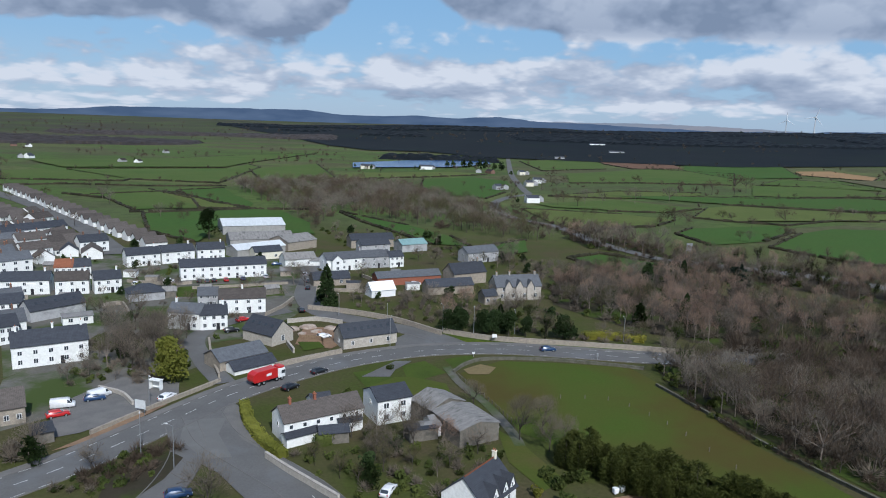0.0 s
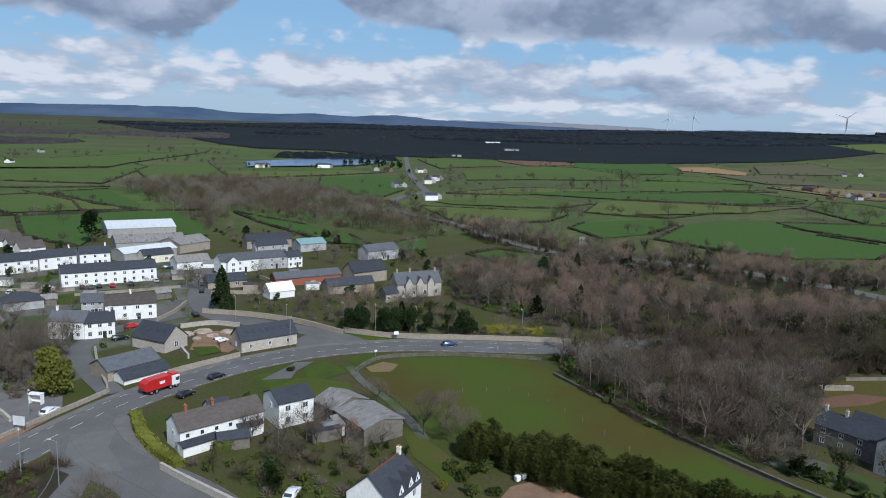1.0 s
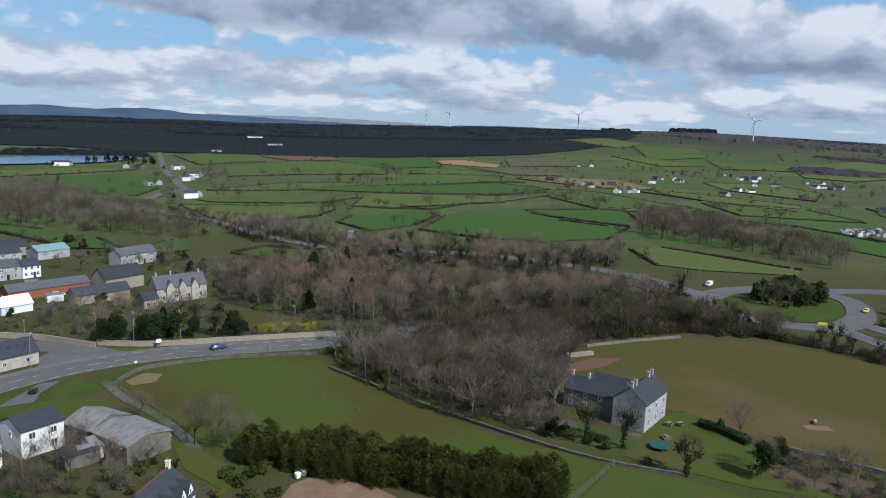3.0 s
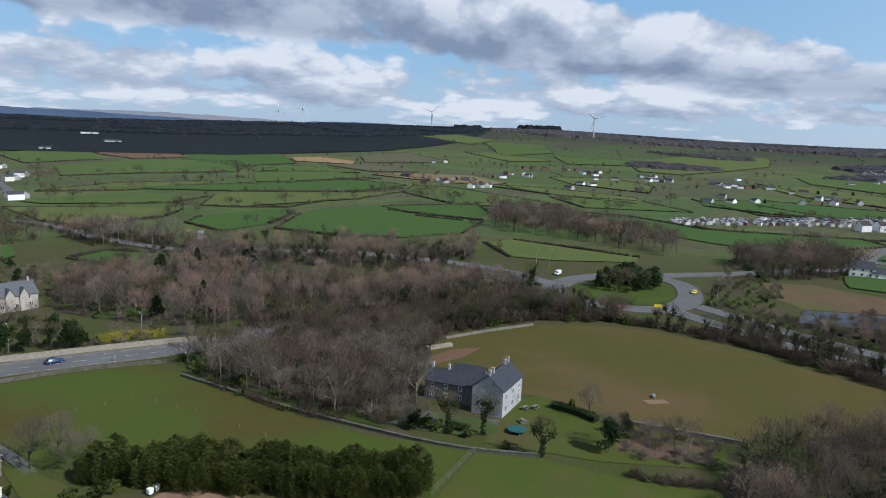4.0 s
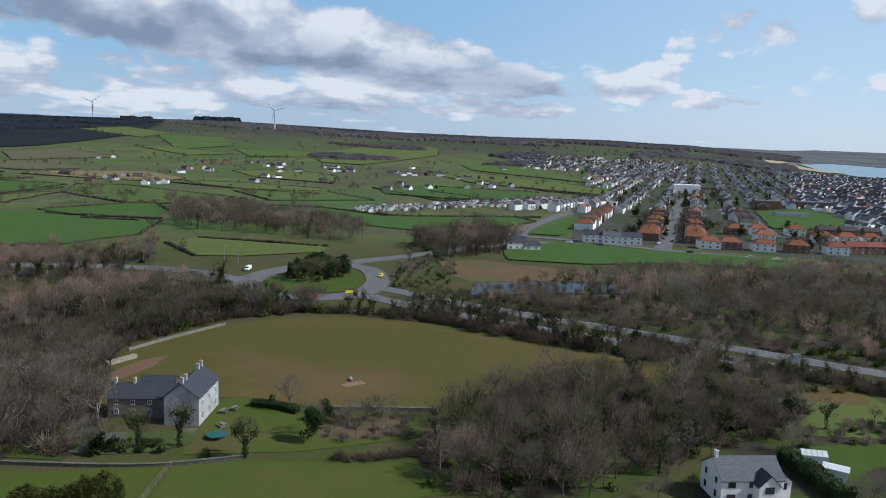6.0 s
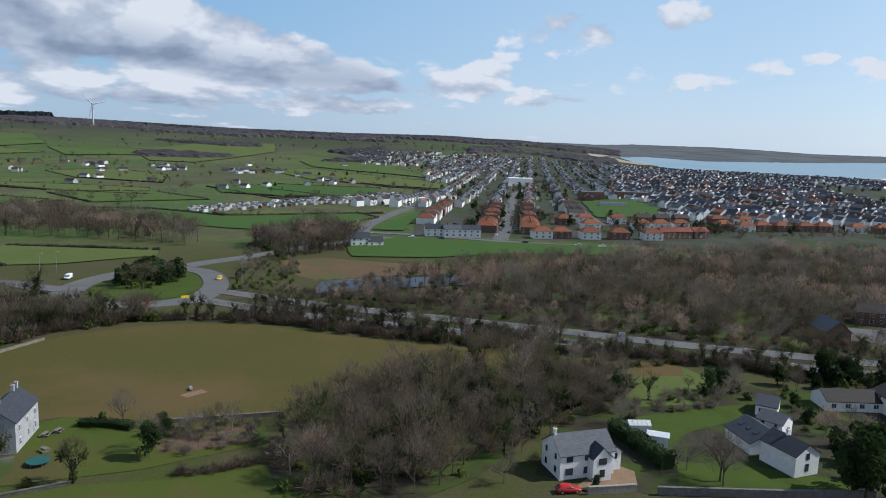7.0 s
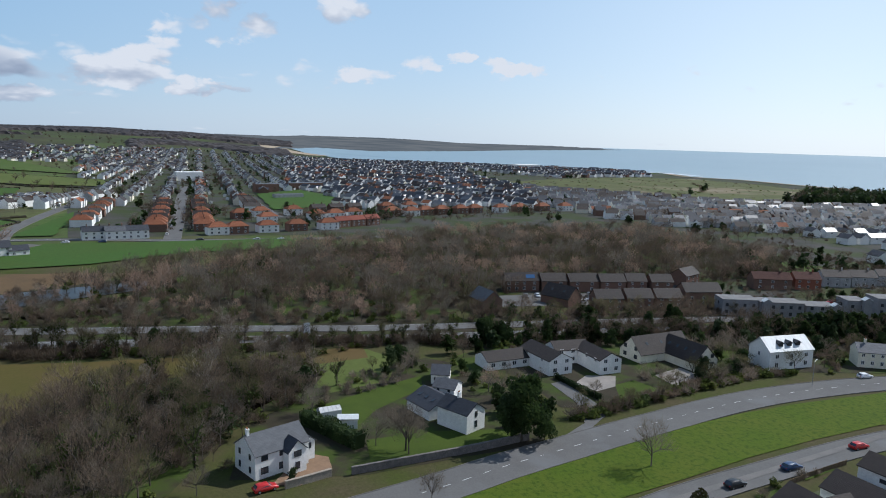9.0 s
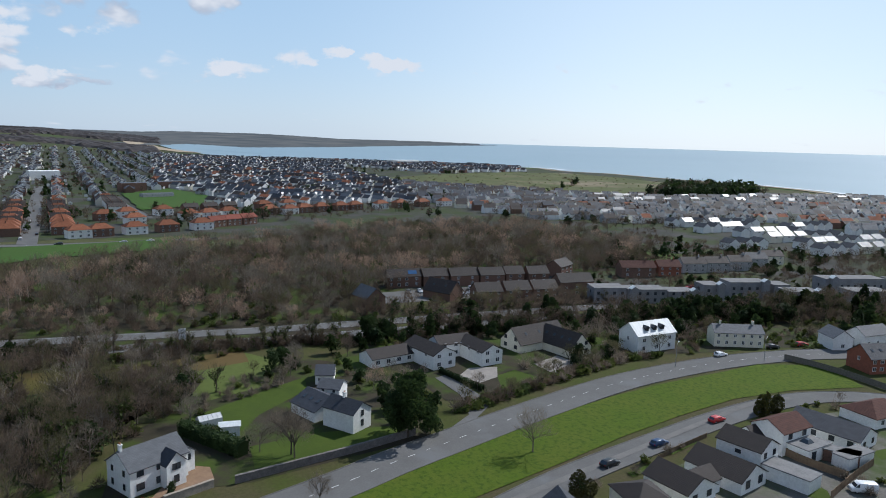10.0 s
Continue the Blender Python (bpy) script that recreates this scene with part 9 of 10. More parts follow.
for dx_ in (-1.6, 1.3, 3.4):
    wing(gab, dx_, -2.6, 90, 2.6, 1.9, 5.4, 1.8, "white_render", "slate", ends=[(5.2, 1, 0.5, 0.8)])
bm_ = bmesh.new()
tube(bm_, (-4.5, 0, 8.72), (4.5, 0, 8.72), 0.13, 0.13, 6)
part("ridge_tiles", bm_, "orange_tile", gab, "red clay ridge tiles")
porch = house(-11.5, 136.1, 34, 5.0, 3.4, 2.3, 1.3, "white_render", "slate", label="white gabled porch extension with slate roof", name="porch", category="porch")
house(-19.7, 129.7, 35, 6.7, 2.4, 2.0, 0.6, "white_render", "slate", label="lean-to with dark roof along the cottage", name="lean_to", category="outbuilding")
house(-18.1, 145.1, 25, 4.2, 4.5, 2.4, 1.6, "white_render", "slate", label="small slate roofed outhouse behind the cottage", name="outhouse", category="outbuilding")
house(-67.9, 129.4, 36, 3.4, 5.0, 2.2, 1.0, "old_timber", "slate", label="old timber lean-to with a patched dark roof", name="shed", category="shed")
stone_wall([(-24.9, 122.8), (-20.5, 118), (-16, 113.5), (-10.2, 107.7)], 1.3, "pale_stone", "stone garden wall along the side road")
stone_wall([(-32.3, 227.9), (-18.2, 223.6), (-3.5, 215.5), (6.8, 205.3), (10.3, 202.1)], 1.5, "stone", "stone wall beside the village street")
stone_wall([(10.9, 204.5), (24.6, 198.2), (45.3, 194.8), (67, 191.2), (81.6, 187.2)], 1.4, "stone", "long pale stone wall behind the verge")
stone_wall([(12, 170.4), (15.6, 176.5), (21.1, 180.5), (34.8, 181.3), (49.4, 179), (61.9, 175.4)], 0.7, "mossy_stone", "low stone wall round the paddock corner")
stone_wall([(-32.2, 171.1), (-27, 175.7), (-17, 183.6)], 1.3, "stone", "roadside stone wall below the building plot")
stone_wall([(-59.9, 131.6), (-53.5, 143.3), (-47.3, 153.7), (-43, 161.1)], 0.8, "stone", "low stone wall beside the footway")
stone_wall([(-54, 191.4), (-48.8, 175.2), (-43.9, 163.3)], 1.2, "stone", "stone wall along the lane")
stone_wall([(-68.1, 154.8), (-62, 151.7), (-57.4, 146.2)], 0.9, "pale_stone", "pale wall round the inn garden")
clipped_hedge([(-34.1, 146), (-31.2, 137.4), (-26.7, 129), (-21.9, 122.9)], 2.0, 1.9, "spring_leaf", "bright green garden hedge on the corner", 0.16, 110)
clipped_hedge([(-16.5, 128.1), (-14, 129.4)], 2.0, 2.2, "hedge_leaf", "rounded garden hedge by the porch", 0.16, 110)
fence([(12.4, 168.8), (15.1, 160.8), (18.8, 151.6), (22.4, 140.6)], 1.1, 1.8, "timber post and rail fence beside the track", 2)
solid("track", ribbon([(10.4, 174.5), (13.2, 162.6), (18.1, 150.5), (21.8, 135.9), (22.6, 129.4)], 2.2, 0.13), "village_ground", "worn track beside the paddock", "track", "", "structure")
solid("lay_by", drape([(-10.6, 165.9), (-2.7, 178.1), (1.7, 178.3), (-2.5, 171.6), (-3.7, 166.3)], 0.17, 0), "asphalt", "asphalt lay-by off the main road", "lay-by", "", "structure")
solid("forecourt", drape([(-3.1, 197.8), (2.6, 206.8), (13, 195.7), (6.4, 188.1), (-2.8, 183.6)], 0.17, 0), "asphalt", "worn asphalt corner beside the stone barn", "forecourt", "", "structure")
solid("dirt_path", drape([(-63.7, 124.2), (-57.3, 135.5), (-55.6, 141.2), (-50.2, 147.4), (-53.4, 139.8), (-59.3, 127.9)], 0.16, 0), "bare_earth", "bare earth strip beside the footway", "earth", "", "structure")
solid("gravel_corner", drape([(-37.8, 141.9), (-37.8, 148), (-35.1, 146.5), (-30.8, 135.2), (-26.8, 126.6), (-30.7, 130.1)], 0.19, 0), "pavement", "paved corner of the junction", "pavement", "", "structure")
solid("island", drape([(-49.6, 114.2), (-42.8, 124.9), (-39.5, 122.3), (-40.3, 114.4), (-43.1, 107), (-48.3, 106.9)], 0.2, 0), "litter", "rough grass island at the junction", "verge", "", "structure")
for p_, t_, h_ in (((-46.9, 122.1), 200, 8), ((-39.9, 118.4), 250, 8), ((10.7, 206.2), 200, 8), ((32.1, 205), 180, 7), ((19.8, 204), 180, 8), ((-4.5, 191.3), 170, 8), ((-53.8, 145.7), 30, 7), ((-21.5, 220.5), 200, 7), ((63.6, 199.9), 180, 7), ((148.8, -170.4), 30, 7), ((153, -140.9), 30, 7), ((248.1, 219), 0, 9), ((254.1, 216.1), 0, 9), ((265.9, 138.1), 0, 9), ((-5.8, 204.4), 180, 8)):
    street_lamp(*p_, t_, h_)


def road_sign(x, y, turn, w, h, z, label, mat="white_trim", posts=2):
    root = thing("road_sign", pose(x, y, height(x, y), 0, 0, turn), label, "sign")
    bm = bmesh.new()
    box(bm, -w / 2, w / 2, -0.03, 0.03, z, z + h, 0.02)
    part("panel", bm, mat, root)
    for s in ((-1, 1) if posts == 2 else (0,)):
        bm = bmesh.new()
        tube(bm, (s * w * 0.35, 0.07, -0.2), (s * w * 0.35, 0.07, z + h), 0.045, 0.045)
        part("post", bm, "galvanised", root)


road_sign(25.2, 196.6, 5, 1.4, 1.0, 1.4, "white roadside board on posts")
road_sign(18, 182.6, 20, 0.8, 0.5, 1.0, "small pale road sign on a post", posts=1)
road_sign(-54, 141.2, -20, 2.6, 1.9, 1.4, "pale grey billboard on posts beside the road", "metal_roof")
road_sign(141.9, 351.7, 0, 3.2, 4.2, 2.0, "large white direction sign seen from behind", "galvanised")
road_sign(228.5, 141, -40, 3.0, 1.0, 0.8, "yellow and white chevron board on the roundabout", "paint_yellow", 2)
road_sign(51.5, 182.8, 10, 0.5, 0.9, 0.9, "small post-mounted road sign", "galvanised", 1)


def bus_shelter(x, y, turn):
    root = thing("bus_shelter", pose(x, y, 0.15, 0, 0, turn), "small white bus shelter with flat roof", "bus shelter")
    for name, b in (("roof", (-1.5, 1.5, -0.8, 0.7, 2.2, 2.32)), ("back", (-1.4, 1.4, 0.5, 0.6, 0, 2.2)), ("side", (-1.4, -1.32, -0.5, 0.5, 0, 2.2)), ("side", (1.32, 1.4, -0.5, 0.5, 0, 2.2)), ("bench", (-1.2, 1.2, 0.1, 0.45, 0.42, 0.48))):
        bm = bmesh.new()
        box(bm, *b, 0.01)
        part(name, bm, "white_render", root)


bus_shelter(-55.8, 155.4, -20)


def bin_lorry(x, y, turn):
    root = thing("refuse_lorry", pose(x, y, 0.16, 0, 0, turn), "red refuse lorry with a white cab on the main road", "lorry")
    bm = bmesh.new()
    prof = [(-4.4, 0.9), (-4.9, 1.6), (-4.7, 2.9), (-3.6, 3.4), (1.7, 3.4), (2.0, 3.1), (2.0, 0.9)]
    side = [[bm.verts.new((px, s * 1.22, pz)) for px, pz in prof] for s in (-1, 1)]
    bm.faces.new(side[0])
    bm.faces.new(side[1][::-1])
    for i in range(len(prof)):
        j = (i + 1) % len(prof)
        bm.faces.new((side[0][i], side[0][j], side[1][j], side[1][i]))
    bmesh.ops.recalc_face_normals(bm, faces=bm.faces)
    bmesh.ops.bevel(bm, geom=list(bm.edges), offset=0.08, segments=1, affect="EDGES")
    body = part("body", bm, "paint_red", root)
    for s in (-1, 1):
        bm = bmesh.new()
        box(bm, -1.2, 0.2, s * 1.24 - 0.01, s * 1.24 + 0.01, 1.9, 2.5)
        part("marking", bm, "paint_white", body, "plain white panel on the side")
    bm = bmesh.new()
    box(bm, 2.2, 4.2, -1.2, 1.2, 0.6, 2.9, 0.15)
    cab = part("cab", bm, "paint_white", root, "white cab with red roof")
    bm = bmesh.new()
    box(bm, 4.19, 4.24, -1.05, 1.05, 1.6, 2.6, 0.02)
    part("windscreen", bm, "glass_dark", cab)
    bm = bmesh.new()
    box(bm, 3.0, 4.0, -1.23, 1.23, 1.6, 2.4, 0.02)
    part("side_window", bm, "glass_dark", cab)
    bm = bmesh.new()
    box(bm, 2.3, 4.0, -1.1, 1.1, 2.9, 3.35, 0.12)
    part("roof_fairing", bm, "paint_red", cab)
    bm = bmesh.new()
    box(bm, -4.2, 4.0, -0.5, 0.5, 0.55, 0.92)
    part("chassis", bm, "rubber", root)
    bm = bmesh.new()
    tube(bm, (0, -0.16, 0), (0, 0.16, 0), 0.5, 0.5, 16)
    tyre = link("tyre", bm, "rubber", True)
    bm = bmesh.new()
    tube(bm, (0, -0.17, 0), (0, 0.17, 0), 0.28, 0.28, 12)
    hub = link("rim", bm, "galvanised")
    for px in (-3.2, -1.9, 1.7, 3.2):
        for s in (-1, 1):
            w = part("wheel", tyre, None, root)
            w.matrix_basis = pose(px, s * 1.02, 0.5)
            part("rim", hub, None, w)


bin_lorry(-32.1, 161.3, 47)
for p_, t_, paint_, label_, van_ in (
    ((-26.2, 157.2), 51, "paint_black", "black estate car on the main road", False),
    ((-21, 168.1), 47, "paint_black", "dark grey car on the main road", False),
    ((-51.5, 149.9), 68, "paint_white", "white car with black roof parked by the footway", False),
    ((-71, 144.3), 20, "paint_white", "white van parked beside the inn", True),
    ((-69.8, 139.7), 33, "paint_red", "red car parked beside the van", False),
    ((-66, 150.2), 54, "paint_white", "white van parked behind the wall", True),
    ((-66.3, 148.6), 25, "paint_blue", "dark blue car in the parking area", False),
    ((-36.1, 108.9), 21, "paint_blue", "dark blue car in the side lane", False),
    ((39.3, 189.3), 10, "paint_blue", "dark blue car on the main road", False),
    ((-23.4, 196.8), 35, "paint_white", "white car on the building plot", False),
    ((-2.3, 110.8), 70, "paint_white", "white car in the garden drive", False),
    ((-49.6, 212.3), 44, "paint_red", "red car in a yard", False),
    ((-36.4, 256.5), 95, "paint_black", "black car parked in the street", False), ((-37.7, 267.7), 95, "paint_grey", "grey car parked in the street", False), ((-34, 224.9), 110, "paint_black", "black car at the street corner", False),
    ((-77.4, 263), 110, "paint_black", "black car parked at the terrace", False), ((-74.6, 263.3), 110, "paint_grey", "grey car parked at the terrace", False), ((-72.3, 264.6), 110, "paint_black", "black car parked at the terrace", False), ((-68.3, 266), 110, "paint_red", "dark red car parked at the terrace", False), ((-62.6, 268.7), 110, "paint_blue", "blue car parked at the terrace", False), ((-55.1, 273.6), 110, "paint_silver", "silver car parked at the terrace", False),
    ((10.2, 276.4), 20, "paint_red", "red car beside the brick outbuilding", False),
    ((106.9, -84.7), -78, "paint_black", "black car parked by the kerb", False),
    ((111.3, -100.4), -80, "paint_blue", "dark blue car parked by the kerb", False),
    ((117.3, -121.9), -82, "paint_red", "red car parked by the kerb", False),
    ((81.7, -122.7), 60, "paint_white", "white van in a back yard", True),
    ((157, -161.5), -87, "paint_white", "white car on the coast road", False),
    ((158.3, -184.2), -100, "paint_black", "black car by the cottages", False),
    ((157.3, -195.6), -101, "paint_red", "red car by the cottages", False),
    ((120.7, -0.4), -69, "paint_red", "red car on the reddish drive", False),
    ((225.3, 216.9), 110, "paint_black", "black car at the roundabout", False), ((220.5, 193.3), 60, "paint_black", "black car on the roundabout exit", False), ((245.5, 203.5), 200, "paint_white", "white van at the roundabout", True),
    ((216.7, 149.2), -25, "paint_red", "red car on the roundabout", False), ((266.3, 148.5), 200, "paint_yellow", "yellow car leaving the roundabout", False)):
    car(*p_, t_, paint_, label_, van_)
for x_, y_, t_, c_ in ((433, 38, 90, "black"), (434, 6, 90, "silver"), (436, -8, 90, "white"), (437, -25, 88, "blue"), (438, -43, 88, "grey"), (457, 59, 5, "white"), (476, 53, 5, "black"), (498, 62, 5, "silver"), (521, 57, 5, "grey"), (546, 65, 5, "white"), (578, 62, 5, "blue"), (427, 89, 95, "blue"), (424, 107, 95, "white"), (254, -120.7, 85, "white"), (257.8, -111.8, 80, "silver"), (261.6, -127, 10, "grey"), (252.7, -142.2, 85, "white"), (250.2, -152.4, 85, "blue"), (235, -235, 70, "white"), (241.3, -226.1, 70, "red")):
    car(x_, y_, t_, "paint_" + c_, c_ + " car parked in a town street", False, "parked town cars")

# evergreen bank and verge behind the main road
for p_, s_, k_ in (((12.2, 205.7), 0.85, "round_evergreen"), ((15.5, 204.8), 0.95, "round_evergreen"), ((21.8, 204.2), 0.8, "round_evergreen"), ((25.5, 203.3), 0.95, "round_evergreen"), ((30.1, 203.1), 0.9, "round_evergreen"), ((35.1, 202.3), 0.75, "round_evergreen"), ((40.7, 201), 0.8, "ivy_bare"), ((46.4, 200.3), 0.7, "ivy_bare"), ((20, 232.8), 0.75, "red_bare"), ((-15.7, 239.3), 0.7, "grey_bare"), ((-24.8, 234.5), 0.6, "bare"), ((-0.2, 236.9), 0.7, "grey_bare"), ((7.4, 233.9), 0.7, "bare"), ((-79.3, 192.1), 1.0, "bare"), ((-77.1, 200.5), 1.1, "bare"), ((-70.6, 173.8), 0.9, "bare"), ((-67.2, 187.9), 0.9, "grey_bare"), ((-63.9, 198.7), 0.8, "bare"), ((-89.8, 208.2), 0.8, "bare"), ((-42.4, 262.3), 0.95, "grey_bare"), ((-63, 166.1), 0.8, "bare"), ((-53.1, 170.7), 0.6, "bush"), ((-12.9, 154.1), 0.8, "bush"), ((-3.9, 171.5), 0.6, "bush"), ((-36.4, 289), 0.6, "gorse"), ((-18.5, 280.2), 0.7, "bush"), ((70.4, 182.6), 0.75, "bare"), ((42, 311.6), 0.8, "bare"), ((48.8, 333.1), 0.9, "bare"), ((11.6, 307.4), 0.8, "bare"), ((4.3, 316.8), 0.7, "olive")):
    plant(k_ if k_ in KINDS else "bare", *p_, s_)
clipped_hedge([(52.7, 201.9), (58.7, 202.4), (65.1, 201.2), (69.8, 199.8)], 3.0, 2.0, "gorse", "yellow-green flowering hedge behind the wall", 0.2, 70)
solid("verge", drape([(6.8, 205.3), (13.2, 200.1), (29.2, 195.8), (45.3, 194.8), (64.3, 193), (63.1, 188.9), (44.4, 190.7), (28.5, 191.1), (16, 192.8), (9.1, 198.7)], 0.12, 1), "verge", "mown green strip between wall and road", "verge", "", "structure")
solid("verge", drape([(-10, 157.7), (-2.4, 166.3), (1.7, 166.6), (9.8, 162.4), (10.8, 155.2), (1.7, 154.8), (-7.2, 154.4)], 0.12, 1), "rough_meadow", "rough grass beside the barn", "verge", "", "structure")

solid("yard", drape([(30.2, 104.2), (34.3, 109.7), (38.3, 111.1), (42.3, 110.6), (47, 103.8), (49.4, 97.4)], 0.14, 1, 0.5), "bare_earth", "bare earth yard below the cypress row", "yard", "", "structure")
for p_ in ((36.3, 111.6), (37.6, 112.3)):
    bm_ = bmesh.new()
    box(bm_, -0.5, 0.5, -0.5, 0.5, 0.0, 1.0, 0.14)
    for v_ in bm_.verts:
        v_.co += noise.noise_vector(v_.co * 2.0) * 0.12
    solid("bulk_bag", bm_, "white_trim", "full white woven bulk bag on bare earth", "bag", "builder's bags", m=pose(*p_, 0.16, 0, 0, 25))
for p_, s_, k_ in (((29.2, 115.2), 0.9, "bush"), ((26.8, 113.4), 1.0, "bush"), ((32, 116), 0.9, "bush"), ((25.6, 117.1), 0.9, "bush"), ((22.4, 110.8), 0.8, "gorse"), ((27.4, 108.1), 0.9, "bush"), ((31.2, 107.7), 0.7, "bush"), ((27.8, 127.2), 0.75, "bare"), ((30.9, 128.8), 0.7, "bare"), ((1.8, 128.1), 0.6, "bare"), ((8.5, 120.1), 0.6, "bare"), ((14.1, 125.9), 0.6, "bare"), ((-5, 122.5), 0.6, "bare"), ((98.9, -71.9), 1.0, "egg"), ((98.1, -74.1), 0.7, "egg"), ((117.6, -136.8), 1.1, "egg"), ((117.6, -141), 0.9, "egg")):
    plant(k_, *p_, s_)
clipped_hedge([(121.6, 99), (123, 93.4), (123, 87.8)], 2.2, 1.4, "conifer", "dark hedge at the edge of the pasture", 0.18, 60)
solid("bramble_patch", drape([(118.3, 79.8), (127.8, 75.5), (132.3, 65.9), (123.8, 62.5), (117.2, 70.1), (114.2, 76.1)], 0.13, 1, 0.6), "bracken_ground", "flattened brown bracken and stones", "bracken", "", "structure")

fence([(35.6, 154.3), (46.5, 153.7), (53.2, 145.2), (57.5, 135.1), (61.5, 120.9)], 1.0, 5.0, "thin paddock fence of pale posts", 0)
for p_, t_, w_ in (((-111.6, 212.6), 10, "old_timber"), ((-109.7, 230), 5, "white_render"), ((-105.5, 255.1), 10, "old_timber"), ((-104.6, 269.6), 0, "white_render"), ((-93.7, 261.1), 5, "stone"), ((-80.8, 240.6), 20, "old_timber"), ((-70, 245.9), 10, "stone"), ((-48, 248.2), 30, "old_timber"), ((-48.4, 278.6), 15, "stone"), ((-39.1, 300.4), 0, "white_render"), ((-20.2, 260.1), 5, "stone"), ((-5.1, 284), 0, "old_timber"), ((1.7, 260.7), 10, "white_render"), ((-13.6, 130.7), 15, "old_timber"), ((3.4, 132.6), 20, "old_timber"), ((6.3, 136.6), 30, "white_render"), ((-139.3, 255.7), 5, "stone"), ((-138.3, 277.9), 5, "old_timber"), ((-57.7, 239), 10, "stone")):
    house(*p_, t_, rng.uniform(3.5, 6), 3.2, 2.3, rng.choice((0.0, 0.9, 1.2)), w_, rng.choice(("felt_roof", "fibre_roof", "slate")), label="small garden outbuilding with a grey roof", name="shed", category="shed")
for p_, t_, c_ in (((-114.8, 222.3), 20, "silver"), ((-111.1, 259), 100, "grey"), ((-97.9, 255.9), 100, "white"), ((-115.4, 312.7), 60, "black"), ((-146.4, 340.3), 130, "white"), ((-150.2, 365.9), 130, "grey"), ((-87.8, 261.8), 10, "silver"), ((-50.2, 200.9), 30, "black"), ((-55.3, 298.2), 20, "blue"), ((-40.8, 279.6), 95, "silver"), ((-25.6, 283.7), 10, "grey"), ((2.8, 267.5), 10, "white")):
    car(*p_, t_, "paint_" + c_, c_ + " car parked in a village yard")
for pts_, h_ in (([(-102.4, 260.1), (-86.3, 257.3), (-79, 260)], 1.0), ([(-76.7, 252.1), (-60, 257.5), (-44.8, 263.9)], 0.9), ([(-33, 254.2), (-16.6, 253.3), (-4.4, 252.9)], 1.2), ([(-18.5, 280.2), (-13.5, 270.5), (-13.5, 251.9)], 1.2), ([(-96.5, 224), (-91.9, 228), (-84.3, 215)], 1.2), ([(-129.9, 228), (-123.4, 232.4)], 1.4), ([(-44.1, 218.6), (-40.7, 229.3), (-39, 240.9)], 1.1)):
    stone_wall(pts_, h_, "stone", "low stone garden wall in the village")
mass = Mass()
scatter(mass, [(215.8, 33.8), (216, 14.9), (202.2, -27.8), (190.6, -43.1), (184.2, -28.3), (159.9, -8.7), (151.6, 1.6), (126.6, 5.9), (132.4, 21.7)], 4.6, [("bare", 4), ("grey_bare", 1), ("ivy_bare", 1.4), ("thicket", 3), ("bush", 1.5), ("round_evergreen", 0.6)], (0.6, 1.05), avoid=([(197, 27), (199, 2), (202, -14), (204, -28), (193, -36), (178, -28), (172, -10), (170, -1), (172, 18)],))
scatter(mass, [(181, -41), (186.7, -55), (162.8, -54), (165.5, -46.1)], 4.5, [("bush", 3), ("round_evergreen", 1), ("thicket", 1)], (0.5, 0.9))
scatter(mass, [(197.4, -47.9), (210.7, -76.9), (212.6, -114.8), (207.8, -163.5), (197, -193.5), (171.7, -253.5), (163.1, -241.5), (185.3, -182.6), (198.1, -153.9), (199.6, -112.2), (201.5, -73.6), (188.1, -50.5)], 4.5, [("round_evergreen", 3), ("bush", 3), ("bare", 1.5), ("conifer", 0.5)], (0.55, 0.9))
scatter(mass, [(158.6, -54.1), (157.8, -68.8), (140.3, -62.9), (138.1, -50)], 3.5, [("bush", 3), ("round_evergreen", 1)], (0.5, 0.8))
for pts_ in ([(196, -60), (205, -80), (206, -115), (202, -155), (188, -190), (176, -205), (168, -190), (178, -160), (190, -140), (193, -125), (196, -105), (192, -80)], [(174, -147), (184, -150), (176, -168), (166, -163)], [(163, -150), (176, -160), (170, -168), (160, -160)], [(150, -196), (166, -186), (176, -206), (160, -232), (146, -236)]):
    scatter(mass, pts_, 3.4, [("bush", 3), ("thicket", 3), ("round_evergreen", 1), ("olive_bare", 1), ("bare", 1)], (0.4, 0.8))
mass.build("coast_garden_trees", "bare trees and dark evergreen shrubs round the coast houses", "trees")

solid("garden_ground", drape([(124, -18), (126, 6), (150, 4), (163, -6), (186, -28), (192, -45), (180, -60), (160, -62), (142, -63), (131, -56)], 0.05, 2, 1.0), "litter", "dark soil and leaf litter of the gardens", "garden", "", "structure")
solid("garden_ground", drape([(150, -68), (172, -66), (190, -52), (204, -66), (206, -115), (202, -155), (188, -190), (165, -236), (146, -236), (157, -190), (160, -165), (164, -146), (161, -122), (152, -100), (146, -80)], 0.07, 2, 1.0), "litter", "dark soil and rough grass of the gardens", "garden", "", "structure")
solid("yard", drape([(-92, 160), (-86, 178), (-60, 196), (-46, 180), (-56, 163), (-66, 146), (-80, 128)], 0.045, 1, 1.0), "village_ground", "worn ground and garden paths round the inn", "yard", "", "structure")

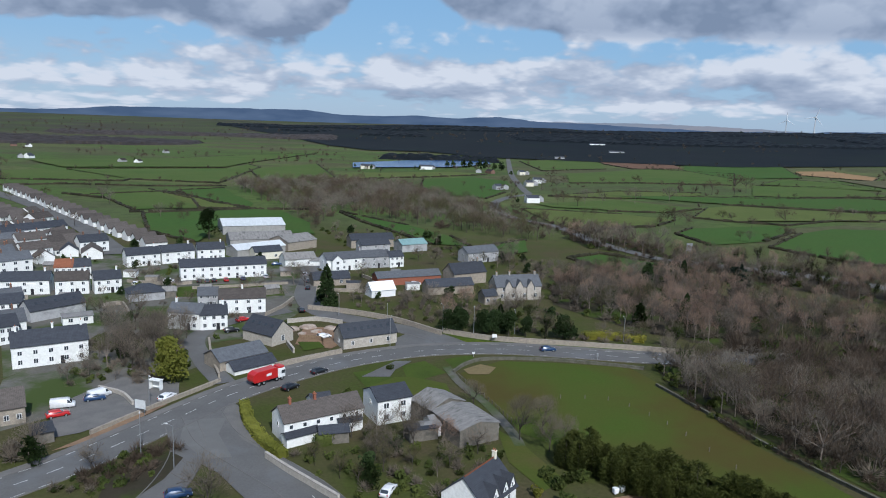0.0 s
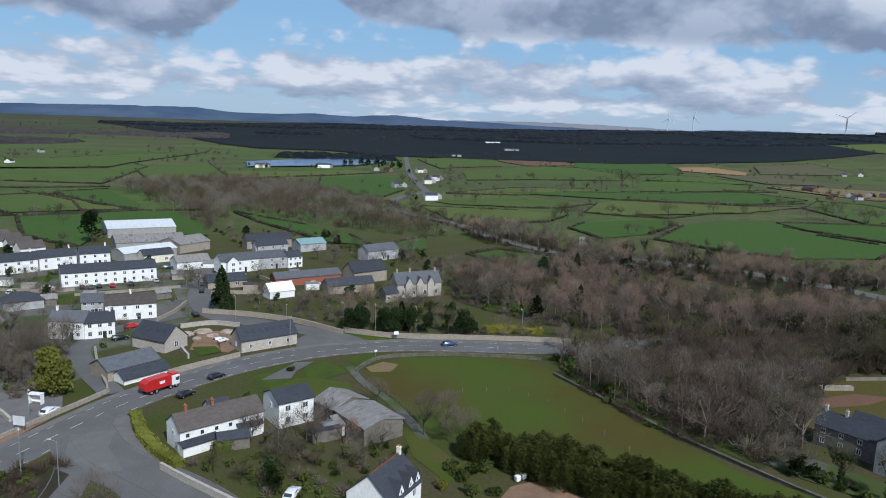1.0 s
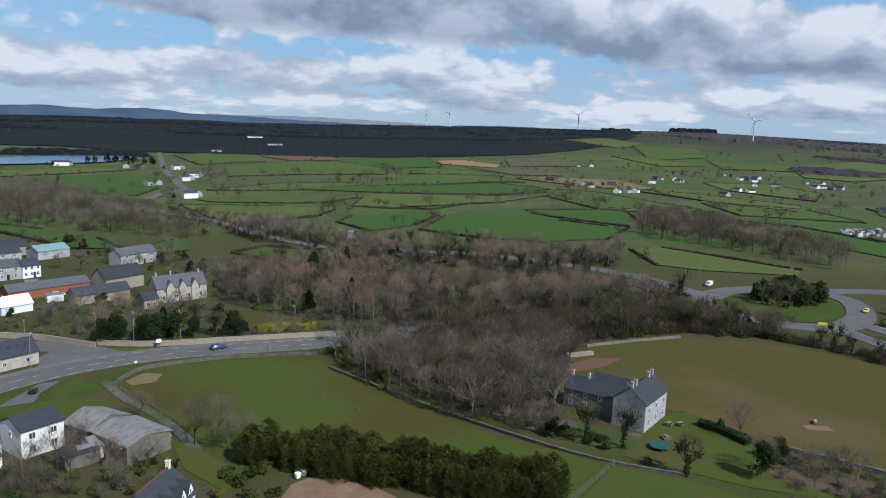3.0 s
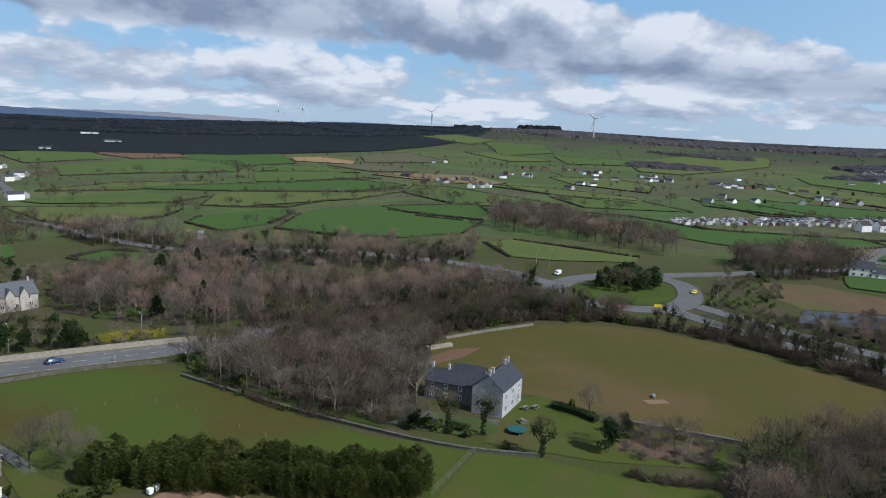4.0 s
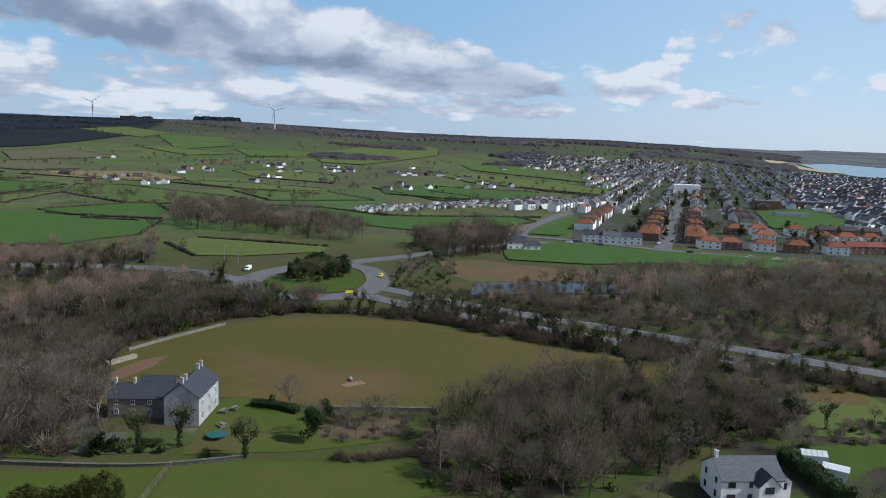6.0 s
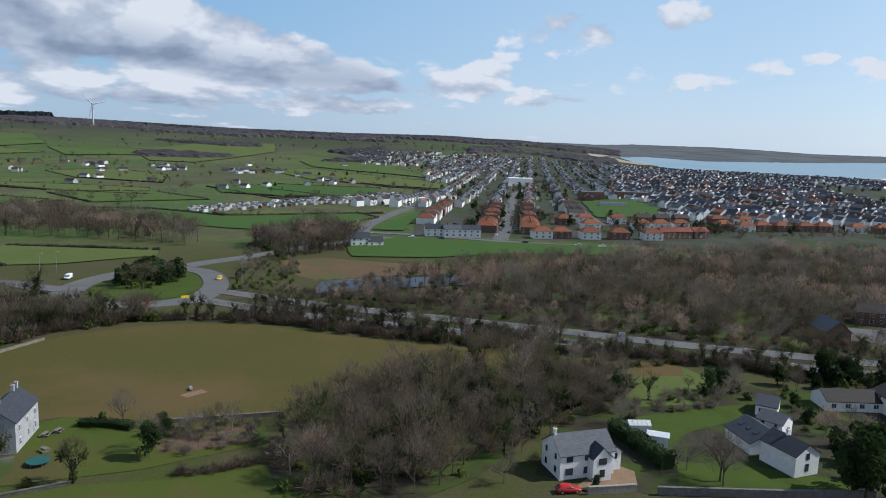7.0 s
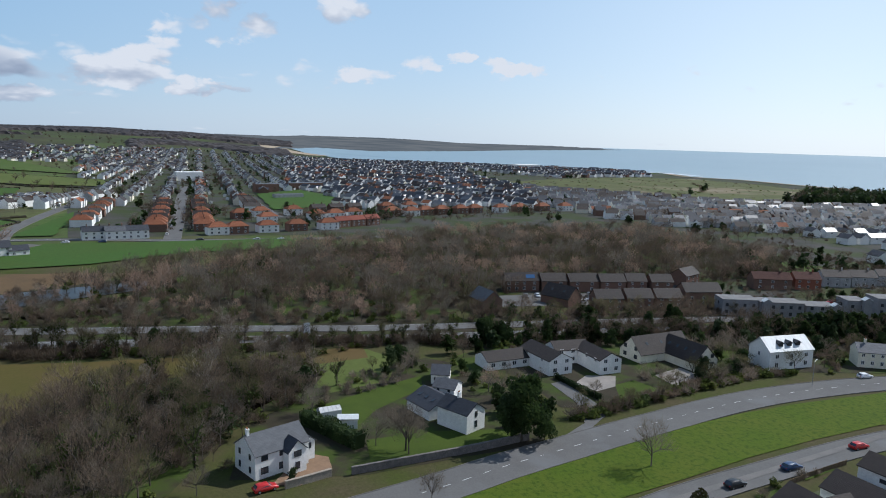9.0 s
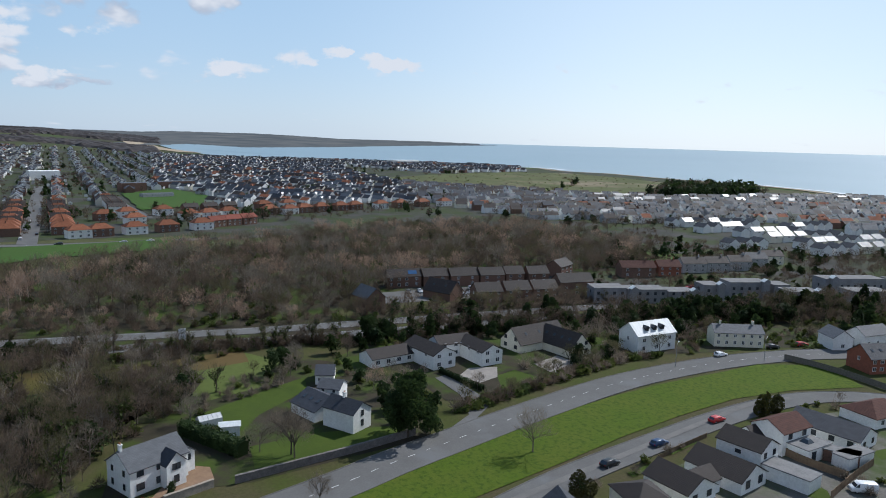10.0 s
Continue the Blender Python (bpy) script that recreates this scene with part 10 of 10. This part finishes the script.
# gardens and wild edges
mass = Mass()
GARDEN = [("bush", 3), ("light_thicket", 5), ("light_bare", 1.3), ("olive_bare", 0.5), ("round_evergreen", 0.3)]
for area_, gap_ in (([(-32.3, 132.6), (-8.3, 133.4), (7.2, 128.9), (20, 126.9), (8.2, 108.1), (-10.2, 107.7), (-19.2, 119)], 3.0), ([(-85.2, 191.7), (-72.3, 209.7), (-56.3, 183.8), (-54, 159), (-66.5, 158.4), (-75.9, 154.4)], 3.2), ([(-72.5, 124), (-67.8, 126.4), (-58.8, 115.9), (-62.2, 108.3)], 2.6), ([(-20.5, 251.2), (28.4, 252), (52.1, 227.1), (46.7, 201.5), (13.6, 207.6), (-18.8, 231.4)], 4.2), ([(4.5, 349.3), (50.6, 356.8), (68.1, 302.6), (51.2, 241.9), (38, 298.6)], 5.5), ([(-54.3, 416.4), (23.5, 388.5), (15.5, 343.1), (-33.8, 343.1)], 7.0), ([(-108.8, 279.5), (-95.6, 292.7), (-76.5, 245.2), (-93.2, 243.4)], 5.0),
    ([(93.7, 113.3), (97.3, 103.5), (92.9, 98.5), (85.4, 111.7)], 2.6), ([(125.7, 81.2), (134.4, 65), (124.8, 58.6), (111.7, 73)], 3.2),
    ([(160, -6.4), (185.6, -27), (186.1, -40.6), (178.7, -40.5), (156.8, -10.9)], 3.2), ([(163.7, -51.4), (182.7, -67), (168.4, -71.5), (155.4, -63.3)], 3.4), ([(168.3, -94.5), (170.1, -105.5), (155.5, -105.6), (163.9, -100)], 2.6), ([(167.5, -113.4), (176.4, -142.1), (163.5, -134.2), (157.3, -112.2)], 2.8), ([(176.7, -162.6), (179.4, -177), (172.7, -198.2), (166.6, -217.7), (158.9, -218.9), (168, -164.1)], 4.0), ([(194.7, -105.5), (188.2, -148.8), (177, -140.3), (175.1, -126.3)], 3.4), ([(108.9, -75.7), (113.7, -92.7), (120, -121.3), (124.3, -139.9), (120.4, -139.5), (103.2, -91.4), (99.7, -74.6)], 4.2), ([(121, -140.1), (116.7, -176.8), (111.1, -168.9), (114.6, -142.2)], 3.0), ([(99.4, -124.8), (99, -151.9), (79.2, -124.4), (82.2, -116.4)], 5.0),
    ([(361.9, 184.6), (406.2, 177.2), (269.7, 113.1), (237.6, 128.9)], 4.5), ([(48.4, 201.6), (71, 209.1), (68.7, 196.5), (47.8, 198.8)], 2.6)):
    scatter(mass, area_, gap_, GARDEN, (0.45, 0.85))
mass.build("garden_shrubs", "mixed garden shrubs and small bare trees", "shrubs")
mass = Mass()
row(mass, [(107.2, 68.6), (110.9, 62.1), (117.5, 54.9)], 1.2, [("thicket", 1)], (0.5, 0.75), 0.8)
row(mass, [(-49.8, 117.1), (-45.7, 121.5), (-42.2, 126.1)], 1.3, [("thicket", 1), ("bush", 0.4)], (0.5, 0.8), 1.0)
row(mass, [(64.5, 155.3), (70.6, 134.1), (77.3, 118.7)], 2.0, [("thicket", 1), ("bush", 0.3)], (0.5, 0.8), 0.8)
row(mass, [(191, 0.4), (202.6, -23.2), (207.5, -35), (208.7, -61.2)], 2.2, [("thicket", 3), ("bush", 2), ("bare", 0.6)], (0.6, 0.9), 1.6)
row(mass, [(215.8, 33.8), (217.8, 6.3), (215.7, -15), (212.3, -37.5), (211.2, -61.9)], 1.6, [("bush", 2), ("thicket", 3)], (0.6, 0.9), 1.2)
mass.build("bramble_banks", "brown bramble and shrub banks", "scrub")
# taller garden trees by the coast road and the bungalows
for k_, p_, s_ in (("bare", (132.7, -27.6), 1.0), ("grey_bare", (136, -22.1), 0.7), ("macrocarpa", (132.6, -52.2), 1.12), ("round_evergreen", (132.9, -57.4), 0.7), ("red_bare", (162.7, -54.3), 0.6), ("round_evergreen", (181.5, -32.2), 0.85), ("round_evergreen", (185.2, -35.8), 0.75), ("grey_bare", (186.6, -39.1), 0.7), ("round_evergreen", (204.1, -65.3), 0.95), ("round_evergreen", (205.5, -71.3), 0.8), ("conifer", (202.3, -99.1), 0.8), ("round_evergreen", (163.6, -125.3), 0.6), ("round_evergreen", (170.1, -132.1), 0.7), ("bare", (154.4, -78.9), 0.5), ("round_evergreen", (118.7, -137.9), 0.5), ("round_evergreen", (119.3, -142.9), 0.4), ("round_evergreen", (99.8, -73.2), 0.42), ("bare", (111.4, -28.2), 0.6), ("round_evergreen", (122.9, -5.2), 0.35), ("bare", (113.2, 31.9), 0.9), ("bare", (113.4, 43.1), 1.0), ("ivy_bare", (144, 12.6), 1.1), ("ivy_bare", (152, 3.4), 1.1), ("grey_bare", (154.6, -10.5), 0.7), ("bare", (118.5, 25.1), 0.9), ("grey_bare", (120.9, 11.1), 0.6), ("red_bare", (112.7, 44.6), 0.9), ("bare", (123.8, 38.6), 1.0), ("bare", (134.8, 29.6), 1.1), ("ivy_bare", (151.1, 15.1), 1.1)):
    plant(k_, *p_, s_)

for x_, y_, s_ in ((-72.3, 169.5, 0.9), (-74.1, 182.6, 0.95), (-65.6, 167.9, 0.85), (-71.2, 192.8, 0.9), (-68.5, 198.4, 0.8), (-60.6, 183.5, 0.95), (-60.7, 193.5, 0.8), (-83.6, 202.8, 0.7), (-63.2, 174.3, 1.0), (-78, 188, 0.85), (-66, 186, 1.0), (-80.5, 176, 0.6)):
    plant(rng.choice(("bare", "grey_bare", "bare")), x_, y_, s_)
mass = Mass()
scatter(mass, [(-63.3, 110.5), (-57.8, 118.0), (-52.3, 122.6), (-46, 126.2), (-41.5, 121.7), (-42, 116.4), (-46.0, 112.0), (-51.7, 107.3)], 2.0, [("thicket", 4), ("bush", 2), ("light_thicket", 1)], (0.4, 0.75))
mass.build("junction_scrub", "brown brambles and shrubs on the junction island", "scrub")
solid("worn_patch", drape([(-44.0, 138.8), (-36.5, 140.5), (-36.1, 132.4), (-31.1, 123.0), (-35.8, 121.8), (-42.3, 129.7)], 0.192, 1, 0.8), "worn_asphalt", "pale worn asphalt at the junction mouth", "road", "", "structure")
# cleared plot: low walls, heaps of rubble and stacked boards
stone_wall([(-36.2, 211.5), (-27.8, 214.7), (-19.6, 211.7)], 1.2, "pale_stone", "pale stone wall round the cleared plot")
stone_wall([(-32.6, 190.4), (-29.6, 183.2)], 1.2, "pale_stone", "pale stone wall round the cleared plot")
board_fence([(-30.1, 195.8), (-23.9, 194.6), (-22.7, 190.1)], 1.3, "new yellow timber fence panels")
solid("lawn", drape([(-30.1, 192.6), (-24.2, 193), (-22, 188.1), (-27.2, 184.8)], 0.2, 0), "lawn", "small new lawn beside the plot", "lawn", "", "structure")


def rubble_heap(x, y, wide, tall):
    rnd = random.Random(int(x * 7 + y))
    bm = bmesh.new()
    bmesh.ops.create_icosphere(bm, subdivisions=3, radius=1.0)
    for v in bm.verts:
        n = 1 + 0.35 * noise.noise(v.co * 2.3 + Vector((x, y, 0)))
        v.co = Vector((v.co.x * wide * n, v.co.y * wide * 0.8 * n, max(-0.1, v.co.z * tall * n)))
    return solid("rubble_heap", bm, "rubble", "heap of pale stone and brick rubble", "rubble", "rubble heaps on the plot", "", pose(x, y, 0.12, 0, 0, rnd.uniform(0, 180)))


for p_, w_, t_ in (((-33.1, 204.5), 2.0, 0.8), ((-29.3, 207.2), 2.6, 0.9), ((-26.3, 202.7), 1.8, 0.6), ((-22.6, 206.5), 2.2, 0.7), ((-30, 200.2), 1.5, 0.5)):
    rubble_heap(*p_, w_, t_)
